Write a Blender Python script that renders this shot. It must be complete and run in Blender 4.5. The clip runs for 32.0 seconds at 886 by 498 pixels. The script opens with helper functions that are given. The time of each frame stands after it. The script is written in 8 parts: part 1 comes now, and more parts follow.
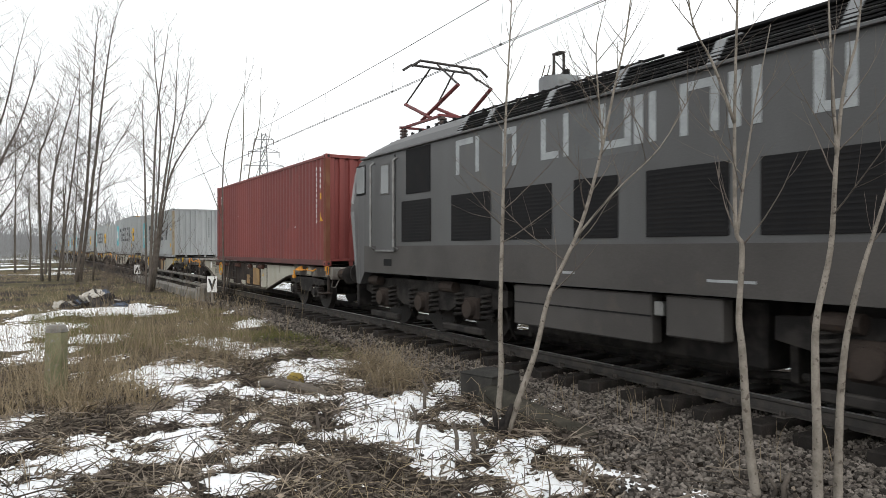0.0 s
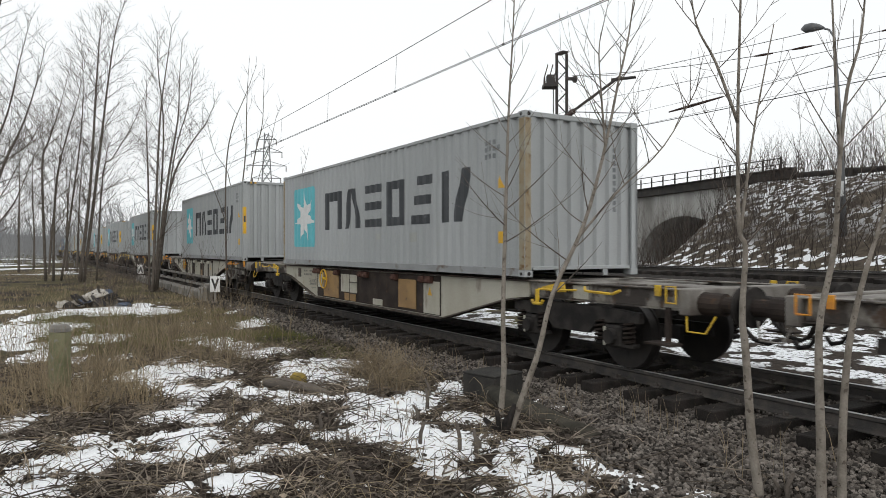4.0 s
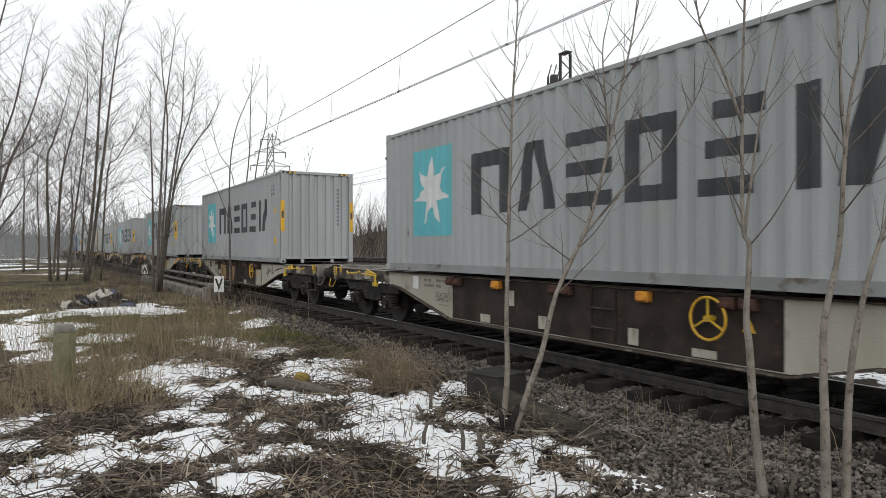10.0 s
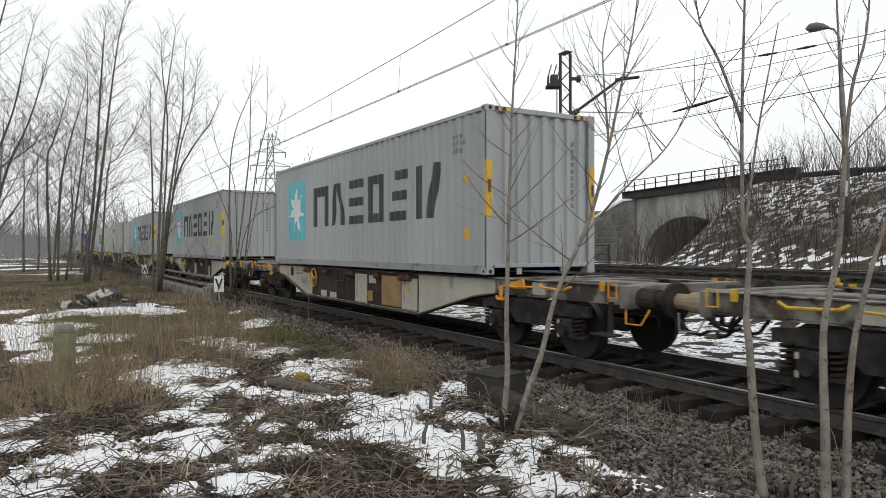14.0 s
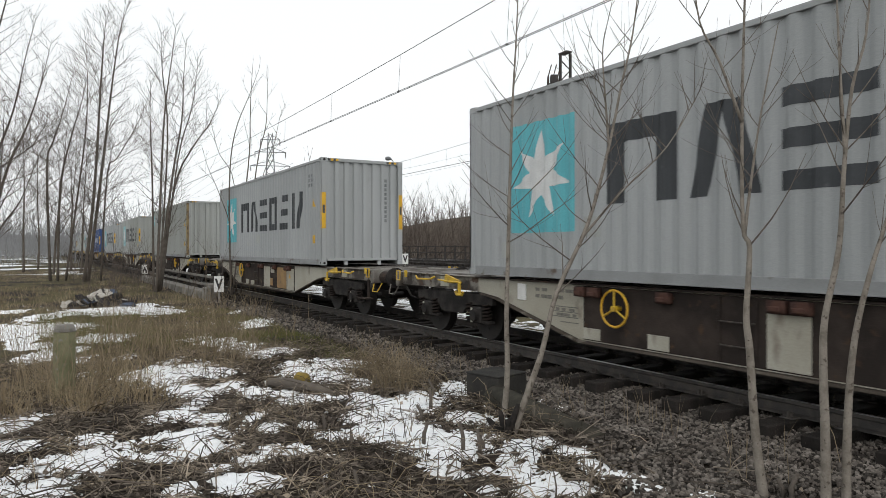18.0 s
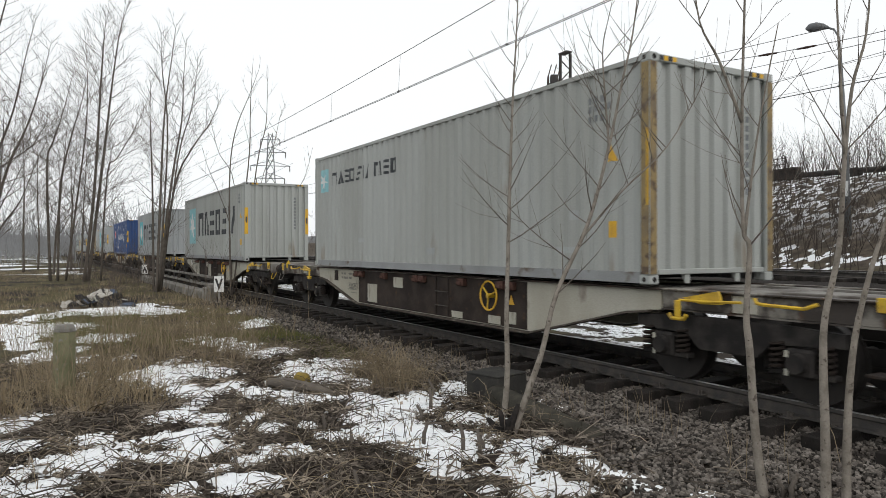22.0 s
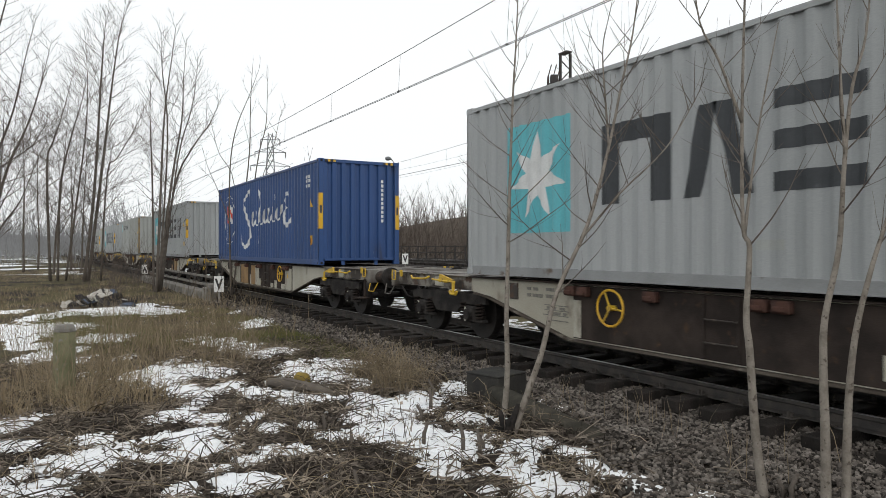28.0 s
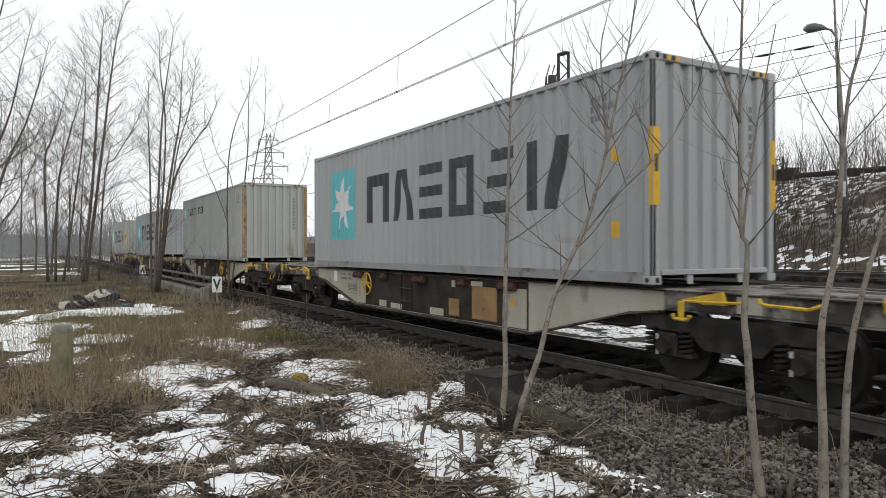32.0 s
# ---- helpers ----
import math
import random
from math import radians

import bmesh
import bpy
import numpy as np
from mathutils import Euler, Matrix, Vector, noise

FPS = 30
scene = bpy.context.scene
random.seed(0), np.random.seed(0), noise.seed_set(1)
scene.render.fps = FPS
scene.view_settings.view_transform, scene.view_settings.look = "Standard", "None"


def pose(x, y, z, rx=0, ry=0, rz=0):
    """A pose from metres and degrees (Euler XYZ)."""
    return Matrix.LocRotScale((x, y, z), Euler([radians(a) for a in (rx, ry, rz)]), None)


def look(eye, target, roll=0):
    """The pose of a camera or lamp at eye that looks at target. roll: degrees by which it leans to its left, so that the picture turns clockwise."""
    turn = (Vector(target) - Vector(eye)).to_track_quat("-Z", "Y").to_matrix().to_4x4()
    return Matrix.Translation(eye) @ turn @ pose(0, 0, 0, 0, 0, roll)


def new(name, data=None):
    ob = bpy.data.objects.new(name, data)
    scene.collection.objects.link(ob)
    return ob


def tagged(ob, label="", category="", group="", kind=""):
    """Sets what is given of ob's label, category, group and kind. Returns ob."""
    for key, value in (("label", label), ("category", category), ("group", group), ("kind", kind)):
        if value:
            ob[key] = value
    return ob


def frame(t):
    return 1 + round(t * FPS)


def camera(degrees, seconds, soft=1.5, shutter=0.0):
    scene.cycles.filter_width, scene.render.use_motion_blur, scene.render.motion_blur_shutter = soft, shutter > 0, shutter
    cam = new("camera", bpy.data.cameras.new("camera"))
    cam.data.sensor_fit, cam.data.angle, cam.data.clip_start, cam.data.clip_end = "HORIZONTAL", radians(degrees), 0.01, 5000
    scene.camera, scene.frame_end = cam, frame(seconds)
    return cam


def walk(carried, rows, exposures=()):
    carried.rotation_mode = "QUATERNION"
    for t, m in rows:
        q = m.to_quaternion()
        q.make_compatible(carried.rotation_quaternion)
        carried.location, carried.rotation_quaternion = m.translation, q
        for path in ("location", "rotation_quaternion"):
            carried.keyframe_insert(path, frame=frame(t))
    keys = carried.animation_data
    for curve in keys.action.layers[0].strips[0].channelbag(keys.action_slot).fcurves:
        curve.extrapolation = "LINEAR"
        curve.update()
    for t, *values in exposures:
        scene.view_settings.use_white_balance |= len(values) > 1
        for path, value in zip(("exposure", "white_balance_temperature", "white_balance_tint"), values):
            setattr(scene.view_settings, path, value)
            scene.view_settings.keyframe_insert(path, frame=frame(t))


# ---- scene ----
# The track runs along x, the train goes towards +x; y points away from the camera over the track.
RAIL_TOP = 0.30
TRACK_Y = 7.84
EYE = (0.0, 0.0, 1.95)
LENS = 64.63
cam = camera(LENS, 32.0, soft=0.8, shutter=0.14)


def aim(t, across=0.0, up=0.0):
    """A row of the tripod head: small angles, in milliradians, from its resting aim."""
    yaw = radians(-59.957) + across / 1000
    pitch = radians(-0.062) + up / 1000
    way = Vector((math.sin(yaw) * math.cos(pitch), math.cos(yaw) * math.cos(pitch), math.sin(pitch)))
    return t, look(EYE, Vector(EYE) + way * 10, -0.06)


walk(cam, [aim(0, 8.9), aim(0.5, 9.5), aim(1, 7.0), aim(1.5, 4.8), aim(2, 3.6), aim(3, 3.7), aim(3.5, 4.4),
           aim(5.5, 6.4, -1.0), aim(6, 7.2, -1.4), aim(7, 7.6, -2.0), aim(8, 7.6, -2.3), aim(8.5, 7.6, -2.3),
           aim(9, 4.0, -1.2), aim(9.5, 0.5, -0.4), aim(10, 0), aim(13, 0), aim(23, 0), aim(24.5, 0.8), aim(25.5, 0.4),
           aim(27.5, 0), aim(31.5, 0), aim(32, 2.6, 0.5)],
     exposures=((0, 0.32), (0.7, 0.30), (1.3, 0.2), (2.2, 0.0), (3.2, -0.06), (32, -0.06)))

# ---- light: a bright overcast winter sky ----
world = bpy.data.worlds.new("overcast_sky")
scene.world = world
world.use_nodes = True
wn, wl = world.node_tree.nodes, world.node_tree.links
wn.clear()
sky = wn.new("ShaderNodeTexSky")
sky.sky_type = "NISHITA"
sky.sun_disc = False
sky.sun_elevation = radians(32)
sky.sun_rotation = radians(104)
sky.air_density, sky.dust_density, sky.ozone_density = 1.5, 4.0, 1.0
grey = wn.new("ShaderNodeHueSaturation")
grey.inputs["Saturation"].default_value = 0.12
veil = wn.new("ShaderNodeMix")
veil.data_type = "RGBA"
veil.inputs[0].default_value = 0.8
veil.inputs[7].default_value = (10.2, 10.45, 10.6, 1)
back = wn.new("ShaderNodeBackground")
back.inputs["Strength"].default_value = 0.115
wout = wn.new("ShaderNodeOutputWorld")
wl.new(sky.outputs[0], grey.inputs["Color"])
wl.new(grey.outputs[0], veil.inputs[6])
wl.new(veil.outputs[2], back.inputs[0])
wl.new(back.outputs[0], wout.inputs[0])
sun_data = bpy.data.lights.new("sun", "SUN")
sun_data.energy, sun_data.angle, sun_data.color = 0.7, radians(45), (1.0, 0.97, 0.93)
sun = new("sun", sun_data)
sun.matrix_world = look((56, -14, 40), (0, 0, 0))


# ---- materials ----
def surf(name, base, other, rough=0.7, scale=3.0, fine=60.0, bump=0.2, metal=0.0, spread=(0.42, 0.62), vary=0.0, streak=0.0, wear=None, wear_at=(0.6, 0.68), loose=None):
    """Two colours mixed at a coarse scale, a fine grain on top, relief; vary: lightness from piece to piece; streak: stretched down; wear: a third colour in patches; loose: lightness from piece to piece inside one heap, from and to."""
    m = bpy.data.materials.new(name)
    m.use_nodes = True
    n, k = m.node_tree.nodes, m.node_tree.links
    b = n["Principled BSDF"]
    b.inputs["Roughness"].default_value, b.inputs["Metallic"].default_value = rough, metal
    b.inputs["Specular IOR Level"].default_value = 0.12 if rough >= 0.75 else 0.4
    co = n.new("ShaderNodeTexCoord")
    src = co.outputs["Object"]
    if streak:
        mp = n.new("ShaderNodeMapping")
        mp.inputs["Scale"].default_value = (1, 1, streak)
        k.new(src, mp.inputs[0])
        src = mp.outputs[0]
    big = n.new("ShaderNodeTexNoise")
    big.inputs["Scale"].default_value, big.inputs["Detail"].default_value = scale, 6
    k.new(src, big.inputs["Vector"])
    ramp = n.new("ShaderNodeMapRange")
    ramp.inputs[1].default_value, ramp.inputs[2].default_value = spread
    k.new(big.outputs[0], ramp.inputs[0])
    mix = n.new("ShaderNodeMix")
    mix.data_type = "RGBA"
    mix.inputs[6].default_value, mix.inputs[7].default_value = (*base, 1), (*other, 1)
    k.new(ramp.outputs[0], mix.inputs[0])
    col = mix.outputs[2]
    if wear:
        spots = n.new("ShaderNodeTexNoise")
        spots.inputs["Scale"].default_value, spots.inputs["Detail"].default_value = scale * 2.3 + 0.7, 9
        k.new(src, spots.inputs["Vector"])
        cut = n.new("ShaderNodeMapRange")
        cut.inputs[1].default_value, cut.inputs[2].default_value = wear_at
        k.new(spots.outputs[0], cut.inputs[0])
        wm = n.new("ShaderNodeMix")
        wm.data_type = "RGBA"
        wm.inputs[7].default_value = (*wear, 1)
        k.new(col, wm.inputs[6])
        k.new(cut.outputs[0], wm.inputs[0])
        col = wm.outputs[2]
    grain = n.new("ShaderNodeTexNoise")
    grain.inputs["Scale"].default_value, grain.inputs["Detail"].default_value = fine, 4
    k.new(co.outputs["Object"], grain.inputs["Vector"])
    val = n.new("ShaderNodeMapRange")
    val.inputs[3].default_value, val.inputs[4].default_value = 0.72, 1.28
    k.new(grain.outputs[0], val.inputs[0])
    light = val.outputs[0]
    if vary:
        info = n.new("ShaderNodeObjectInfo")
        isl = n.new("ShaderNodeNewGeometry")
        add = n.new("ShaderNodeMath")
        add.operation = "ADD"
        k.new(info.outputs["Random"], add.inputs[0])
        k.new(isl.outputs["Random Per Island"], add.inputs[1])
        rng = n.new("ShaderNodeMapRange")
        rng.inputs[2].default_value = 2.0
        rng.inputs[3].default_value, rng.inputs[4].default_value = 1 - vary, 1 + vary
        k.new(add.outputs[0], rng.inputs[0])
        mul = n.new("ShaderNodeMath")
        mul.operation = "MULTIPLY"
        k.new(light, mul.inputs[0])
        k.new(rng.outputs[0], mul.inputs[1])
        light = mul.outputs[0]
    if loose:
        isl = n.new("ShaderNodeNewGeometry")
        rng = n.new("ShaderNodeMapRange")
        rng.interpolation_type = "SMOOTHSTEP"
        rng.inputs[3].default_value, rng.inputs[4].default_value = loose
        k.new(isl.outputs["Random Per Island"], rng.inputs[0])
        mul = n.new("ShaderNodeMath")
        mul.operation = "MULTIPLY"
        k.new(light, mul.inputs[0])
        k.new(rng.outputs[0], mul.inputs[1])
        light = mul.outputs[0]
    hsv = n.new("ShaderNodeHueSaturation")
    k.new(col, hsv.inputs["Color"])
    k.new(light, hsv.inputs["Value"])
    k.new(hsv.outputs[0], b.inputs["Base Color"])
    if bump:
        bp = n.new("ShaderNodeBump")
        bp.inputs["Strength"].default_value, bp.inputs["Distance"].default_value = bump, 0.02
        k.new(grain.outputs[0], bp.inputs["Height"])
        k.new(bp.outputs[0], b.inputs["Normal"])
    return m


GREY_PAINT = surf("grey_container_paint", (0.345, 0.36, 0.362), (0.30, 0.315, 0.315), 0.55, 0.5, 90, 0.05, streak=0.3, wear=(0.24, 0.235, 0.22), wear_at=(0.66, 0.76))
GREY_OLD = surf("weathered_grey_container_paint", (0.352, 0.367, 0.352), (0.30, 0.31, 0.29), 0.62, 0.6, 90, 0.06, streak=0.25, wear=(0.19, 0.155, 0.11), wear_at=(0.64, 0.78))
RED_PAINT = surf("oxide_red_container_paint", (0.185, 0.042, 0.036), (0.15, 0.034, 0.03), 0.55, 0.6, 90, 0.06, streak=0.3, wear=(0.10, 0.032, 0.026), wear_at=(0.62, 0.75))
BLUE_PAINT = surf("dark_blue_container_paint", (0.025, 0.066, 0.19), (0.021, 0.055, 0.155), 0.45, 0.6, 90, 0.05, streak=0.3, wear=(0.028, 0.04, 0.085), wear_at=(0.64, 0.76))
NUMBER = surf("faded_number_paint", (0.13, 0.14, 0.145), (0.19, 0.2, 0.205), 0.6, 8, 60, 0)
# Bottom rails share the panel grey; their shading is put into this darker tone.
RAIL_GREY = surf("shaded_sill_and_print_grey", (0.25, 0.26, 0.262), (0.2, 0.205, 0.205), 0.6, 1.2, 80, 0.06, wear=(0.10, 0.075, 0.055), wear_at=(0.6, 0.7))
PALE_RUST = surf("pale_rust_bloom", (0.27, 0.22, 0.145), (0.30, 0.28, 0.22), 0.8, 3, 90, 0.2, wear=(0.16, 0.10, 0.05), wear_at=(0.58, 0.7))
RED_RUST = surf("rust_over_red_paint", (0.14, 0.055, 0.035), (0.17, 0.085, 0.05), 0.8, 3, 90, 0.2)
RUST = surf("rusty_steel", (0.20, 0.115, 0.06), (0.12, 0.075, 0.05), 0.85, 4, 120, 0.3)
LETTER = surf("black_lettering_paint", (0.032, 0.036, 0.04), (0.045, 0.05, 0.055), 0.55, 2, 60, 0.03, wear=(0.11, 0.12, 0.125), wear_at=(0.66, 0.8))
TURQ = surf("turquoise_paint", (0.11, 0.42, 0.47), (0.095, 0.38, 0.43), 0.5, 1.5, 60, 0.03)
TURQ_FADED = surf("faded_turquoise_paint", (0.22, 0.46, 0.5), (0.25, 0.47, 0.5), 0.55, 1.5, 60, 0.03)
WHITE_PAINT = surf("white_marking_paint", (0.62, 0.63, 0.62), (0.55, 0.56, 0.55), 0.55, 3, 60, 0.03)
SCRIPT_WHITE = surf("chipped_white_paint", (0.60, 0.61, 0.60), (0.5, 0.51, 0.52), 0.6, 4, 90, 0.05, wear=(0.25, 0.27, 0.33), wear_at=(0.62, 0.7))
RED_MARK = surf("red_marking_paint", (0.62, 0.075, 0.035), (0.52, 0.06, 0.03), 0.5, 3, 60, 0.03)
YELLOW = surf("yellow_marking_paint", (0.62, 0.36, 0.02), (0.52, 0.30, 0.03), 0.55, 3, 60, 0.05, wear=(0.2, 0.14, 0.05), wear_at=(0.64, 0.75))
LEVER_YELLOW = surf("yellow_lever_paint", (0.58, 0.38, 0.025), (0.46, 0.29, 0.03), 0.55, 5, 60, 0.06, wear=(0.15, 0.11, 0.05), wear_at=(0.6, 0.7))
LEVER_ORANGE = surf("orange_lever_paint", (0.62, 0.27, 0.02), (0.5, 0.2, 0.03), 0.55, 5, 60, 0.06, wear=(0.15, 0.09, 0.05), wear_at=(0.62, 0.72))
CREAM = surf("dirty_cream_wagon_paint", (0.40, 0.385, 0.325), (0.33, 0.31, 0.25), 0.65, 1.1, 60, 0.08, streak=0.5, wear=(0.14, 0.11, 0.085), wear_at=(0.61, 0.75))
STENCIL = surf("worn_black_stencil_paint", (0.12, 0.115, 0.10), (0.2, 0.19, 0.165), 0.7, 20, 90, 0)
GRIME = surf("grimy_brown_wagon_steel", (0.028, 0.0225, 0.02), (0.05, 0.039, 0.033), 0.8, 2.5, 70, 0.25, wear=(0.085, 0.05, 0.03), wear_at=(0.6, 0.75))
BRACKET = surf("rusty_red_bracket", (0.085, 0.045, 0.035), (0.05, 0.03, 0.026), 0.8, 6, 80, 0.2)
FLANGE = surf("rust_streaked_flange", (0.10, 0.085, 0.07), (0.055, 0.045, 0.038), 0.75, 1.5, 60, 0.15, wear=(0.22, 0.205, 0.17), wear_at=(0.6, 0.72))
SILL_END = surf("patchy_grey_sill_paint", (0.045, 0.037, 0.032), (0.21, 0.195, 0.17), 0.7, 2.4, 60, 0.15, spread=(0.47, 0.56), wear=(0.075, 0.045, 0.03), wear_at=(0.56, 0.63))
DECK = surf("weathered_wagon_deck_steel", (0.19, 0.178, 0.16), (0.085, 0.072, 0.062), 0.7, 2, 60, 0.15, wear=(0.30, 0.285, 0.26), wear_at=(0.6, 0.72))
OCHRE = surf("ochre_panel_paint", (0.30, 0.185, 0.075), (0.23, 0.14, 0.06), 0.65, 2.5, 60, 0.1, wear=(0.08, 0.055, 0.04), wear_at=(0.6, 0.72))
BLACK_IRON = surf("sooty_bogie_iron", (0.02, 0.0185, 0.018), (0.042, 0.038, 0.035), 0.8, 4, 80, 0.3)
SPRING_IRON = surf("brown_spring_iron", (0.026, 0.02, 0.017), (0.02, 0.016, 0.014), 0.75, 6, 80, 0.2)
WHEEL_IRON = surf("dark_wheel_iron", (0.016, 0.014, 0.013), (0.024, 0.02, 0.018), 0.6, 5, 80, 0.15, metal=0.2)
LOCO_PATCH = surf("paler_engine_patch", (0.10, 0.104, 0.106), (0.085, 0.088, 0.09), 0.6, 2, 60, 0.03)
LOCO_NOSE = surf("pale_grey_nose_paint", (0.20, 0.205, 0.205), (0.16, 0.165, 0.165), 0.6, 3, 60, 0.03, wear=(0.1, 0.1, 0.1), wear_at=(0.62, 0.72))
LOCO_GREY = surf("dusty_dark_grey_engine_paint", (0.085, 0.086, 0.087), (0.067, 0.067, 0.067), 0.5, 0.7, 60, 0.05, streak=0.4, wear=(0.095, 0.09, 0.083), wear_at=(0.6, 0.75))
LOCO_LOW = surf("brown_dusted_engine_skirt", (0.062, 0.057, 0.053), (0.048, 0.044, 0.041), 0.65, 1.0, 60, 0.08, wear=(0.066, 0.058, 0.05), wear_at=(0.62, 0.75))
LOCO_DARK = surf("black_grille_paint", (0.013, 0.013, 0.014), (0.017, 0.016, 0.016), 0.8, 2, 60, 0.05)
LOCO_ROOF = surf("pale_grey_roof_paint", (0.20, 0.215, 0.22), (0.16, 0.165, 0.17), 0.5, 1.3, 60, 0.06, wear=(0.09, 0.085, 0.08), wear_at=(0.62, 0.75))
LOCO_LETTER = surf("light_grey_lettering_paint", (0.33, 0.35, 0.355), (0.27, 0.285, 0.29), 0.55, 4, 60, 0.03, wear=(0.12, 0.12, 0.12), wear_at=(0.66, 0.78))
PANTO_RED = surf("pantograph_red_paint", (0.14, 0.025, 0.025), (0.10, 0.022, 0.022), 0.55, 4, 60, 0.05)
STEEL = surf("grey_bare_steel", (0.22, 0.22, 0.215), (0.16, 0.155, 0.15), 0.45, 5, 80, 0.1, metal=0.6)
RAIL_HEAD = surf("polished_rail_head", (0.55, 0.55, 0.55), (0.45, 0.44, 0.43), 0.35, 6, 80, 0.05, metal=0.7)
RAIL_RUST = surf("rail_web_rust", (0.052, 0.049, 0.047), (0.078, 0.069, 0.062), 0.75, 5, 80, 0.2)
MOSSY_CONCRETE = surf("mossy_brown_concrete", (0.06, 0.054, 0.043), (0.036, 0.034, 0.027), 0.9, 5, 60, 0.4)
CHARRED = surf("charred_bark", (0.02, 0.018, 0.017), (0.04, 0.034, 0.03), 0.9, 8, 60, 0.5)
SLEEPER = surf("tarred_sleeper_wood", (0.019, 0.017, 0.0155), (0.036, 0.031, 0.028), 0.8, 3, 50, 0.5, vary=0.5, wear=(0.09, 0.078, 0.048), wear_at=(0.62, 0.74))
STONE = surf("ballast_stone", (0.08, 0.069, 0.06), (0.135, 0.12, 0.106), 0.85, 2.5, 90, 0.3, loose=(0.25, 1.75))
CONCRETE = surf("mossy_concrete", (0.20, 0.195, 0.12), (0.14, 0.14, 0.08), 0.9, 5, 90, 0.3, wear=(0.24, 0.23, 0.2), wear_at=(0.58, 0.7))
DARK_CONCRETE = surf("wet_dark_concrete", (0.036, 0.035, 0.033), (0.055, 0.052, 0.047), 0.85, 3, 80, 0.35, wear=(0.07, 0.066, 0.05), wear_at=(0.62, 0.75))
PALE_CONCRETE = surf("pale_trough_concrete", (0.22, 0.21, 0.19), (0.15, 0.14, 0.125), 0.9, 3, 80, 0.3)
BRIDGE_STONE = surf("streaked_bridge_render", (0.42, 0.415, 0.395), (0.20, 0.193, 0.178), 0.9, 0.55, 30, 0.3, spread=(0.38, 0.6), streak=0.15, wear=(0.30, 0.29, 0.26), wear_at=(0.6, 0.7))
BRIDGE_DARK = surf("sooty_bridge_girder", (0.04, 0.038, 0.037), (0.06, 0.055, 0.05), 0.8, 1.5, 40, 0.2)
MASONRY = surf("dark_masonry", (0.14, 0.134, 0.122), (0.21, 0.198, 0.178), 0.9, 3, 40, 0.4, vary=0.4)
MAST_IRON = surf("dark_mast_iron", (0.03, 0.027, 0.026), (0.045, 0.036, 0.032), 0.7, 3, 60, 0.2)
WIRE = surf("dark_copper_wire", (0.075, 0.075, 0.073), (0.06, 0.06, 0.06), 0.6, 3, 60, 0)
PYLON_IRON = surf("galvanised_pylon_iron", (0.19, 0.195, 0.2), (0.15, 0.155, 0.16), 0.6, 3, 60, 0)
INSULATOR = surf("brown_insulator_glaze", (0.045, 0.025, 0.018), (0.035, 0.02, 0.015), 0.25, 3, 60, 0)
NEAR_TWIG = surf("grey_sapling_twigs", (0.165, 0.142, 0.12), (0.11, 0.093, 0.08), 0.85, 9, 60, 0.2)
RED_SILL = surf("dull_red_sill_paint", (0.10, 0.032, 0.028), (0.075, 0.026, 0.023), 0.65, 2, 60, 0.1)
BANK_TWIG = surf("dark_bank_scrub", (0.062, 0.050, 0.042), (0.042, 0.034, 0.030), 0.85, 5, 60, 0.1)
BARK = surf("pale_sapling_bark", (0.245, 0.22, 0.188), (0.175, 0.155, 0.13), 0.85, 9, 60, 0.4, wear=(0.10, 0.085, 0.07), wear_at=(0.6, 0.66))
BARK_DARK = surf("grey_brown_bark", (0.10, 0.086, 0.074), (0.135, 0.118, 0.10), 0.9, 5, 60, 0.4)
TWIG = surf("thin_winter_twigs", (0.11, 0.09, 0.076), (0.08, 0.066, 0.056), 0.85, 5, 60, 0.1)
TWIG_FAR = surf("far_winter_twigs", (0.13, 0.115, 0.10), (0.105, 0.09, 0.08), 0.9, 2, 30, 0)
DRY_GRASS = surf("dry_winter_grass", (0.36, 0.29, 0.19), (0.23, 0.18, 0.115), 0.85, 1.2, 40, 0, vary=0.5)
DRY_WEED = surf("brown_dead_stalks", (0.155, 0.122, 0.08), (0.26, 0.208, 0.14), 0.85, 1.2, 40, 0, vary=0.4)
LITTER = surf("dead_brown_leaf_litter", (0.06, 0.049, 0.041), (0.23, 0.192, 0.15), 0.9, 2, 50, 0.1, loose=(0.35, 1.75))
STICK = surf("weathered_fallen_sticks", (0.12, 0.10, 0.082), (0.22, 0.188, 0.152), 0.9, 6, 60, 0.2, loose=(0.35, 1.4))
OCHRE_POST = surf("rusty_ochre_post_paint", (0.26, 0.19, 0.085), (0.17, 0.13, 0.08), 0.65, 3, 60, 0.1, wear=(0.09, 0.06, 0.04), wear_at=(0.52, 0.66))
GREEN_GRASS = surf("winter_green_grass", (0.085, 0.095, 0.03), (0.125, 0.115, 0.045), 0.85, 1.2, 40, 0, vary=0.35)
SNOW = surf("old_granular_snow", (0.86, 0.87, 0.88), (0.80, 0.82, 0.84), 0.6, 3, 120, 0.3, wear=(0.52, 0.50, 0.47), wear_at=(0.67, 0.8))
SIGN_BLACK = surf("sign_black", (0.02, 0.02, 0.02), (0.025, 0.025, 0.025), 0.5, 3, 60, 0)
SIGN_WHITE = surf("sign_white", (0.72, 0.72, 0.70), (0.64, 0.64, 0.62), 0.5, 5, 60, 0.03)
RAG_BLUE = surf("faded_blue_cloth", (0.10, 0.125, 0.17), (0.07, 0.085, 0.12), 0.95, 5, 60, 0.4)
RAG_DARK = surf("dark_damp_cloth", (0.045, 0.042, 0.045), (0.07, 0.065, 0.06), 0.95, 5, 60, 0.4)
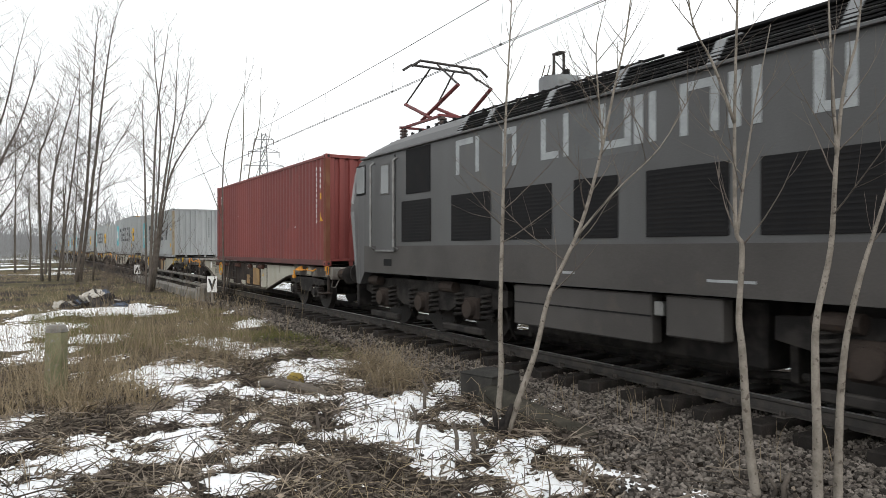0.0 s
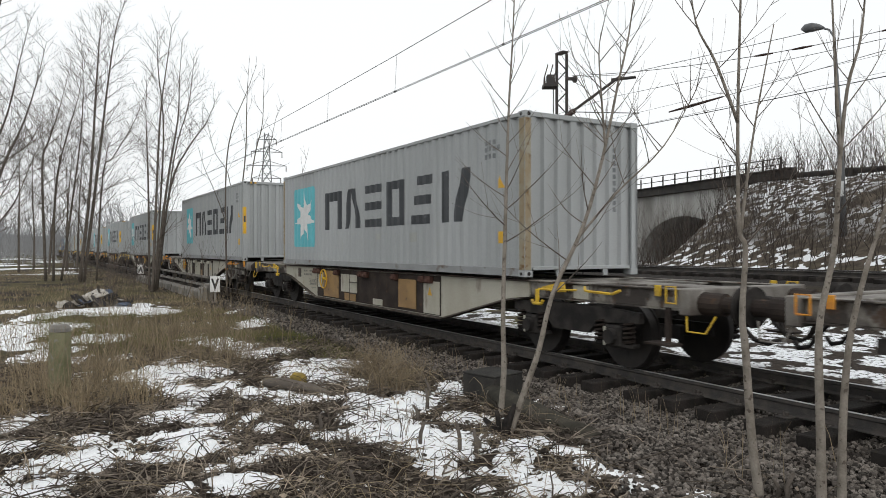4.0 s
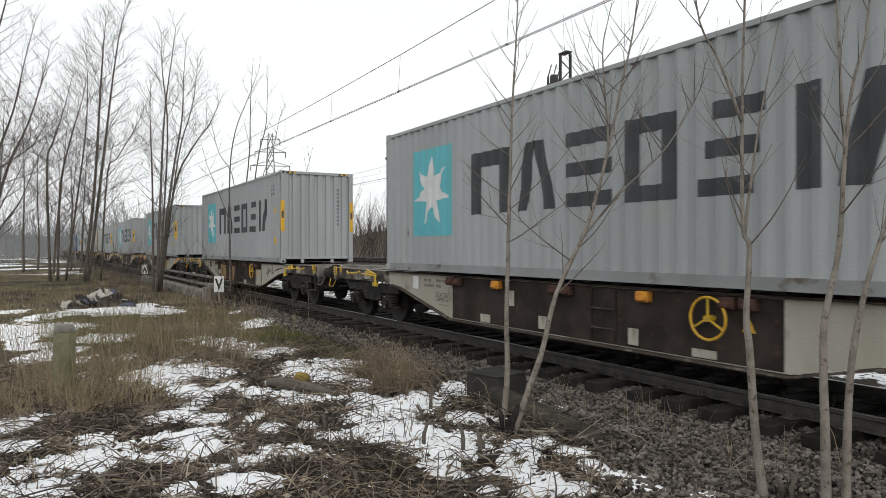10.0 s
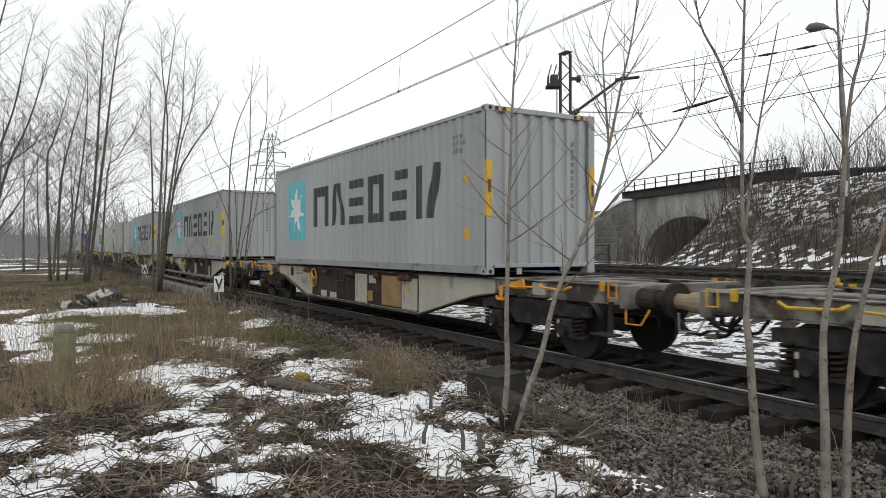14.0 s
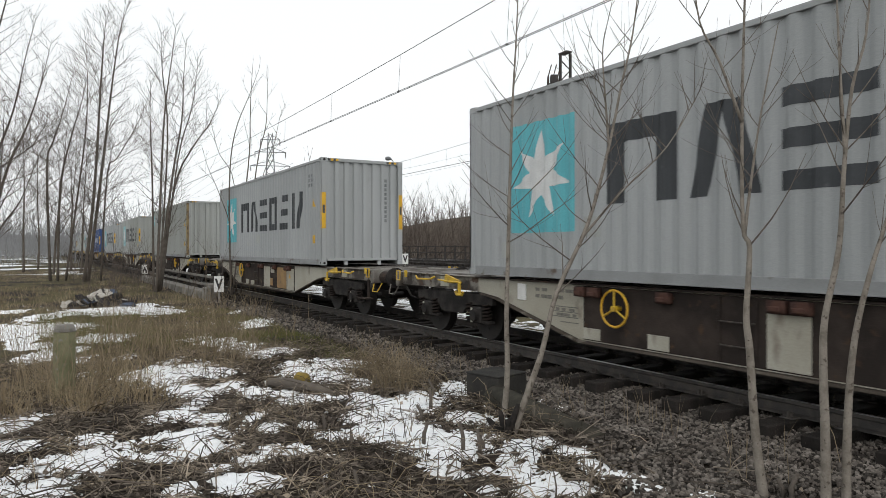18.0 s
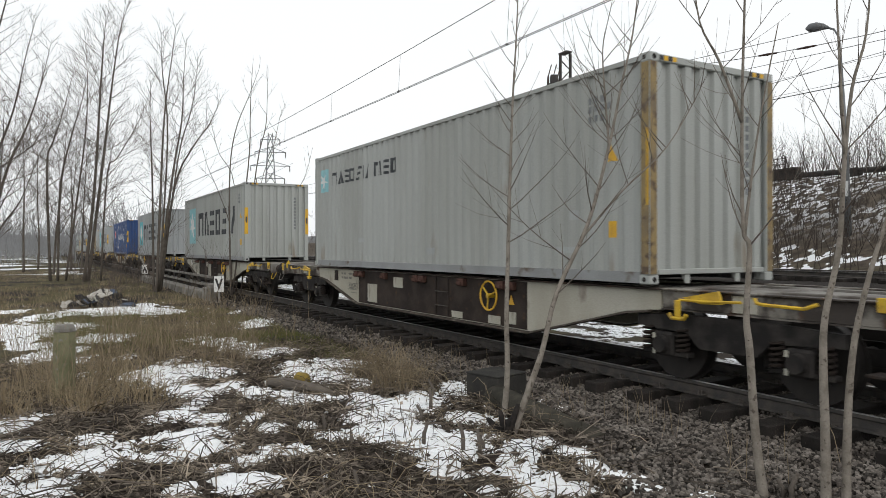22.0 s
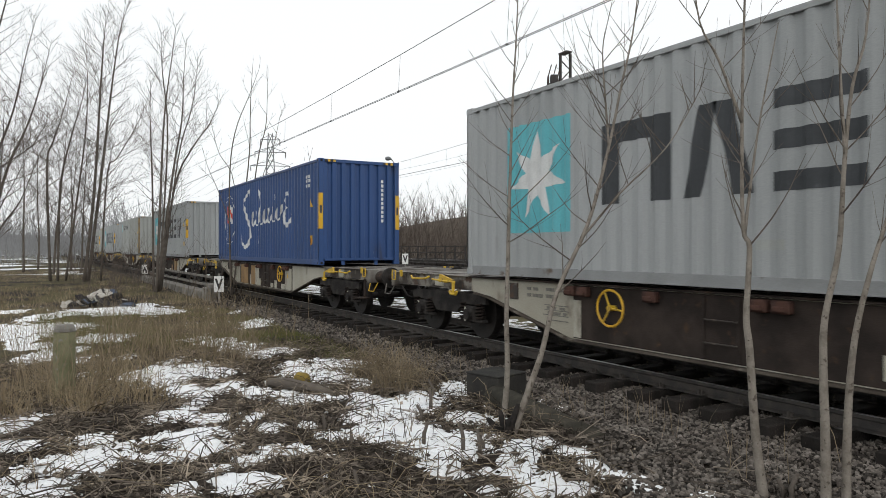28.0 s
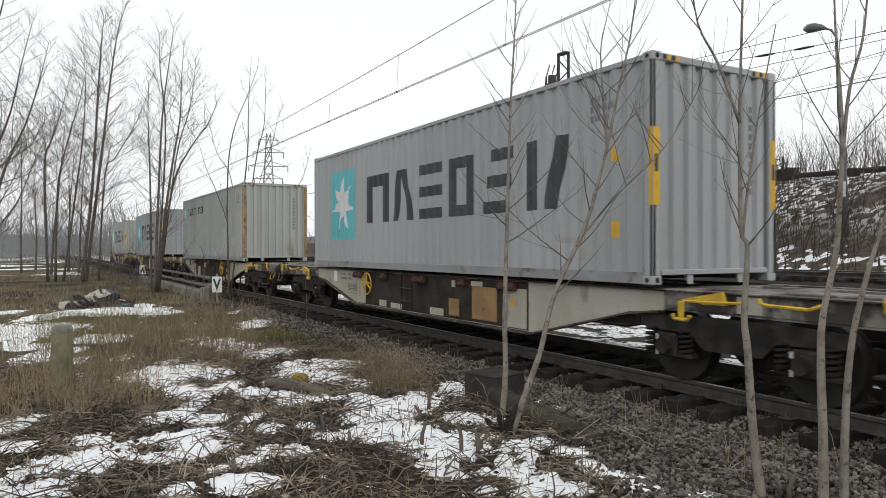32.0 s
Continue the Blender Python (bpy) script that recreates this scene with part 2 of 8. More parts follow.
RAG_PALE = surf("pale_dirty_cloth", (0.42, 0.40, 0.36), (0.30, 0.28, 0.25), 0.95, 5, 60, 0.4)
LICHEN = surf("yellow_lichen_wood", (0.28, 0.2, 0.045), (0.14, 0.11, 0.05), 0.9, 6, 60, 0.4)
TRAM_BLUE = surf("blue_box_paint", (0.06, 0.13, 0.24), (0.045, 0.10, 0.19), 0.6, 3, 60, 0.1)
LAMP_GREY = surf("grey_lamp_housing", (0.13, 0.135, 0.14), (0.10, 0.105, 0.11), 0.5, 3, 60, 0.05)
# Distance haze is put into these two pale greys; the air itself is clear.
HAZE_TWIG = surf("haze_pale_far_twigs", (0.24, 0.245, 0.25), (0.19, 0.19, 0.19), 0.9, 2, 30, 0)
FAR_WOOD = surf("haze_grey_distant_wood", (0.26, 0.27, 0.28), (0.21, 0.215, 0.22), 0.95, 0.05, 1.5, 0)


def glass(name, tint, rough=0.05):
    m = bpy.data.materials.new(name)
    m.use_nodes = True
    b = m.node_tree.nodes["Principled BSDF"]
    b.inputs["Base Color"].default_value = (*tint, 1)
    b.inputs["Roughness"].default_value, b.inputs["Metallic"].default_value = rough, 0.0
    b.inputs["Specular IOR Level"].default_value = 0.9
    return m


CORNER_GLASS = glass("pale_dusty_glass", (0.34, 0.36, 0.36), 0.2)
CAB_GLASS = glass("dusty_cab_glass", (0.075, 0.085, 0.085), 0.12)
DARK_GLASS = glass("dark_glass", (0.02, 0.022, 0.024), 0.15)


def ground_material():
    """Leaf litter, dry turf and moss by noise; ballast bed along the tracks, near black with the shade of its gaps put
    into the colour; old snow lying in patches beyond the line.
    """
    m = bpy.data.materials.new("winter_ground")
    m.use_nodes = True
    n, k = m.node_tree.nodes, m.node_tree.links
    b = n["Principled BSDF"]
    b.inputs["Roughness"].default_value = 0.9
    b.inputs["Specular IOR Level"].default_value = 0.1
    co = n.new("ShaderNodeTexCoord").outputs["Object"]

    def tex(scale, detail=6):
        t = n.new("ShaderNodeTexNoise")
        t.inputs["Scale"].default_value, t.inputs["Detail"].default_value = scale, detail
        k.new(co, t.inputs["Vector"])
        return t.outputs[0]

    def ramp(src, a, c):
        r = n.new("ShaderNodeMapRange")
        r.inputs[1].default_value, r.inputs[2].default_value = a, c
        k.new(src, r.inputs[0])
        return r.outputs[0]

    def mixed(fac, a, c):
        x = n.new("ShaderNodeMix")
        x.data_type = "RGBA"
        k.new(fac, x.inputs[0])
        for socket, value in ((x.inputs[6], a), (x.inputs[7], c)):
            if isinstance(value, tuple):
                socket.default_value = (*value, 1)
            else:
                k.new(value, socket)
        return x.outputs[2]

    def mult(a, c):
        x = n.new("ShaderNodeMath")
        x.operation = "MULTIPLY"
        for socket, value in ((x.inputs[0], a), (x.inputs[1], c)):
            if isinstance(value, float):
                socket.default_value = value
            else:
                k.new(value, socket)
        return x.outputs[0]

    sep = n.new("ShaderNodeSeparateXYZ")
    k.new(co, sep.inputs[0])
    litter = mixed(ramp(tex(14), 0.35, 0.65), (0.020, 0.016, 0.013), (0.055, 0.043, 0.034))
    turf = mixed(ramp(tex(9), 0.35, 0.65), (0.10, 0.08, 0.046), (0.075, 0.072, 0.03))
    far_left = ramp(sep.outputs["X"], -9.0, -15.0)
    soil = mixed(mult(ramp(tex(0.45), 0.42, 0.55), far_left), litter, turf)
    # Bed under the loose stones: the shade of the gaps is painted near black.
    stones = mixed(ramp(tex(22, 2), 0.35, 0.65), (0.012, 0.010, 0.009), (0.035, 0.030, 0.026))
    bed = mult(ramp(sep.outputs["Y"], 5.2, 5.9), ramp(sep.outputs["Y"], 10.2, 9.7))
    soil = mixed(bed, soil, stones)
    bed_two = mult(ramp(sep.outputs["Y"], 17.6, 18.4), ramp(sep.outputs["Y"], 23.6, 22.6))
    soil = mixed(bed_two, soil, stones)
    beyond = ramp(sep.outputs["Y"], 9.5, 10.4)
    soil = mixed(ramp(sep.outputs["Y"], 23.0, 26.0), soil, mixed(ramp(tex(2.5), 0.35, 0.65), (0.05, 0.041, 0.032), (0.11, 0.09, 0.07)))
    lying = mult(mult(mult(ramp(tex(2.9, 12), 0.50, 0.53), ramp(tex(0.22, 4), 0.40, 0.54)), ramp(sep.outputs["Z"], 2.2, 4.4)), ramp(sep.outputs["X"], -56.0, -36.0))
    strip = mult(mult(mult(ramp(sep.outputs["Y"], 9.9, 10.6), ramp(sep.outputs["Y"], 17.4, 16.0)), ramp(tex(1.6, 12), 0.47, 0.5)), ramp(tex(11, 6), 0.40, 0.46))
    foot = mult(mult(mult(ramp(sep.outputs["Y"], 22.8, 23.6), ramp(sep.outputs["Z"], 2.4, 1.8)), ramp(tex(1.9, 12), 0.55, 0.575)), ramp(sep.outputs["X"], -56.0, -40.0))
    field = mult(mult(ramp(sep.outputs["X"], -55.0, -62.0), ramp(tex(0.12, 8), 0.55, 0.58)), ramp(sep.outputs["Y"], 5.0, 3.0))
    cold = (0.78, 0.80, 0.82)
    soil = mixed(lying, soil, cold)
    soil = mixed(strip, soil, cold)
    soil = mixed(foot, soil, cold)
    soil = mixed(field, soil, cold)
    k.new(soil, b.inputs["Base Color"])
    bp = n.new("ShaderNodeBump")
    bp.inputs["Strength"].default_value, bp.inputs["Distance"].default_value = 0.6, 0.05
    k.new(tex(18, 8), bp.inputs["Height"])
    k.new(bp.outputs[0], b.inputs["Normal"])
    return m


GROUND = ground_material()


# ---- building helpers ----
class Shape:
    """Collects simple solids into one mesh."""

    def __init__(self):
        self.v, self.f = [], []

    def add(self, verts, faces):
        o = len(self.v)
        self.v.extend(tuple(p) for p in verts)
        self.f.extend(tuple(i + o for i in q) for q in faces)
        return self

    def box(self, x0, x1, y0, y1, z0, z1, c=0.0):
        if c <= 0:
            p = [(x, y, z) for x in (x0, x1) for y in (y0, y1) for z in (z0, z1)]
            return self.add(p, [(0, 1, 3, 2), (4, 6, 7, 5), (0, 4, 5, 1), (2, 3, 7, 6), (0, 2, 6, 4), (1, 5, 7, 3)])
        lo, hi = (x0, y0, z0), (x1, y1, z1)
        verts, index = [], {}
        for corner in range(8):
            s = [(corner >> a) & 1 for a in range(3)]
            for axis in range(3):
                p = [hi[a] - (c if a != axis else 0) if s[a] else lo[a] + (c if a != axis else 0) for a in range(3)]
                index[corner, axis] = len(verts)
                verts.append(p)
        faces = []
        for axis in range(3):
            u, w = (axis + 1) % 3, (axis + 2) % 3
            for side in (0, 1):
                ring = [(side << axis) | (a << u) | (d << w) for a, d in ((0, 0), (1, 0), (1, 1), (0, 1))]
                faces.append(tuple(index[r, axis] for r in (ring if side else ring[::-1])))
            for a in (0, 1):
                for d in (0, 1):
                    k0 = (a << u) | (d << w)
                    k1 = k0 | (1 << axis)
                    faces.append((index[k0, u], index[k1, u], index[k1, w], index[k0, w]))
        for corner in range(8):
            faces.append((index[corner, 0], index[corner, 1], index[corner, 2]))
        return self.add(verts, faces)

    def tube(self, pts, radii, sides=6, caps=True):
        pts = [Vector(p) for p in pts]
        if not isinstance(radii, (list, tuple)):
            radii = [radii] * len(pts)
        verts, faces = [], []
        side = None
        for i, p in enumerate(pts):
            d = (pts[min(i + 1, len(pts) - 1)] - pts[max(i - 1, 0)])
            d = d.normalized() if d.length > 1e-9 else Vector((0, 0, 1))
            if side is None:
                side = d.orthogonal().normalized()
            side = (side - d * side.dot(d))
            side = side.normalized() if side.length > 1e-6 else d.orthogonal().normalized()
            up = d.cross(side)
            for j in range(sides):
                a = 2 * math.pi * j / sides
                verts.append(p + (side * math.cos(a) + up * math.sin(a)) * radii[i])
        for i in range(len(pts) - 1):
            for j in range(sides):
                q = (j + 1) % sides
                faces.append((i * sides + j, i * sides + q, (i + 1) * sides + q, (i + 1) * sides + j))
        if caps:
            faces.append(tuple(range(sides))[::-1])
            faces.append(tuple((len(pts) - 1) * sides + j for j in range(sides)))
        return self.add(verts, faces)

    def prism(self, outline, y0, y1):
        """An outline of (x, z) points, thick from y0 to y1."""
        k = len(outline)
        verts = [(x, y0, z) for x, z in outline] + [(x, y1, z) for x, z in outline]
        faces = [tuple(range(k)), tuple(range(2 * k - 1, k - 1, -1))]
        faces += [(i, (i + 1) % k, (i + 1) % k + k, i + k) for i in range(k)]
        return self.add(verts, faces)

    def ring(self, centre, radius, thick, axis="y", sides=28, tube_sides=6):
        pts = []
        for i in range(sides + 1):
            a = 2 * math.pi * i / sides
            c, s = math.cos(a) * radius, math.sin(a) * radius
            pts.append((centre[0] + c, centre[1], centre[2] + s) if axis == "y" else (centre[0], centre[1] + c, centre[2] + s))
        return self.tube(pts, thick, tube_sides, caps=False)

    def mesh(self, name, smooth=False):
        me = bpy.data.meshes.new(name)
        me.from_pydata(self.v, [], self.f)
        if len(self.f) < 30000:
            bm = bmesh.new()
            bm.from_mesh(me)
            if len(self.f) < 2500:
                bmesh.ops.remove_doubles(bm, verts=bm.verts, dist=0.00002)
            bmesh.ops.recalc_face_normals(bm, faces=bm.faces)
            bm.to_mesh(me)
            bm.free()
        if smooth:
            me.polygons.foreach_set("use_smooth", [True] * len(me.polygons))
        return me


MADE = {}


def kept(key, build, smooth=False):
    """One mesh for all pieces that are alike."""
    if key not in MADE:
        s = Shape()
        build(s)
        MADE[key] = s.mesh(key, smooth)
    return MADE[key]


def part(name, mesh, material, parent, label="", at=None, smooth=False, kind=""):
    if isinstance(mesh, Shape):
        mesh = mesh.mesh(name, smooth)
    if not mesh.materials:
        mesh.materials.append(material)
    ob = new(name, mesh)
    ob.parent = parent
    if at is not None:
        ob.matrix_basis = at if isinstance(at, Matrix) else Matrix.Translation(at)
    if mesh.materials[0] is not material:
        ob.material_slots[0].link = "OBJECT"
        ob.material_slots[0].material = material
    if label or kind:
        tagged(ob, label, kind=kind)
    return ob


def thing(name, label, category, at=(0, 0, 0), group="", kind=""):
    ob = new(name)
    ob.empty_display_size = 0.2
    ob.matrix_basis = at if isinstance(at, Matrix) else Matrix.Translation(at)
    return tagged(ob, label, category, group, kind)


def solid(name, shape, material, label, category="", group="", kind="", at=None, smooth=False):
    ob = part(name, shape, material, None, at=at, smooth=smooth)
    return tagged(ob, label, category, group, kind)


def bent(points, k=4):
    """A smooth line through the given points."""
    p = [Vector(q) for q in points]
    out = []
    for i in range(len(p) - 1):
        a, b, c, d = p[max(i - 1, 0)], p[i], p[i + 1], p[min(i + 2, len(p) - 1)]
        for n in range(k):
            t = n / k
            out.append(0.5 * ((2 * b) + (c - a) * t + (2 * a - 5 * b + 4 * c - d) * t * t + (3 * b - a - 3 * c + d) * t ** 3))
    return out + [p[-1]]


# ---- the ground ----
def step(a, b, x):
    t = min(1.0, max(0.0, (x - a) / (b - a)))
    return t * t * (3 - 2 * t)


def rise_line(x):
    """Where the embankment behind the second track reaches its top."""
    if x < -39.7:
        return 39.0 + (-39.7 - x) * 0.12
    return 39.0 - (x + 39.7) * 0.247


def land(x, y, rough=True):
    z = 0.0
    z += 0.015 * step(6.4, 7.0, y) * (1 - step(8.9, 10.3, y)) - 0.03 * step(5.4, 5.9, y) * (1 - step(6.3, 6.9, y))
    z += 0.95 * step(15.5, 18.6, y)
    line = rise_line(x)
    gap = step(-57.0, -50.0, x) * (1 - step(-29.0, -25.0, x))
    foot, top = line - 9.5, line + 0.5
    foot += 19.5 * gap
    top += 14.0 * gap
    height = 4.75 * (1 - 0.55 * step(-60, -150, x)) - 0.5 * step(-26, -12, x)
    z += height * step(foot, top, y)
    if rough:
        near = 1.0 if -1 < y < 5.5 else 0.4
        z += near * (0.07 * noise.noise((x * 0.7, y * 0.7, 1.3)) + 0.03 * noise.noise((x * 2.6, y * 2.6, 5.1)) + 0.012 * noise.noise((x * 9, y * 9, 2.0)))
    return z


def spaced(*runs):
    out = []
    for a, b, d in runs:
        k = max(1, round((b - a) / d))
        out += [a + (b - a) * i / k for i in range(k)]
    return out + [runs[-1][1]]


def build_ground():
    xs = spaced((-1500, -400, 220), (-400, -120, 35), (-120, -50, 2.0), (-50, -14, 0.35), (-14, 0, 0.09), (0, 12, 0.8), (12, 100, 15), (100, 1200, 275))
    ys = spaced((-1200, -80, 280), (-80, -8, 9), (-8, -1, 0.5), (-1, 7, 0.09), (7, 26, 0.4), (26, 48, 0.6), (48, 100, 5), (100, 1500, 200))
    w = len(ys)
    verts = [(x, y, land(x, y)) for x in xs for y in ys]
    faces = [(i * w + j, (i + 1) * w + j, (i + 1) * w + j + 1, i * w + j + 1) for i in range(len(xs) - 1) for j in range(w - 1)]
    me = bpy.data.meshes.new("ground")
    me.from_pydata(verts, [], faces)
    me.polygons.foreach_set("use_smooth", [True] * len(me.polygons))
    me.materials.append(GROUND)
    return tagged(new("ground", me), "brown winter ground of leaf litter with snow remnants", "ground", kind="structure")


build_ground()

PATCHES = []


def snow_patch(x, y, rx, ry, weight=1.0):
    """rx: half its width across the view, ry: half its depth along the view."""
    PATCHES.append((x, y, rx, ry, weight))


snow_patch(-25.26, -0.86, 0.35, 0.58)
snow_patch(-23.39, 0.54, 0.41, 1.42)
snow_patch(-24.83, 2.34, 0.55, 1.52)
snow_patch(-24.09, 1.55, 0.35, 1.18)
snow_patch(-22.43, 3.28, 0.34, 0.75)
snow_patch(-18.50, 5.14, 0.27, 1.02)
snow_patch(-22.27, 5.51, 0.11, 0.82)
snow_patch(-20.34, 0.03, 0.43, 0.52)
snow_patch(-19.34, 0.51, 0.34, 0.97)
snow_patch(-17.03, -0.28, 0.18, 0.36)
snow_patch(-16.16, 0.03, 0.40, 0.41)
snow_patch(-14.63, 0.11, 0.36, 0.68)
snow_patch(-16.68, 0.86, 0.22, 0.75)
snow_patch(-16.52, 1.34, 0.27, 0.66)
snow_patch(-13.74, 0.62, 0.08, 0.31)
snow_patch(-12.03, 0.61, 0.12, 0.29)
snow_patch(-13.70, 1.34, 0.10, 0.33)
snow_patch(-15.74, 2.87, 0.22, 0.38)
snow_patch(-14.81, 3.20, 0.23, 0.44)
snow_patch(-13.98, 3.46, 0.31, 0.48)
snow_patch(-12.88, 3.70, 0.37, 0.43)
snow_patch(-11.61, 1.53, 0.31, 0.54)
snow_patch(-11.29, 1.89, 0.26, 0.78)
snow_patch(-12.63, 1.93, 0.12, 0.24)
snow_patch(-11.13, 2.36, 0.22, 0.34)
snow_patch(-10.00, 1.71, 0.19, 0.30)
snow_patch(-9.76, 1.98, 0.17, 0.19)
snow_patch(-9.94, 2.30, 0.11, 0.32)
snow_patch(-9.34, 2.65, 0.30, 0.22)
snow_patch(-8.64, 3.00, 0.29, 0.24)
snow_patch(-9.04, 1.66, 0.09, 0.57)
snow_patch(-8.31, 1.58, 0.16, 0.16)
snow_patch(-8.56, 1.31, 0.14, 0.25)
snow_patch(-10.65, 3.69, 0.36, 0.52)
snow_patch(-11.18, 4.43, 0.38, 0.36)
snow_patch(-9.95, 3.74, 0.27, 0.37)
snow_patch(-9.36, 4.05, 0.12, 0.22)
snow_patch(-11.31, 3.63, 0.14, 0.34)
snow_patch(-8.20, 1.83, 0.06, 0.16)
snow_patch(-7.94, 2.11, 0.06, 0.19)
snow_patch(-7.42, 2.16, 0.07, 0.14)
snow_patch(-7.32, 2.54, 0.06, 0.07)
snow_patch(-7.55, 1.43, 0.25, 0.27)
snow_patch(-7.68, 1.12, 0.15, 0.13)
snow_patch(-7.15, 1.38, 0.17, 0.16)
snow_patch(-7.01, 1.20, 0.23, 0.17)
snow_patch(-7.65, 0.75, 0.06, 0.10)
snow_patch(-9.01, -0.24, 0.15, 0.45)
snow_patch(-8.07, -0.18, 0.21, 0.12)
snow_patch(-7.94, 0.46, 0.15, 0.13)
snow_patch(-7.38, 0.52, 0.21, 0.19)
snow_patch(-7.27, 0.28, 0.27, 0.17)
snow_patch(-7.16, -0.03, 0.15, 0.08)
snow_patch(-7.00, 0.41, 0.10, 0.13)
snow_patch(-6.91, -0.23, 0.07, 0.12)
snow_patch(-6.49, -0.07, 0.23, 0.16)
snow_patch(-6.72, 0.11, 0.14, 0.07)
snow_patch(-7.12, 0.89, 0.13, 0.09)
snow_patch(-6.54, 2.02, 0.20, 0.11)
snow_patch(-6.94, 1.58, 0.10, 0.08)
snow_patch(-6.33, 1.39, 0.07, 0.06)
snow_patch(-5.94, 1.38, 0.09, 0.09)
snow_patch(-5.67, 1.38, 0.11, 0.09)
snow_patch(-5.83, 0.98, 0.10, 0.10)
snow_patch(-5.88, 1.57, 0.14, 0.07)
snow_patch(-5.73, 1.65, 0.08, 0.10)
snow_patch(-6.43, 1.67, 0.08, 0.07)
snow_patch(-8.30, 3.59, 0.29, 0.17)
snow_patch(-7.85, 3.64, 0.26, 0.22)
snow_patch(-7.84, 4.17, 0.23, 0.50)
snow_patch(-7.46, 3.66, 0.21, 0.23)
snow_patch(-7.28, 3.26, 0.22, 0.21)
snow_patch(-6.99, 3.40, 0.25, 0.23)
snow_patch(-6.58, 3.38, 0.30, 0.32)
snow_patch(-6.23, 3.54, 0.36, 0.28)
snow_patch(-5.83, 3.50, 0.30, 0.23)
snow_patch(-5.96, 3.20, 0.22, 0.15)
snow_patch(-6.89, 2.98, 0.09, 0.19)
snow_patch(-6.84, 2.58, 0.09, 0.13)
snow_patch(-6.85, 2.83, 0.15, 0.14)
snow_patch(-6.40, 2.92, 0.07, 0.08)
snow_patch(-6.88, 4.21, 0.16, 0.16)
snow_patch(-6.65, 4.35, 0.16, 0.13)
snow_patch(-8.26, 5.03, 0.19, 0.39)
snow_patch(-5.50, 3.16, 0.13, 0.14)
snow_patch(-5.24, 3.13, 0.15, 0.08)
snow_patch(-5.09, 3.38, 0.05, 0.05)
snow_patch(-5.20, 3.69, 0.05, 0.17)
snow_patch(-5.46, 4.06, 0.12, 0.17)
snow_patch(-5.49, 4.28, 0.12, 0.16)
snow_patch(-5.16, 3.92, 0.06, 0.07)
snow_patch(-5.09, 4.33, 0.11, 0.09)
snow_patch(-4.95, 3.63, 0.12, 0.13)
snow_patch(-4.64, 3.58, 0.12, 0.08)
snow_patch(-4.38, 3.58, 0.19, 0.13)
snow_patch(-4.46, 3.39, 0.11, 0.10)
snow_patch(-4.72, 3.16, 0.05, 0.05)
snow_patch(-4.69, 4.24, 0.09, 0.10)
snow_patch(-4.43, 4.23, 0.10, 0.07)
snow_patch(-4.21, 4.29, 0.12, 0.08)
snow_patch(-4.03, 4.27, 0.15, 0.08)
snow_patch(-3.71, 4.52, 0.09, 0.05)
snow_patch(-6.97, 5.55, 0.14, 0.13)
snow_patch(-6.63, 5.51, 0.14, 0.12)
snow_patch(-24.1, 2.2, 1.1, 1.2)
snow_patch(-19.0, -1.2, 1.3, 1.8)
NEARBY = {}
for patch in PATCHES:
    reach = max(patch[2], patch[3]) * 1.6 + 0.3
    for i in range(math.floor(patch[0] - reach), math.floor(patch[0] + reach) + 1):
        for j in range(math.floor(patch[1] - reach), math.floor(patch[1] + reach) + 1):
            NEARBY.setdefault((i, j), []).append(patch)


def cover(x, y):
    """How deep the old snow lies here; below zero there is none."""
    fx, fy = math.sin(radians(-60)), math.cos(radians(-60))
    best = -0.52
    for px, py, rx, ry, wt in NEARBY.get((math.floor(x), math.floor(y)), ()):
        dx, dy = x - px, y - py
        a = (dx * fy - dy * fx) / (rx * 1.22 + 0.03)
        d = (dx * fx + dy * fy) / (ry * 1.18 + 0.03)
        best = max(best, wt * min(0.42, 1.05 - math.sqrt(a * a + d * d)))
    ragged = noise.noise((x * 2.3, y * 2.3, 9.0)) * 0.25 + noise.noise((x * 6.5, y * 6.5, 3.0)) * 0.6 + noise.noise((x * 15, y * 15, 6.0)) * 0.75 + noise.noise((x * 31, y * 31, 2.0)) * 0.7
    return best + ragged * 0.75 + 0.02


def bed_edge(x):
    """Where the loose ballast ends towards the litter; it spreads wider along here."""
    return 5.25 if x < -6 else max(3.2, 5.25 - (x + 6) * 0.62)


def build_snow():
    """Thin old snow that thins out to ragged edges and sinks into the litter."""
    s = Shape()
    for x0, x1, y0, y1, d in ((-8.2, -2.5, -1.0, 6.0, 0.026), (-12.5, -8.2, -1.6, 6.0, 0.042), (-28, -12.5, -3.5, 6.0, 0.085)):
        nx, ny = round((x1 - x0) / d), round((y1 - y0) / d)
        grid, height = {}, {}
        for i in range(nx + 1):
            for j in range(ny + 1):
                x, y = x0 + i * d, y0 + j * d
                c = cover(x, y)
                height[i, j] = c
        for i in range(nx):
            for j in range(ny):
                quad = ((i, j), (i + 1, j), (i + 1, j + 1), (i, j + 1))
                if max(height[q] for q in quad) > -0.02:
                    for q in quad:
                        if q not in grid:
                            x, y = x0 + q[0] * d, y0 + q[1] * d
                            c = height[q]
                            grid[q] = len(s.v)
                            s.v.append((x, y, land(x, y) + min(0.032, 0.075 * c) + 0.004 * noise.noise((x * 20, y * 20, 0))))
                    s.f.append(tuple(grid[q] for q in quad))
    ob = solid("snow", s, SNOW, "patches of old melting snow on brown leaf litter", "snow", kind="stuff", smooth=True)
    return ob


build_snow()


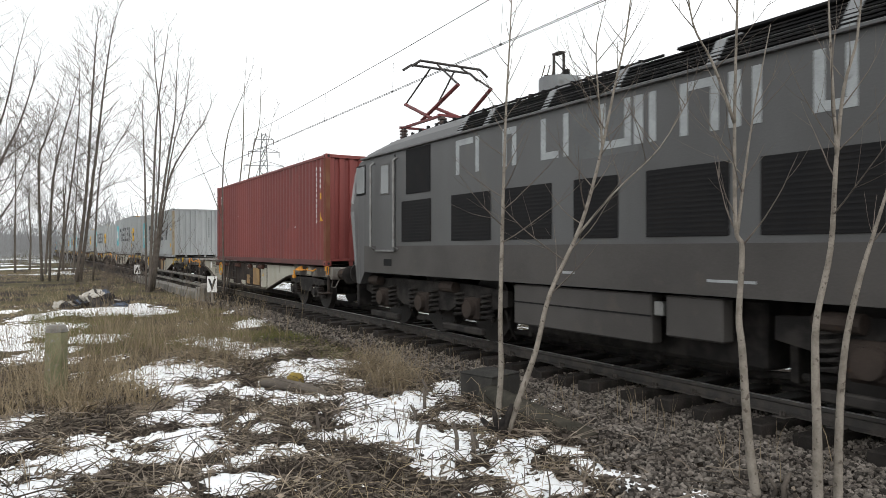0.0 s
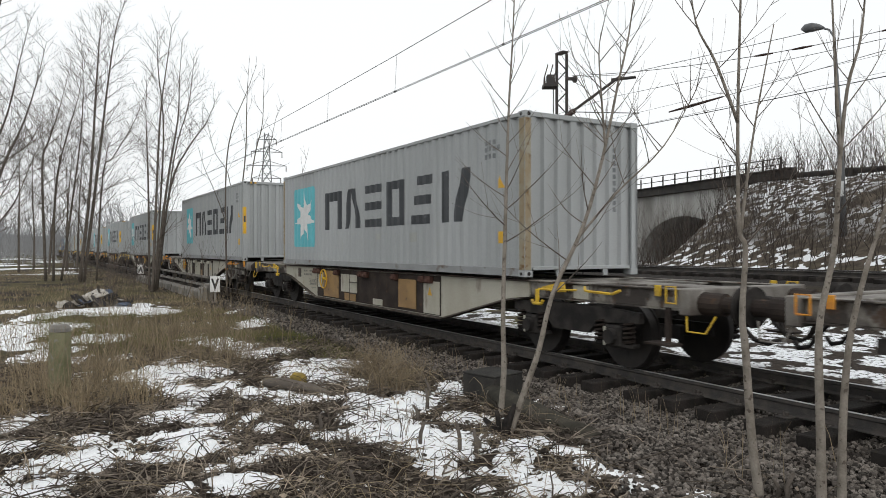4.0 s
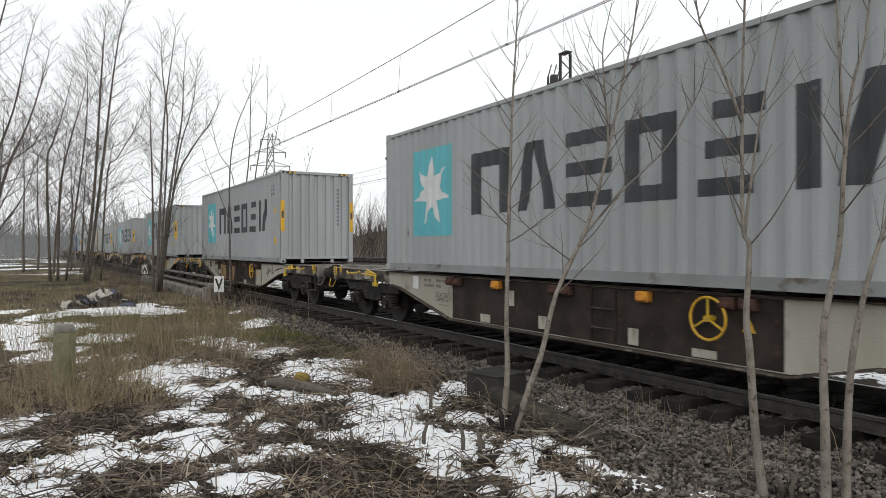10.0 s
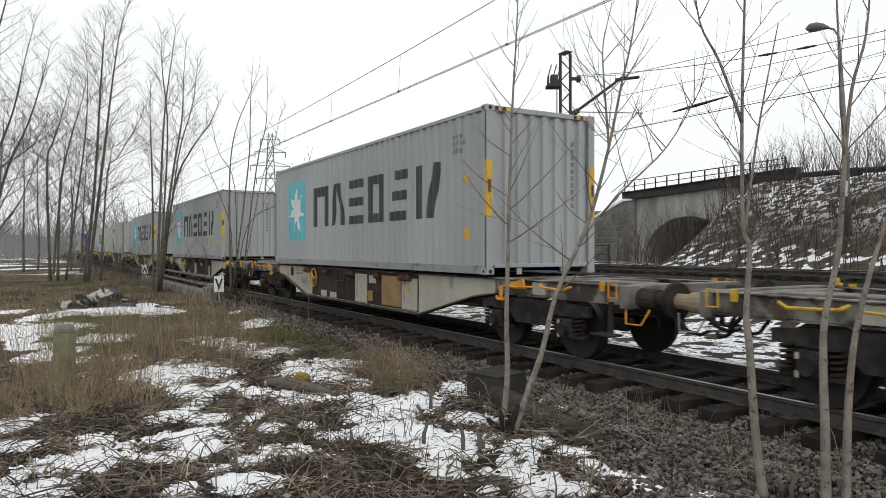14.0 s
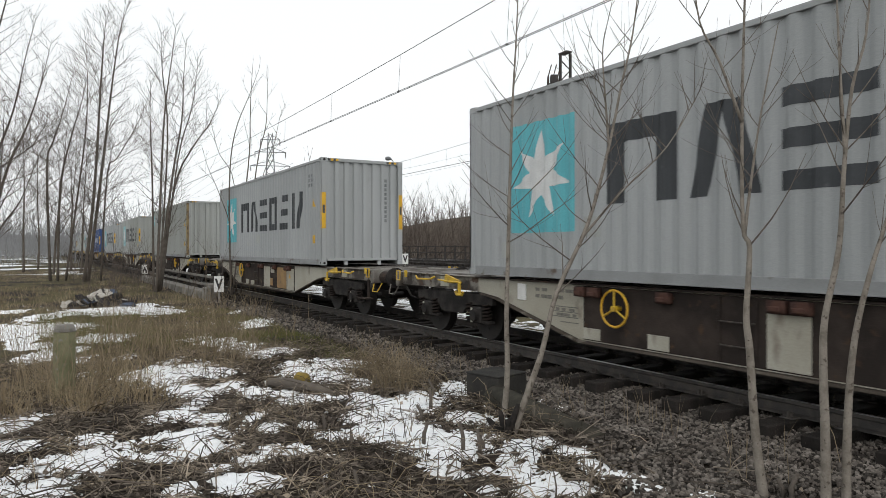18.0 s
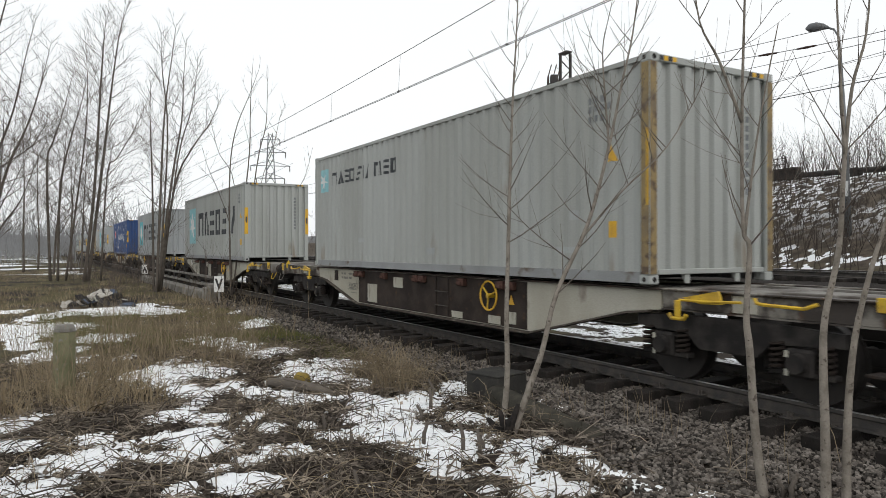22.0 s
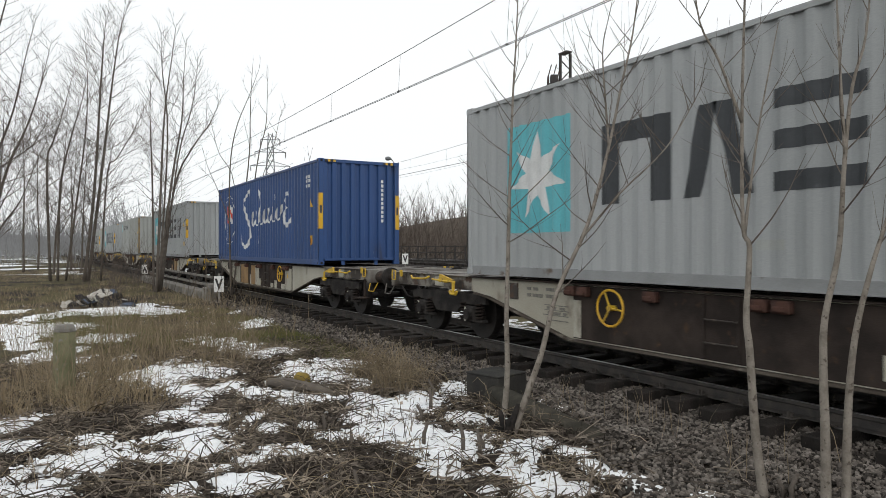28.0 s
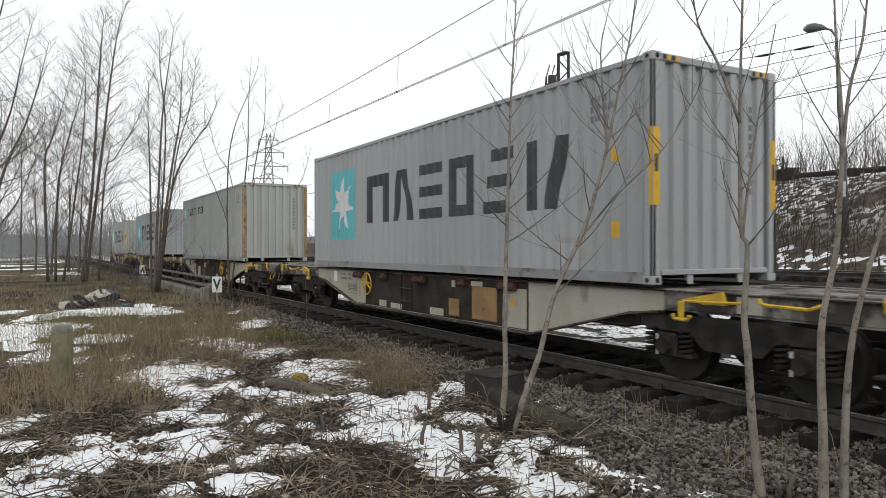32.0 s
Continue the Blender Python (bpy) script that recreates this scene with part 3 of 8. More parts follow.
# ---- the two tracks ----
def rail_shape(s, x0, x1):
    out = [(-0.036, 0.0), (0.036, 0.0), (0.036, -0.035), (0.01, -0.05), (0.01, -0.13), (0.07, -0.148), (0.07, -0.16), (-0.07, -0.16), (-0.07, -0.148), (-0.01, -0.13), (-0.01, -0.05), (-0.036, -0.035)]
    k = len(out)
    s.add([(x, y, z) for x in (x0, x1) for y, z in out], [(i, (i + 1) % k, (i + 1) % k + k, i + k) for i in range(k)] + [tuple(range(k)), tuple(range(2 * k - 1, k - 1, -1))])


def build_track(name, label, centre, top, x0, x1, pitch, near):
    track = thing(name, label, "railway track", (0, centre, 0), kind="structure")
    for side in (-0.7535, 0.7535):
        rail = part("rail", kept("rail_%s" % name, lambda s: rail_shape(s, x0, x1)), RAIL_RUST, track, at=(0, side, top - 0.003))
        part("rail_head", kept("head_%s" % name, lambda s: s.box(x0, x1, -0.024, 0.024, -0.004, 0.003)), RAIL_HEAD, rail, "polished steel running surface")
    rng = random.Random(4)
    count = int((x1 - x0) / pitch)
    rest = Shape()
    for i in range(count):
        x = x0 + i * pitch + rng.uniform(-0.03, 0.03)
        half = 1.36 + rng.uniform(-0.05, 0.06)
        if x > near:
            which = i % 3
            sl = part("sleeper", kept("sleeper_%d" % which, lambda s: s.box(-0.125 - 0.01 * which, 0.125, -half, half, -0.15, 0, 0.012)), SLEEPER, track,
                      at=pose(x, rng.uniform(-0.05, 0.05), top - 0.163, rng.uniform(-0.8, 0.8), rng.uniform(-4, 4), rng.uniform(-2.0, 2.0)))
            if x > -22 and name == "near_track":
                for side in (-0.7535, 0.7535):
                    part("rail_chair", kept("rail_chair", lambda s: (s.box(-0.08, 0.08, -0.17, 0.17, 0, 0.018, 0.004), s.box(-0.03, 0.03, -0.115, -0.075, 0.01, 0.06, 0.006), s.box(-0.03, 0.03, 0.075, 0.115, 0.01, 0.06, 0.006),
                                                            s.tube([(0, -0.135, 0), (0, -0.135, 0.075)], 0.014, 6), s.tube([(0, 0.135, 0), (0, 0.135, 0.075)], 0.014, 6))), RAIL_RUST, sl, at=(0, side, 0.001))
        else:
            rest.box(x - 0.125, x + 0.125, -half, half, top - 0.31, top - 0.163)
    if rest.f:
        part("far_sleepers", rest, SLEEPER, track, kind="stuff")
    return track


build_track("near_track", "worn wooden-sleeper railway track in dark ballast", TRACK_Y, RAIL_TOP, -190, 40, 0.62, -60)
build_track("second_track", "rusty railway track on a low bank", 21.3, 1.24, -150, 40, 0.62, -45)


def pebble(s, x, y, z, r, rng):
    """A small angular stone."""
    turn = Euler((rng.uniform(-0.6, 0.6), rng.uniform(-0.6, 0.6), rng.uniform(0, 6.28))).to_matrix()
    o = Vector((x, y, z))
    p = []
    for i in range(5):
        a = i * 1.2566 + rng.uniform(-0.25, 0.25)
        p.append(o + turn @ Vector((math.cos(a) * r * rng.uniform(0.85, 1.3), math.sin(a) * r * rng.uniform(0.65, 1.0), -0.35 * r)))
    for i in range(5):
        a = 0.5 + i * 1.2566 + rng.uniform(-0.25, 0.25)
        p.append(o + turn @ Vector((math.cos(a) * r * rng.uniform(0.5, 0.9), math.sin(a) * r * rng.uniform(0.45, 0.75), r * rng.uniform(0.4, 0.7))))
    s.add(p, [(5, 6, 7, 8, 9)] + [(i, (i + 1) % 5, 5 + i) for i in range(5)] + [((i + 1) % 5, 5 + (i + 1) % 5, 5 + i) for i in range(5)])


def build_ballast():
    rng = random.Random(11)
    s = Shape()
    for x0, x1, number, small in ((-7.5, -1.2, 52000, 0.0), (-11, -7.5, 16000, 0.003), (-24, -11, 15000, 0.007), (-60, -24, 3500, 0.025)):
        for _ in range(number):
            x = rng.uniform(x0, x1)
            edge = bed_edge(x)
            y = rng.uniform(edge - 0.15, 8.6)
            if y < edge + 0.35 and rng.random() < (edge + 0.35 - y) * 1.8:
                continue
            r = 0.012 + 0.019 * rng.random() ** 1.6 + small * 0.6
            pebble(s, x, y, land(x, y) + r * 0.3 + 0.03 * rng.random(), r, rng)
    return solid("ballast", s, STONE, "loose grey-brown ballast stones beside the sleepers", "ballast", kind="stuff")


build_ballast()


# ---- bridge and bank behind the second track ----
def build_bridge():
    a, b = Vector((-41.5, 39.4, 0)), Vector((-22.8, 34.8, 0))
    run = (b - a).length
    turn = math.degrees(math.atan2(b.y - a.y, b.x - a.x))
    bridge = thing("arched_bridge", "old rendered masonry arch bridge with steel parapet girder", "bridge", pose(a.x, a.y, 0.85, 0, 0, turn))
    cx, r, rise, spring, top = 9.8, 4.9, 3.0, 0.2, 4.75
    arc = [(cx + r * math.cos(math.pi * i / 20), spring + rise * math.sin(math.pi * i / 20)) for i in range(21)]
    wall = Shape()
    # the face is cut into upright strips round the opening
    cols = sorted({3.1, run, cx - r, cx + r} | {p[0] for p in arc})
    for y in (0.0, 22.0):
        for x0, x1 in zip(cols, cols[1:]):
            def low(x, mid):
                return spring + rise * math.sqrt(max(0.0, 1 - ((x - cx) / r) ** 2)) if abs(mid - cx) < r else -0.6
            mid = (x0 + x1) / 2
            wall.add([(x0, y, low(x0, mid)), (x1, y, low(x1, mid)), (x1, y, top), (x0, y, top)], [(0, 1, 2, 3)])
    ring = [(cx - r, -0.6)] + arc[::-1] + [(cx + r, -0.6)]
    for p, q in zip(ring, ring[1:]):
        wall.add([(p[0], 0, p[1]), (q[0], 0, q[1]), (q[0], 22, q[1]), (p[0], 22, p[1])], [(0, 1, 2, 3)])
    wall.add([(3.1, 0, top), (run, 0, top), (run, 22, top), (3.1, 22, top)], [(0, 1, 2, 3)])
    part("wall", wall, BRIDGE_STONE, bridge, "stained pale render")
    n_stones = 21
    for i in range(n_stones):
        a0, a1 = math.pi * (i + 0.04) / n_stones, math.pi * (i + 0.96) / n_stones
        st = Shape().prism([(cx + (r + q) * math.cos(t), spring + (rise + q) * math.sin(t)) for q, t in ((0.002, a0), (0.42, a0), (0.42, a1), (0.002, a1))], -0.05, 0.02)
        part("arch_stone", st, BRIDGE_STONE, bridge)
    part("pier", Shape().box(2.7, 3.5, -0.2, 0.4, -0.6, top - 0.01, 0.03), BRIDGE_STONE, bridge)
    girder = part("parapet_girder", Shape().box(2.3, run + 0.4, -0.35, 0.05, top, top + 0.52, 0.02), BRIDGE_DARK, bridge, "dark steel girder")
    part("flange", Shape().box(2.3, run + 0.4, -0.5, 0.1, top + 0.525, top + 0.58), BRIDGE_DARK, girder)
    rail = part("guard_rail", Shape().tube([(0.3, -0.1, top + 0.75), (2.3, -0.1, top + 1.42), (run - 0.6, -0.1, top + 1.18)], 0.03, 6).tube([(2.3, -0.1, top + 1.0), (run - 0.6, -0.1, top + 0.86)], 0.025, 6), BRIDGE_DARK, bridge)
    for i in range(13):
        x = 2.3 + i * (run - 2.9) / 12
        part("post", kept("guard_post", lambda s: s.box(-0.035, 0.035, -0.035, 0.035, 0, 0.7)), BRIDGE_DARK, rail, at=(x, -0.1, top + 0.58))
    # the wing wall runs level with the track; its coping falls away from the arch
    back = pose(a.x, a.y, 0.85, 0, 0, turn).inverted()
    wing_part = part("wing_wall", Shape().prism([(-37.9, 0.4), (-37.9, 5.5), (-39.0, 5.5), (-51.2, 0.95), (-51.2, 0.4)], 38.4, 39.0), MASONRY, bridge, "dark coursed masonry", at=back)
    part("coping", Shape().prism([(-38.0, 5.5), (-38.0, 5.62), (-39.0, 5.68), (-51.4, 1.1), (-51.4, 0.93), (-39.0, 5.5)], 38.25, 39.1), SNOW, wing_part, "snow-covered sloping coping")
    rng = random.Random(3)
    for row in range(10):
        z = 0.5 + row * 0.46
        x = -38.0 - 0.25 * (row % 2)
        while x > -50.5:
            w = (0.5, 0.66, 0.84)[rng.randrange(3)]
            if z + 0.44 < 0.9 + (x - w + 51.2) * 0.373:
                part("stone", kept("wing_stone_%.2f" % w, lambda s: s.box(-w / 2, w / 2, -0.03, 0.0, 0, 0.42, 0.015)), MASONRY, wing_part, at=(x - w / 2, 38.397, z))
            x -= w + 0.03
    return bridge


build_bridge()
solid("bank_pipe", Shape().tube([(-23.3, 34.75, 5.78), (-16, 33.0, 5.5), (-8, 31.0, 5.2), (4, 28.3, 4.85)], 0.14, 8), BRIDGE_DARK, "dark pipeline along the top of the bank", "pipe", smooth=True)
for bx in (-19.0, -12.0, -5.0):
    solid("pipe_support", Shape().box(-0.15, 0.15, -0.3, 0.3, 0, 1.6, 0.02), DARK_CONCRETE, "low concrete block under the pipeline", "pipe support", group="pipe supports", at=(bx, rise_line(bx) - 0.15, land(bx, rise_line(bx)) - 1.25))


def build_fence():
    fence = thing("steel_fence", "low dark steel railing with diagonal braces beyond the second track", "fence", (0, 25.5, 0))
    for z in (0.15, 0.6, 1.05):
        part("rail", Shape().box(-52.2, -27, -0.035, 0.035, 1.0 + z, 1.06 + z), MAST_IRON, fence)
    for i in range(19):
        x = -52.2 + i * 1.4
        part("post", kept("fence_post", lambda s: s.box(-0.05, 0.05, -0.05, 0.05, 0, 1.25)), MAST_IRON, fence, at=(x, 0, 0.9))
        if i < 18:
            part("brace", kept("fence_brace", lambda s: s.tube([(0, 0, 0.25), (1.4, 0, 1.05)], 0.022, 4)), MAST_IRON, fence, at=(x, 0, 0.95))
    return fence


build_fence()


# ---- overhead line ----
def sagged(x0, x1, y, z_end, z_mid, k=14):
    return [(x0 + (x1 - x0) * i / k, y, z_mid + (z_end - z_mid) * (2 * i / k - 1) ** 2) for i in range(k + 1)]


def build_overhead(name, label, y, contact, spans):
    line = thing(name, label, "overhead wire", kind="structure")
    for x0, x1 in spans:
        part("messenger_wire", Shape().tube(sagged(x0, x1, y, contact + 1.45, contact + 0.78), 0.009, 5), WIRE, line)
        for off in (-0.025, 0.03):
            part("contact_wire", Shape().tube([(x0, y + off, contact), (x1, y + off, contact)], 0.008, 5), WIRE, line)
        k = 14
        for i in range(1, k):
            x = x0 + (x1 - x0) * i / k
            zm = contact + 0.78 + 0.67 * (2 * i / k - 1) ** 2
            d = part("dropper", Shape().tube([(x, y, contact), (x + 0.1, y, zm)], 0.004, 4), WIRE, line)
            part("clamp", Shape().box(x - 0.025, x + 0.025, y - 0.015, y + 0.015, contact - 0.02, contact + 0.025), WIRE, d)
    return line


build_overhead("near_catenary", "thin twin contact wire with droppers over the track", 7.88, RAIL_TOP + 5.6, ((-195, -129), (-129, -63), (-63, 3), (3, 69)))
build_overhead("second_catenary", "contact wires over the second track", 21.0, 1.24 + 5.6, ((-153.8, -87.8), (-87.8, -21.8), (-21.8, 44.2)))


def build_mast():
    x, y = -21.6, 18.1
    mast = thing("catenary_mast", "dark lattice steel overhead-line mast with bracket arm", "mast", (x, y, 0.75))
    h = 8.9
    for sx in (-0.17, 0.17):
        part("chord", kept("mast_chord", lambda s: s.box(-0.045, 0.045, -0.045, 0.045, 0, h, 0.008)), MAST_IRON, mast, at=pose(sx * 0.58, sx, 0))
    for i in range(19):
        z = 0.5 + i * 0.43
        flip = 1 if i % 2 else -1
        part("lattice_bar", kept("lattice_%d" % flip, lambda s: s.tube([(-0.1 * flip, -0.17 * flip, 0), (0.1 * flip, 0.17 * flip, 0.43)], 0.024, 4)), MAST_IRON, mast, at=(0, 0, z))
    part("base", Shape().box(-0.45, 0.45, -0.45, 0.45, -0.4, 0.25, 0.03), DARK_CONCRETE, mast)
    part("top_plate", Shape().box(-0.25, 0.25, -0.14, 0.14, h, h + 0.06), MAST_IRON, mast)
    sw = part("switch_box", Shape().box(-0.75, -0.2, -0.3, 0.3, 7.55, 7.68, 0.01).box(-0.6, -0.3, -0.15, 0.15, 7.7, 8.05, 0.02), MAST_IRON, mast, at=pose(0, 0, 0, 0, 0, 60))
    for dx in (-0.7, -0.5, -0.32):
        part("insulator", kept("horn", lambda s: s.tube([(0, 0, 0), (0, 0, 0.28)], [0.05, 0.03], 8).tube([(0, 0, 0.25), (0.14, 0, 0.75)], 0.022, 5)), INSULATOR, sw, at=(dx, -0.1, 7.7))
    part("operating_rod", Shape().tube([(-0.4, -0.1, 0.5), (-0.4, -0.1, 7.55)], 0.022, 5), MAST_IRON, mast)
    part("crossarm", Shape().box(0.15, 0.55, -0.05, 0.05, 7.85, 7.97).box(0.45, 0.6, -0.12, 0.12, 7.78, 8.02, 0.02), MAST_IRON, mast, at=pose(0, 0, 0, 0, 0, 60))
    arm = part("bracket_arm", Shape().tube([(0.2, 0.1, 6.43), (1.3, 1.9, 7.98)], 0.055, 8).tube([(1.1, 1.6, 7.83), (1.6, 2.4, 7.93)], 0.06, 8), MAST_IRON, mast)
    part("insulator", Shape().tube([(0.15, 0.08, 6.38), (0.35, 0.35, 6.63)], 0.11, 8), INSULATOR, arm)
    part("stay_wire", Shape().tube([(0.3, 0.1, 7.9), (1.4, 2.0, 8.03), (8, 4, 8.3)], 0.012, 4), WIRE, arm)
    part("registration_wire", Shape().tube([(0.2, 0.1, 6.58), (1.6, 2.6, 6.53)], 0.02, 5), WIRE, arm)
    part("notice_plate", Shape().box(1.22, 1.5, -0.14, -0.12, 0.95, 1.2, 0.004), YELLOW, mast, "yellow notice plate")
    part("notice_frame", Shape().box(1.08, 1.62, -0.115, -0.1, 0.9, 1.75, 0.004).tube([(1.35, -0.1, -0.3), (1.35, -0.1, 1.7)], 0.03, 6).box(0.1, 1.3, -0.1, -0.06, 0.7, 0.76), MAST_IRON, mast)
    return mast


build_mast()


def cross_wires():
    rig = thing("feeder_wires", "feeder wires with insulators strung over the second track", "overhead wire", kind="structure")
    a, b = Vector((-21.0, 18.1, 8.65)), Vector((-6.0, 25.0, 9.5))

    def along(t):
        return a.lerp(b, t) - Vector((0, 0, 2.6 * t * (1 - t)))
    part("wire", Shape().tube([along(k / 12) for k in range(13)], 0.012, 5), WIRE, rig)
    for t in (0.40, 0.47, 0.62, 0.7):
        part("insulator", Shape().tube([along(t), along(t + 0.0175), along(t + 0.035)], [0.025, 0.045, 0.025], 8), INSULATOR, rig)
    c, d = Vector((-16.8, 18.8, 6.6)), Vector((-6, 22.5, 8.3))
    part("wire", Shape().tube([c, d], 0.009, 5), WIRE, rig)
    part("insulator", Shape().tube([c, c.lerp(d, 0.07), c.lerp(d, 0.16)], [0.025, 0.055, 0.025], 8), INSULATOR, rig)
    for off in (0.0, 0.9):
        part("wire", Shape().tube([(-110, 27 + off, 8.4 + off), (-50, 26.5 + off, 7.9 + off), (10, 26 + off, 8.4 + off)], 0.007, 5), WIRE, rig)
    return rig


cross_wires()


def build_street_lamp(x, y, height):
    z = land(x, y)
    lamp = thing("street_lamp", "tall grey street lamp with an oval head", "street lamp", (x, y, z), group="street lamps")
    top = height - z
    part("pole", Shape().tube([(0.35, 0, 0), (0.2, 0, 4), (0.0, 0, top - 0.9)], [0.13, 0.11, 0.075], 10), LAMP_GREY, lamp, smooth=True)
    part("arm", Shape().tube([(0.0, 0, top - 0.95), (-0.03, 0, top - 0.2), (-0.2, -0.05, top + 0.15), (-0.5, -0.1, top + 0.3)], 0.04, 8), LAMP_GREY, lamp, smooth=True)
    part("head", Shape().tube([(-0.4, -0.08, top + 0.27), (-0.6, -0.12, top + 0.35), (-0.85, -0.18, top + 0.4), (-1.1, -0.22, top + 0.42), (-1.25, -0.25, top + 0.42)], [0.05, 0.13, 0.19, 0.17, 0.05], 12), LAMP_GREY, lamp, smooth=True)
    part("tag", Shape().box(0.22, 0.42, -0.16, -0.14, 1.6, 2.2), WHITE_PAINT, lamp, "pale metal tag")
    return lamp


build_street_lamp(-16.15, 27.5, 10.5)
build_street_lamp(-56.0, 27.4, 9.6)
for px, py, top in ((-62.2, 40.0, 10.9), (-50.3, 45.0, 9.6)):
    z = land(px, py)
    mast_far = thing("yard_pole", "slim concrete pole with a box head on the bank", "pole", (px, py, z), group="poles on the bank")
    part("shaft", Shape().tube([(0, 0, -0.3), (0, 0, top - z)], [0.14, 0.09], 8), PALE_CONCRETE, mast_far, smooth=True)
    part("head_box", Shape().box(-0.22, 0.22, -0.12, 0.12, top - z - 0.9, top - z - 0.1, 0.02), PALE_CONCRETE, mast_far)
    part("crossbar", Shape().box(-0.5, 0.5, -0.05, 0.05, top - z - 0.05, top - z + 0.06, 0.01), LAMP_GREY, mast_far)


def build_pylon(x, y, h, label):
    py = thing("power_pylon", label, "pylon", pose(x, y, -0.5, 0, 0, 72))
    s = Shape()
    n = 10

    def half(z):
        return 1.9 * (1 - z / h) ** 1.15 + 0.5
    for sx in (-1, 1):
        for sy in (-1, 1):
            s.tube([(sx * half(z), sy * half(z), z) for z in (0, h * 0.3, h * 0.6, h * 0.85, h)], 0.15, 4)
    part("leg_frame", s, PYLON_IRON, py)
    b = Shape()
    for i in range(n):
        z0, z1 = h * i / n, h * (i + 1) / n
        a, c = half(z0), half(z1)
        for sy in (-1, 1):
            b.tube([(-a, sy * a, z0), (c, sy * c, z1)], 0.08, 4).tube([(a, sy * a, z0), (-c, sy * c, z1)], 0.08, 4)
            b.tube([(sy * a, -a, z0), (sy * c, c, z1)], 0.08, 4)
    part("bracing", b, PYLON_IRON, py, kind="stuff")
    for z, w in ((h * 0.64, 3.4), (h * 0.74, 4.7), (h * 0.85, 3.7), (h * 0.95, 2.3)):
        arm = part("crossarm", Shape().tube([(-w, 0, z), (w, 0, z)], 0.12, 4).tube([(-w, 0, z), (0, 0, z + 1.3), (w, 0, z)], 0.09, 4), PYLON_IRON, py)
        for sx in (-w, w):
            part("insulator", Shape().tube([(sx, 0, z - 1.4), (sx, 0, z)], 0.11, 5), INSULATOR, arm)
    return py


build_pylon(-172, 50, 31, "grey lattice electricity pylon in the distance")
build_pylon(-420, 60, 33, "faint grey lattice pylon far off")
pw = thing("power_lines", "thin high-voltage lines running from the pylon", "power line", kind="structure")
for off, z in ((-5.8, 23.5), (5.8, 23.5), (-4.3, 27.5), (4.3, 27.5), (-4.2, 19.5)):
    part("wire", Shape().tube([(-172, 50 + off, z), (-290, 54 + off, z - 4), (-420, 60 + off, z)], 0.03, 4), WIRE, pw)


# ---- lineside things ----
def v_board(x, y, z, turn, flip, label):
    sign = thing("track_sign", label, "railway sign", pose(x, y, z, 0, 0, turn), group="track signs")
    part("post", Shape().box(-0.04, 0.04, -0.03, 0.03, -0.3, 1.0, 0.006), PALE_CONCRETE, sign)
    part("board", Shape().box(-0.17, 0.17, -0.05, -0.03, 0.33, 0.90, 0.004), SIGN_WHITE, sign)
    cu = bpy.data.curves.new("letter", "FONT")
    cu.body, cu.size, cu.extrude, cu.align_x, cu.align_y, cu.offset = "V", 0.54, 0.003, "CENTER", "CENTER", 0.022
    letter = new("letter", cu)
    letter.parent = sign
    cu.materials.append(SIGN_BLACK)
    letter.matrix_basis = pose(0, -0.055, 0.60, 90, 0, 0) @ Matrix.Diagonal((0.72, -0.95 if flip else 0.95, 1, 1))
    return sign


v_board(-25.9, 5.65, 0.05, 72, False, "small white board with a black V on a short post")
v_board(-47.0, 5.75, 0.05, 76, True, "small white board with an upside-down black V on a short post")
v_board(-34.6, 17.6, 0.75, 58, False, "small white board with a black V beside the second track")


marker = thing("line_marker", "tall white line marker board with a dark slanting band", "railway sign", pose(-42.0, 16.9, 0.5, 0, 0, 66))
part("post", Shape().box(-0.05, 0.05, -0.02, 0.04, -0.2, 1.2), DARK_CONCRETE, marker)
part("board", Shape().box(-0.18, 0.18, -0.05, -0.021, 0.95, 2.4, 0.004), SIGN_WHITE, marker)
part("band", Shape().prism([(-0.17, 1.55), (0.17, 1.75), (0.17, 1.9), (-0.17, 1.7)], -0.056, -0.051), RUST, marker, "dark slanting band")


def build_post():
    x, y = -10.06, 0.28
    post = thing("boundary_post", "weathered mossy concrete post standing in dry grass", "post", pose(x, y, land(x, y), 0, 0, 20))
    part("shaft", Shape().tube([(0, 0, -0.3), (0.01, 0, 0.4), (0.03, 0.0, 0.90)], [0.14, 0.138, 0.132], 8), CONCRETE, post)
    part("cap", Shape().tube([(0.03, 0, 0.902), (0.03, 0, 0.945), (0.03, 0, 0.985)], [0.134, 0.13, 0.10], 8), PALE_CONCRETE, post, "pale worn concrete top")
    return post


build_post()
box_thing = thing("cable_box", "wet black concrete cable box beside the sleepers", "cable box", pose(-7.6, 5.2, land(-7.6, 5.2), 0, 0, 14))
part("body", Shape().box(-0.28, 0.28, -0.28, 0.28, -0.2, 0.335, 0.012), DARK_CONCRETE, box_thing)
part("lid", Shape().box(-0.285, 0.285, -0.285, 0.285, 0.337, 0.36, 0.008), DARK_CONCRETE, box_thing, "heavy dark lid")


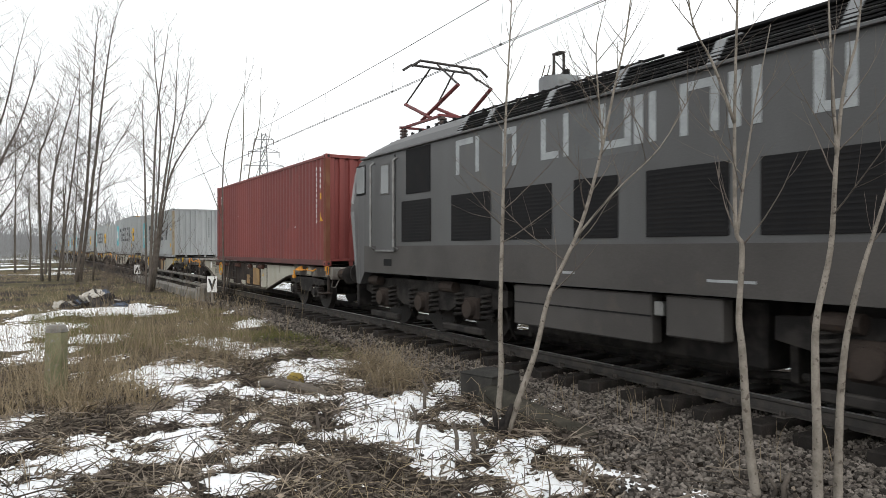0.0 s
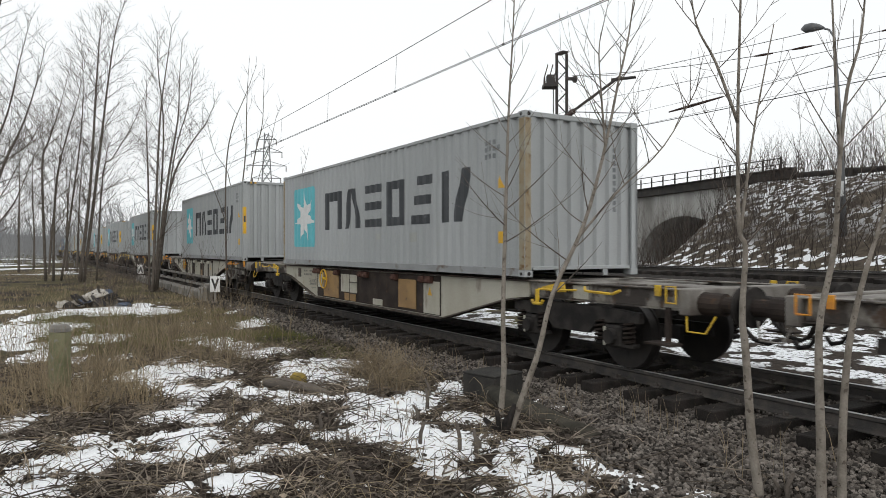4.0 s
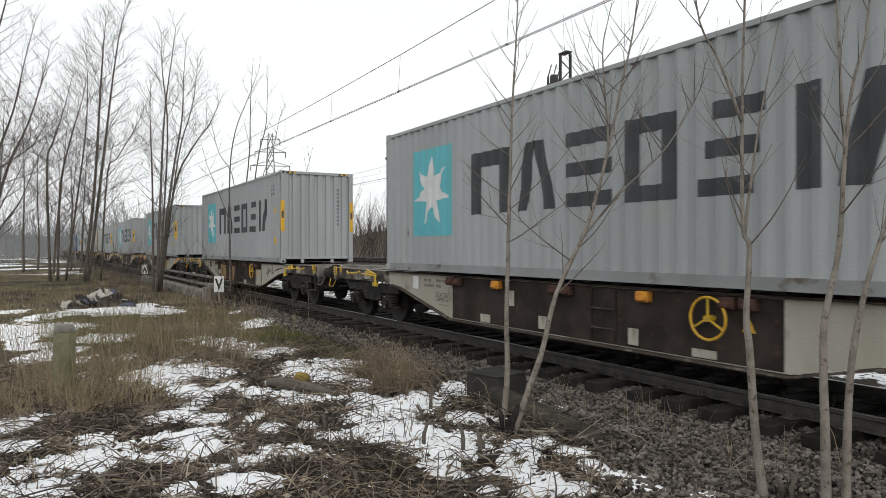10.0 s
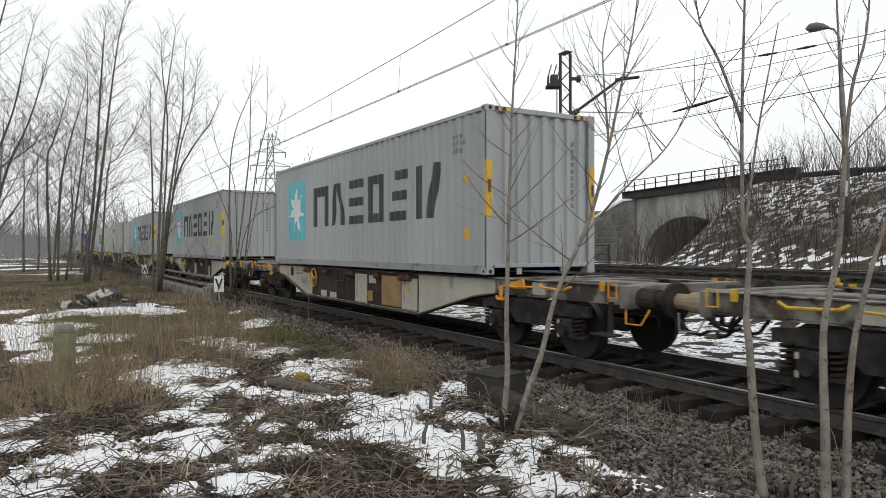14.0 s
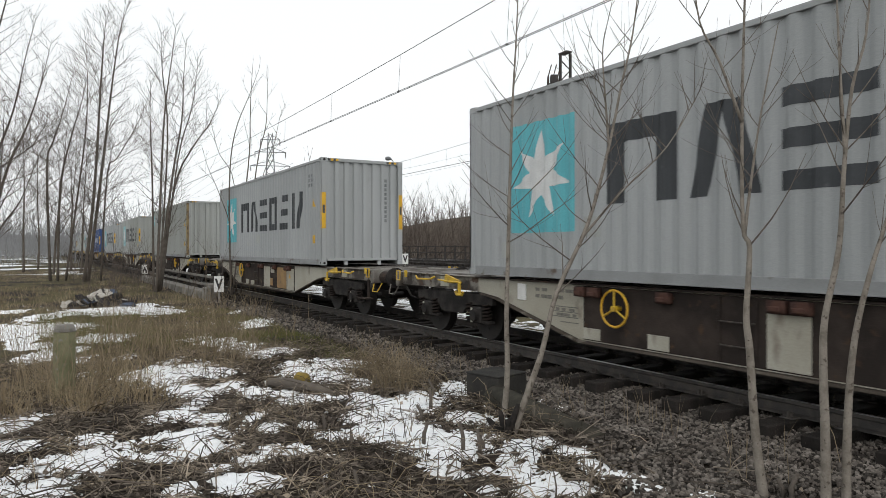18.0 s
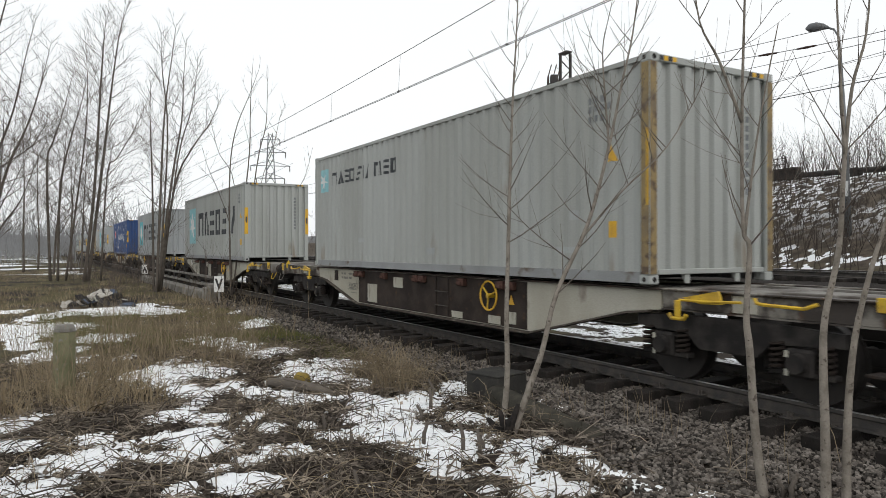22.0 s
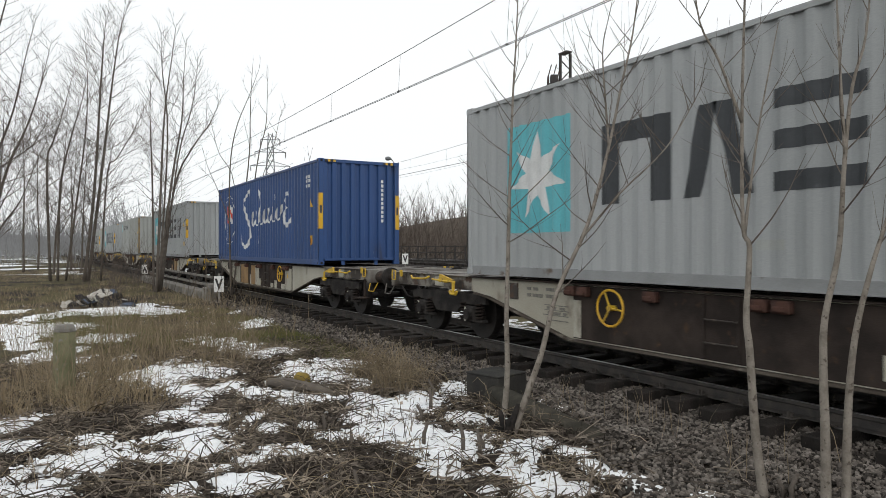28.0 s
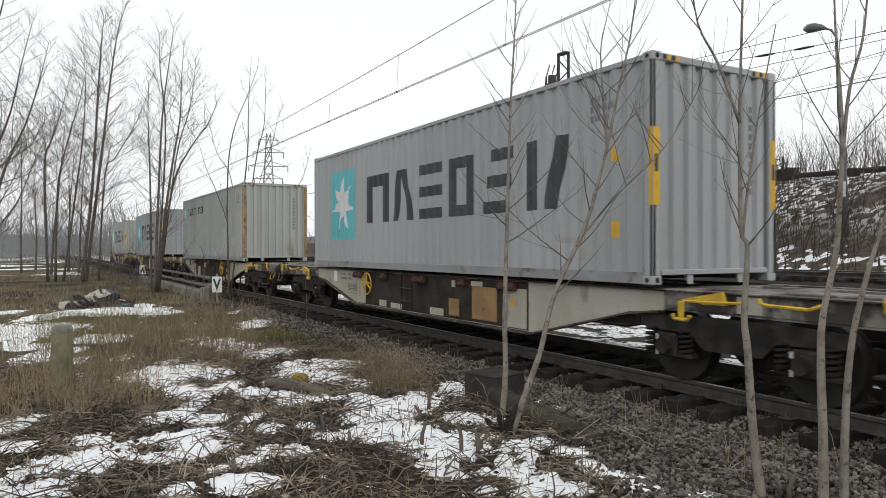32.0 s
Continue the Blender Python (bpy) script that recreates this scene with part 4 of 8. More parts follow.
def half_pipe(s, length, r, thick, sides=14):
    """An upturned half-round channel with an open end."""
    ring = [(math.cos(math.pi * i / sides), math.sin(math.pi * i / sides)) for i in range(sides + 1)]
    n = sides + 1
    v = [(x, q * c, q * z * 0.8) for x in (0, length * 0.35, length * 0.7, length) for q in (r, r - thick) for c, z in ring]
    f = []
    for k in range(3):
        for i in range(sides):
            a, b = 2 * n * k + i, 2 * n * (k + 1) + i
            f += [(a, a + 1, b + 1, b), (a + n, b + n, b + n + 1, a + n + 1)]
    for o in (0, 6 * n):
        f += [(o + i, o + i + n, o + i + n + 1, o + i + 1) for i in range(sides)]
    s.add(v, f)
    return s


solid("concrete_channel", half_pipe(Shape(), 2.0, 0.2, 0.035), MOSSY_CONCRETE, "upturned half-round concrete cable channel, brown with moss", "cable channel", at=pose(-7.28, 4.98, 0.07, 0, 4, -2), smooth=True)
stump = thing("charred_stump", "dark forked stump at the foot of a sapling", "stump", (-5.95, 4.2, land(-5.95, 4.2)))
for k, (dx, dy, h) in enumerate(((0.05, 0.09, 0.34), (-0.06, -0.03, 0.26), (0.12, -0.05, 0.22), (-0.16, -0.1, 0.17))):
    part("prong", Shape().tube([(dx * 0.3, dy * 0.3, -0.05), (dx * 0.5, dy * 0.5, h * 0.4), (dx * 0.9, dy, h * 0.8), (dx * 1.1, dy * 1.2, h)], [0.045, 0.038, 0.03, 0.02], 8), CHARRED, stump, smooth=True)

trough = thing("concrete_trough", "low pale concrete cable trough along the track", "cable trough", (0, 0, 0))
for i in range(9):
    x = -45 + i * 2.0
    part("slab", kept("trough_slab", lambda s: s.box(-0.98, 0.98, -0.22, 0.22, -0.1, 0.32, 0.03)), PALE_CONCRETE, trough, at=pose(x, 5.6 + 0.02 * (i % 3), 0.0, 0, 0, 0.4 * (i % 3 - 1)))
rail_fence = thing("low_barrier", "weathered low timber barrier beside the track", "barrier", (0, 0, 0))
for i in range(7):
    part("post", kept("barrier_post", lambda s: s.box(-0.07, 0.07, -0.07, 0.07, -0.2, 0.85, 0.01)), DARK_CONCRETE, rail_fence, at=(-44 + i * 2.6, 5.95, 0))
for z in (0.45, 0.78):
    part("bar", Shape().box(-44.3, -28.0, 5.83, 5.88, z, z + 0.1, 0.01), PALE_CONCRETE, rail_fence)
for k, (x, y) in enumerate(((-27.6, 5.75), (-27.2, 5.5))):
    solid("concrete_marker", Shape().box(-0.16, 0.16, -0.14, 0.14, -0.2, 0.62 - 0.1 * k, 0.05), PALE_CONCRETE, "stubby pale concrete marker stone", "marker stone", group="marker stones", at=pose(x, y, 0, 0, 4 - 9 * k, 12))

solid("fallen_log", Shape().tube([(-0.55, 0, 0.06), (-0.2, 0.02, 0.08), (0.25, 0, 0.07), (0.6, 0.03, 0.02)], [0.06, 0.075, 0.07, 0.04], 9), BARK_DARK, "short dark log with yellow lichen on snow", "log", at=pose(-9.25, 3.1, land(-9.25, 3.1), 0, 3, 35), smooth=True)
solid("lichen_stump", Shape().tube([(0, 0, -0.05), (0.01, 0, 0.1), (0.0, 0.01, 0.15)], [0.13, 0.12, 0.07], 9), LICHEN, "small stump covered with yellow lichen", "stump", at=(-9.72, 3.28, land(-9.72, 3.28)), smooth=True)
solid("white_can", Shape().tube([(0, 0, 0), (0.02, 0.09, 0.02)], 0.035, 10), WHITE_PAINT, "crushed white tin lying on the snow", "can", at=(-9.75, 2.75, land(-9.75, 2.75) + 0.06))


def rag_heap():
    rng = random.Random(8)
    heap = thing("rubbish_heap", "heap of dumped rags and dark sheeting on the ground", "rubbish heap", (-26.2, 1.8, 0))
    for i in range(46):
        a = rng.uniform(-1, 1)
        px, py = 0.3 * a + rng.uniform(-0.4, 0.4), 0.95 * a
        size = rng.uniform(0.08, 0.2) * (1.2 - abs(a) * 0.5)
        bm = bmesh.new()
        bmesh.ops.create_icosphere(bm, subdivisions=3, radius=size)
        for v in bm.verts:
            k = 1 + 0.8 * noise.noise(v.co * 6 + Vector((i * 7, 0, 0))) + 0.5 * noise.noise(v.co * 17 + Vector((0, i * 5, 0)))
            v.co = Vector((v.co.x * k * 1.4, v.co.y * k * 1.5, v.co.z * k * 0.5))
        me = bpy.data.meshes.new("rag")
        bm.to_mesh(me)
        bm.free()
        part("rag", me, (RAG_DARK, RAG_PALE, RAG_DARK, RAG_DARK, RAG_BLUE, RAG_DARK, RAG_DARK)[i % 7], heap, at=pose(px, py, 0.05 + rng.uniform(0, 0.42) * (1 - abs(a)), rng.uniform(-50, 50), rng.uniform(-50, 50), rng.uniform(0, 360)))
    return heap


rag_heap()
bluebox = thing("relay_box", "small blue steel cabinet by the mast foot", "cabinet", pose(-22.6, 17.9, 0.72, 0, 0, 10))
part("body", Shape().box(-0.42, 0.42, -0.22, 0.22, 0, 0.5, 0.02), TRAM_BLUE, bluebox)
part("door", Shape().box(-0.38, -0.02, -0.24, -0.222, 0.06, 0.45, 0.005), TRAM_BLUE, bluebox)
part("door", Shape().box(0.02, 0.38, -0.24, -0.222, 0.06, 0.45, 0.005), TRAM_BLUE, bluebox)


# ---- the train ----
PITCH = 19.8


def bogie_frame(s, side):
    y0, y1 = (side * 1.02 - 0.04, side * 1.02 + 0.04)
    s.prism([(-1.36, 0.80), (-1.36, 0.66), (-0.56, 0.62), (-0.38, 0.45), (0.38, 0.45), (0.56, 0.62), (1.36, 0.66), (1.36, 0.80), (0.6, 0.84), (-0.6, 0.84)], y0, y1)


def wheelset_shape(s, r=0.46):
    for side in (-1, 1):
        y = side * 0.7535
        s.tube([(0, y - side * 0.075, 0), (0, y - side * 0.06, 0)], r + 0.03, 28)
        s.tube([(0, y - side * 0.06, 0), (0, y + side * 0.07, 0)], [r, r - 0.006], 28)
        s.tube([(0, y + side * 0.07, 0), (0, y + side * 0.10, 0)], [r * 0.36, r * 0.3], 16)
        for k in range(4):
            a = k * math.pi / 2
            s.box(r * 0.55 * math.cos(a) - 0.03, r * 0.55 * math.cos(a) + 0.03, y + side * 0.06, y + side * 0.078, r * 0.55 * math.sin(a) - 0.03, r * 0.55 * math.sin(a) + 0.03)
    s.tube([(0, -1.0, 0), (0, 1.0, 0)], 0.085, 12)


def coil(s, x, y, z0, z1, r, thick=0.018, turns=5):
    k = turns * 10
    s.tube([(x + r * math.cos(i * 0.628), y + r * math.sin(i * 0.628), z0 + (z1 - z0) * i / k) for i in range(k + 1)], thick, 5)


def axle_box(s, side):
    y = side * 1.02
    s.box(-0.16, 0.16, y - 0.09, y + 0.12, -0.15, 0.15, 0.03)
    s.box(-0.36, 0.36, y - 0.06, y + 0.08, -0.14, -0.08, 0.01)
    s.tube([(0, y + side * 0.05, 0), (0, y + side * 0.16, 0)], [0.12, 0.10], 12)


def lever_shape(s, way):
    """The release lever along the sill: a bar, a wedge-shaped guard and a hanging T handle."""
    y = -1.2
    s.tube([(0, y, 0), (0.35 * way, y - 0.02, 0.0), (0.85 * way, y, 0.02)], 0.017, 6)
    s.tube([(1.0 * way, y + 0.02, 0.07), (1.06 * way, y - 0.03, 0.03), (1.15 * way, y - 0.04, 0.02), (1.6 * way, y - 0.04, 0.01), (1.72 * way, y - 0.01, 0.06)], 0.02, 6)
    s.prism([(0.05 * way, 0.03), (0.55 * way, 0.13), (0.6 * way, -0.02), (0.3 * way, -0.03)], y - 0.01, y + 0.03)
    s.box(-0.04, 0.04, y - 0.05, y - 0.02, -0.2, 0.0, 0.008)
    s.tube([(-0.13, y - 0.035, -0.17), (-0.09, y - 0.035, -0.22), (0.09, y - 0.035, -0.22), (0.13, y - 0.035, -0.17)], 0.026, 8)


# Painted plates on the middle of each side sill, left on a grimy panel: x from, x to, z from, z to, colour.
SIDES = {}
SIDES[0] = ((-3.36, -2.91, 0.36, 1.07, "c"), (-2.15, -1.79, 0.36, 0.50, "c"), (-1.56, -1.02, 0.36, 0.47, "c"), (0.21, 0.73, 0.36, 0.5, "c"), (0.94, 1.31, 0.40, 0.72, "o"), (1.05, 1.17, 0.93, 1.06, "c"), (1.72, 2.09, 0.985, 1.07, "c"), (1.75, 2.53, 0.40, 0.98, "o"), (2.72, 3.36, 0.36, 1.0, "c"))
SIDES[1] = ((-3.28, -2.88, 0.6, 1.0, "c"), (-2.85, -1.80, 0.38, 1.06, "o"), (-1.63, -0.6, 0.56, 1.0, "c"), (-1.4, -0.7, 0.36, 0.54, "o"), (0.3, 0.8, 0.36, 0.5, "c"), (1.6, 2.4, 0.4, 1.0, "o"), (2.72, 3.36, 0.36, 1.0, "c"))
SIDES[2] = ((-3.36, -2.88, 0.36, 1.07, "c"), (-2.2, -1.8, 0.36, 1.04, "c"), (-1.6, -1.1, 0.36, 1.06, "c"), (-0.45, 0.8, 0.36, 1.02, "c"), (0.94, 1.25, 0.42, 0.66, "o"), (1.64, 2.4, 0.38, 1.02, "c"), (2.7, 3.36, 0.36, 1.02, "c"))
SIDES[3] = ((-0.75, -0.55, 0.4, 0.6, "c"), (1.16, 1.34, 0.38, 0.6, "c"), (2.2, 2.55, 0.36, 0.46, "c"), (-2.4, -2.1, 0.36, 0.5, "c"), (-1.6, -1.4, 0.7, 0.95, "c"))
SIDES[4] = ((-3.22, -2.87, 0.6, 0.76, "c"), (-2.75, -1.82, 0.4, 0.98, "o"), (-1.33, -0.4, 0.38, 0.95, "o"), (1.06, 1.4, 0.36, 0.48, "c"), (2.72, 3.36, 0.36, 0.9, "c"))
SIDES[6] = ((-3.36, -3.02, 0.36, 0.52, "c"), (-2.15, -1.8, 0.36, 0.55, "c"), (-0.46, 0.04, 0.36, 0.95, "c"), (1.05, 1.4, 0.84, 1.0, "c"), (2.86, 3.1, 0.4, 0.85, "c"))
SIDES[7] = ((-3.36, -3.0, 0.36, 1.07, "c"), (-2.28, -1.86, 0.36, 0.52, "c"), (-1.60, -1.14, 0.36, 0.5, "c"), (0.12, 0.83, 0.36, 1.04, "c"), (0.94, 1.33, 0.84, 1.02, "c"), (0.87, 1.16, 0.42, 0.66, "o"), (1.64, 2.61, 0.38, 1.04, "o"), (2.65, 3.36, 0.36, 1.02, "c"))
SIDES[8] = ((-2.82, -2.3, 0.4, 0.82, "c"), (-1.43, -0.99, 0.8, 1.02, "c"), (1.06, 1.44, 0.36, 0.48, "c"), (2.29, 2.66, 0.36, 0.5, "c"), (2.9, 3.1, 0.4, 0.6, "c"))
SIDES[9] = ((-3.36, -2.93, 0.36, 1.05, "c"), (-1.4, -1.03, 0.82, 1.03, "c"), (-0.85, -0.31, 0.36, 1.07, "c"), (1.61, 2.12, 0.36, 0.56, "c"), (2.66, 3.2, 0.36, 1.0, "c"))
SIDES[10] = ((-3.36, -3.2, 0.36, 0.9, "c"), (0.95, 1.23, 0.42, 0.66, "c"), (1.09, 1.42, 0.85, 1.02, "c"), (2.10, 2.34, 0.72, 0.92, "c"), (2.4, 2.61, 0.62, 0.86, "g"), (2.87, 3.11, 0.36, 0.9, "g"))
SIDES[11] = ((-3.36, -2.93, 0.36, 1.05, "c"), (-2.77, -1.78, 0.36, 1.05, "o"), (-1.5, -1.34, 0.36, 0.7, "c"), (-1.32, -0.79, 0.36, 1.04, "o"), (-0.77, -0.30, 0.36, 1.06, "c"), (-0.28, -0.08, 0.36, 0.6, "c"), (1.13, 1.43, 0.36, 0.5, "c"), (1.57, 1.81, 0.36, 0.6, "c"), (2.29, 2.67, 0.36, 0.52, "c"), (2.75, 3.36, 0.36, 1.02, "c"))
LIKE = {5: 7, 12: 0, 13: 8, 14: 7, 15: 9}


def panel_set(j):
    return SIDES[LIKE.get(j, j)]


def stroke(pts, widths):
    """A brush stroke along points, as quads."""
    edges = []
    closed = math.hypot(pts[0][0] - pts[-1][0], pts[0][1] - pts[-1][1]) < 1e-6
    for i, (x, z) in enumerate(pts):
        p, q = pts[i - 1] if i else (pts[-2] if closed else pts[0]), pts[i + 1] if i < len(pts) - 1 else (pts[1] if closed else pts[-1])
        l = math.hypot(q[0] - p[0], q[1] - p[1]) or 1
        nx, nz, a = -(q[1] - p[1]) / l, (q[0] - p[0]) / l, widths[i] / 2
        edges.append(((x - nx * a, z - nz * a), (x + nx * a, z + nz * a)))
    return [[a[0], b[0], b[1], a[1]] for a, b in zip(edges, edges[1:])]


def build_wagon(j, flip, lever, label):
    wagon = thing("container_wagon", label, "freight wagon", pose(0, TRACK_Y, RAIL_TOP), group="wagons of the train")
    for side in (-1, 1):
        sill = part("side_sill", kept("side_sill_%d" % side, lambda s: (
            s.prism([(-6.15, 1.12), (6.15, 1.12), (6.15, 0.88), (5.55, 0.82), (3.45, 0.33), (-3.45, 0.33), (-5.55, 0.82), (-6.15, 0.88)], side * 1.06 - 0.02, side * 1.06 + 0.02),
            s.box(-6.1, 6.1, side * 1.06 - 0.02, side * 1.06 + 0.02, 1.12, 1.121))), CREAM, wagon, "dirty cream fish-belly side sill")
        part("sill_flange", kept("sill_flange_%d" % side, lambda s: s.prism([(-6.0, 0.87), (-5.55, 0.81), (-3.45, 0.32), (3.45, 0.32), (5.55, 0.81), (6.0, 0.87), (6.0, 0.845), (5.55, 0.785), (3.45, 0.295), (-3.45, 0.295), (-5.55, 0.785), (-6.0, 0.845)], side * 1.06 - 0.09, side * 1.06 + 0.09)), FLANGE, sill, "rust-streaked lower flange")
        part("top_flange", kept("top_flange_%d" % side, lambda s: (
            s.box(-6.15, 6.15, side * 1.05 - 0.1, side * 1.05 + 0.06, 1.123, 1.15, 0.006))), GRIME, sill)
        for end in (-1, 1):
            part("end_sill", kept("end_sill_%d_%d" % (side, end), lambda s: (s.box(min(end * 6.16, end * 9.17), max(end * 6.16, end * 9.17), side * 1.03 - 0.03, side * 1.03 + 0.03, 0.90, 1.13, 0.008), s.box(min(end * 6.16, end * 9.17), max(end * 6.16, end * 9.17), side * 1.03 - 0.09, side * 1.03 + 0.07, 1.131, 1.15, 0.004), s.box(min(end * 6.16, end * 9.17), max(end * 6.16, end * 9.17), side * 1.03 - 0.06, side * 1.03 + 0.07, 0.885, 0.9))), SILL_END, sill, "grimy grey sill end")
            part("data_plate", kept("data_plate_%d" % side, lambda s: s.box(-0.16, 0.16, side * 1.07 - 0.008, side * 1.07 + 0.008, -0.09, 0.1, 0.003)), CREAM, sill, at=(end * 7.35, 0, 1.01))
            part("stirrup", kept("stirrup_%d_%d" % (side, end), lambda s: s.tube([(0, side * 1.1, 0.86), (end * 0.08, side * 1.18, 0.66), (end * 0.34, side * 1.18, 0.66), (end * 0.42, side * 1.1, 0.86)], 0.012, 6)), lever if j % 2 else DECK, sill, at=(end * 9.25, 0, 0))
        part("middle_panel", kept("middle_panel_%d" % side, lambda s: (s.box(-3.38, 3.38, side * 1.083 - 0.006, side * 1.083 + 0.006, 0.345, 1.11, 0.003))), GRIME, sill, "rust-brown grimy panel")
        for x in (-3.38, -3.11, -1.85, -0.31, -0.04, 1.47, 2.73, 3.0):
            part("spigot_bracket", kept("spigot_bracket_%d" % side, lambda s: (s.box(-0.11, 0.11, side * 1.14 - 0.05, side * 1.14 + 0.05, -0.09, 0.05, 0.015), s.box(-0.075, 0.075, side * 1.19 - 0.03, side * 1.19 + 0.03, -0.07, -0.01, 0.01))), CREAM if j == 2 else (LEVER_ORANGE if j == 3 and x in (-1.85, 1.47) else BRACKET), sill, at=(x, 0, 1.05))
    for x0, x1, z0, z1, colour in panel_set(j):
        part("plate", kept("plate_%.2f_%.2f" % (x1 - x0, z1 - z0), lambda s: s.box(0, x1 - x0, -1.104, -1.092, 0, z1 - z0, 0.004)), {"c": CREAM, "o": OCHRE, "g": SILL_END}[colour], wagon, at=(x0, -0.003, z0))
    # stencilled data as small bars on the cream ends
    for x, z, w, h in ((-4.50, 0.985, 0.10, 0.05), (-4.34, 0.985, 0.12, 0.05), (-4.02, 0.99, 0.2, 0.05), (-3.78, 0.99, 0.24, 0.05), (-4.50, 0.88, 0.10, 0.055), (-4.36, 0.88, 0.26, 0.055), (-4.02, 0.885, 0.18, 0.055),
                       (-4.06, 0.775, 0.56, 0.014), (-4.06, 0.70, 0.56, 0.014), (-4.1, 0.625, 0.6, 0.014), (-3.9, 0.55, 0.4, 0.014), (-4.0, 0.72, 0.08, 0.04), (-3.86, 0.72, 0.08, 0.04), (-3.7, 0.72, 0.12, 0.04), (-3.98, 0.645, 0.3, 0.04), (-3.62, 0.645, 0.08, 0.04)):
        part("stencil_bar", kept("stencil_bar_%.3f_%.3f" % (w, h), lambda s: s.box(0, w, -1.086, -1.081, 0, h)), STENCIL, wagon, at=(x, 0, z))
    if j == 4:
        for k, line in enumerate((((4.0, 0.80), (4.25, 0.98), (4.1, 0.74), (4.45, 0.96), (4.55, 0.80)), ((4.7, 0.96), (4.62, 0.84), (4.82, 0.83), (4.78, 0.92)), ((4.95, 0.9), (5.3, 0.97), (5.85, 1.02)))):
            scribble = Shape()
            for quad in stroke(list(line), [0.035, *[0.055] * (len(line) - 2), 0.02]):
                scribble.prism(quad, -1.086, -1.0815)
            part("graffiti", scribble, RED_SILL, wagon, "dark red sprayed scribble")
    part("label_holder", kept("label_holder", lambda s: s.box(-0.11, 0.11, -1.1, -1.082, -0.13, 0.13, 0.004)), (SIGN_WHITE, SILL_END, GRIME)[j % 3], wagon, at=(-4.85, 0, 0.95))
    for end in (-1, 1):
        hs = part("headstock", kept("headstock", lambda s: s.box(-0.08, 0.08, -1.15, 1.15, 0.84, 1.16, 0.015)), DECK, wagon, at=(end * 9.25, 0, 0))
        part("coupling", kept("coupling_%d" % end, lambda s: (s.box(min(0, end * 0.35), max(0, end * 0.35), -0.07, 0.07, 0.88, 1.05, 0.02), s.tube([(end * 0.3, -0.06, 0.95), (end * 0.45, -0.06, 0.72), (end * 0.55, 0, 0.6), (end * 0.45, 0.06, 0.72), (end * 0.3, 0.06, 0.95)], 0.025, 6))), BLACK_IRON, hs, at=(0, 0, 0))
        for y in (-0.34, 0.3):
            part("brake_hose", kept("brake_hose_%d" % end, lambda s: s.tube([(end * 0.05, 0, 0.86), (end * 0.2, 0, 0.7), (end * 0.34, 0.03, 0.54), (end * 0.5, 0.08, 0.5), (end * 0.6, 0.16, 0.56)], 0.026, 6)), BLACK_IRON, hs, at=(0, y, 0), smooth=True)
        for side in (-1, 1):
            bf = part("buffer", kept("buffer_%d" % end, lambda s: s.tube([(0, 0, 0), (end * 0.3, 0, 0), (end * 0.31, 0, 0), (end * 0.53, 0, 0)], [0.14, 0.135, 0.10, 0.10], 14)), PALE_RUST if j in (2, 4) and end < 0 else GRIME, hs, at=(end * 0.08, side * 0.875, 0.98))
            part("buffer_head", kept("buffer_head_%d" % end, lambda s: s.tube([(end * 0.53, 0, 0), (end * 0.56, 0, 0), (end * 0.575, 0, 0)], [0.23, 0.235, 0.19], 20)), BLACK_IRON, bf)
            part("grab_handle", kept("grab_handle", lambda s: s.tube([(-0.075, 0, -0.1), (-0.075, 0, 0.1), (0.075, 0, 0.1), (0.075, 0, -0.1), (-0.075, 0, -0.1)], 0.014, 6)), lever, wagon, at=(end * 9.1, side * 1.2, 1.08))
            part("end_plate", kept("end_plate", lambda s: s.box(-0.045, 0.045, -0.015, 0.015, -0.07, 0.07, 0.006)), lever, wagon, at=(end * 8.85, side * 1.15, 1.12))
            if end > 0:
                part("step", kept("step_%d" % side, lambda s: (s.box(-0.035, 0.035, side * 1.13 - 0.02, side * 1.13 + 0.02, 0.5, 0.92), s.box(-0.2, 0.2, side * 1.2 - 0.14, side * 1.2 + 0.1, 0.47, 0.5, 0.005))), GRIME, wagon, at=(end * 9.0, 0, 0))
        part("release_lever", kept("release_lever_%d" % end, lambda s: lever_shape(s, end)), lever, wagon, at=(end * 6.55, 0, 1.03))
    for x, side in ((-6.35, 1), (-9.0, -1 if j in (2, 8) else 1)):
        part("container_pin", kept("container_pin", lambda s: (s.box(-0.055, 0.055, -0.05, 0.05, 0, 0.045, 0.01), s.tube([(0, 0, 0.04), (0, 0, 0.09), (0, 0, 0.12)], [0.04, 0.035, 0.012], 8))), lever, wagon, "painted container pin", at=(x, side * 1.06, 1.152))
    # the open deck
    deck = part("deck", kept("deck", lambda s: (
        s.box(-9.2, 9.2, -0.28, 0.28, 0.86, 1.13, 0.01),
        [s.box(x - 0.16, x + 0.16, -1.02, 1.02, 0.93, 1.135, 0.01) for x in (-9.0, -7.1, -6.05, -3.4, -1.2, 1.2, 3.4, 6.05, 7.1, 9.0)],
        [s.box(x, x + 1.7, y, y + 0.22, 1.1, 1.128) for x in (-7.9, 6.2) for y in (-1.0, 0.78)])), DECK, wagon, "open weathered steel deck")
    for x in (-2.2, 1.5):
        part("brake_cylinder", kept("brake_cylinder", lambda s: s.tube([(-0.45, 0.35, 0.62), (0.45, 0.35, 0.62)], 0.17, 14)), BLACK_IRON, deck, at=(x, 0, 0))
    wheel_left = j in (0, 1, 2, 5, 6, 7, 10, 12, 14)
    wheel_x = {3: 2.5, 10: -2.52}.get(j, -2.66 if wheel_left else 2.43)
    rung_x = -0.83 if wheel_left else 0.68
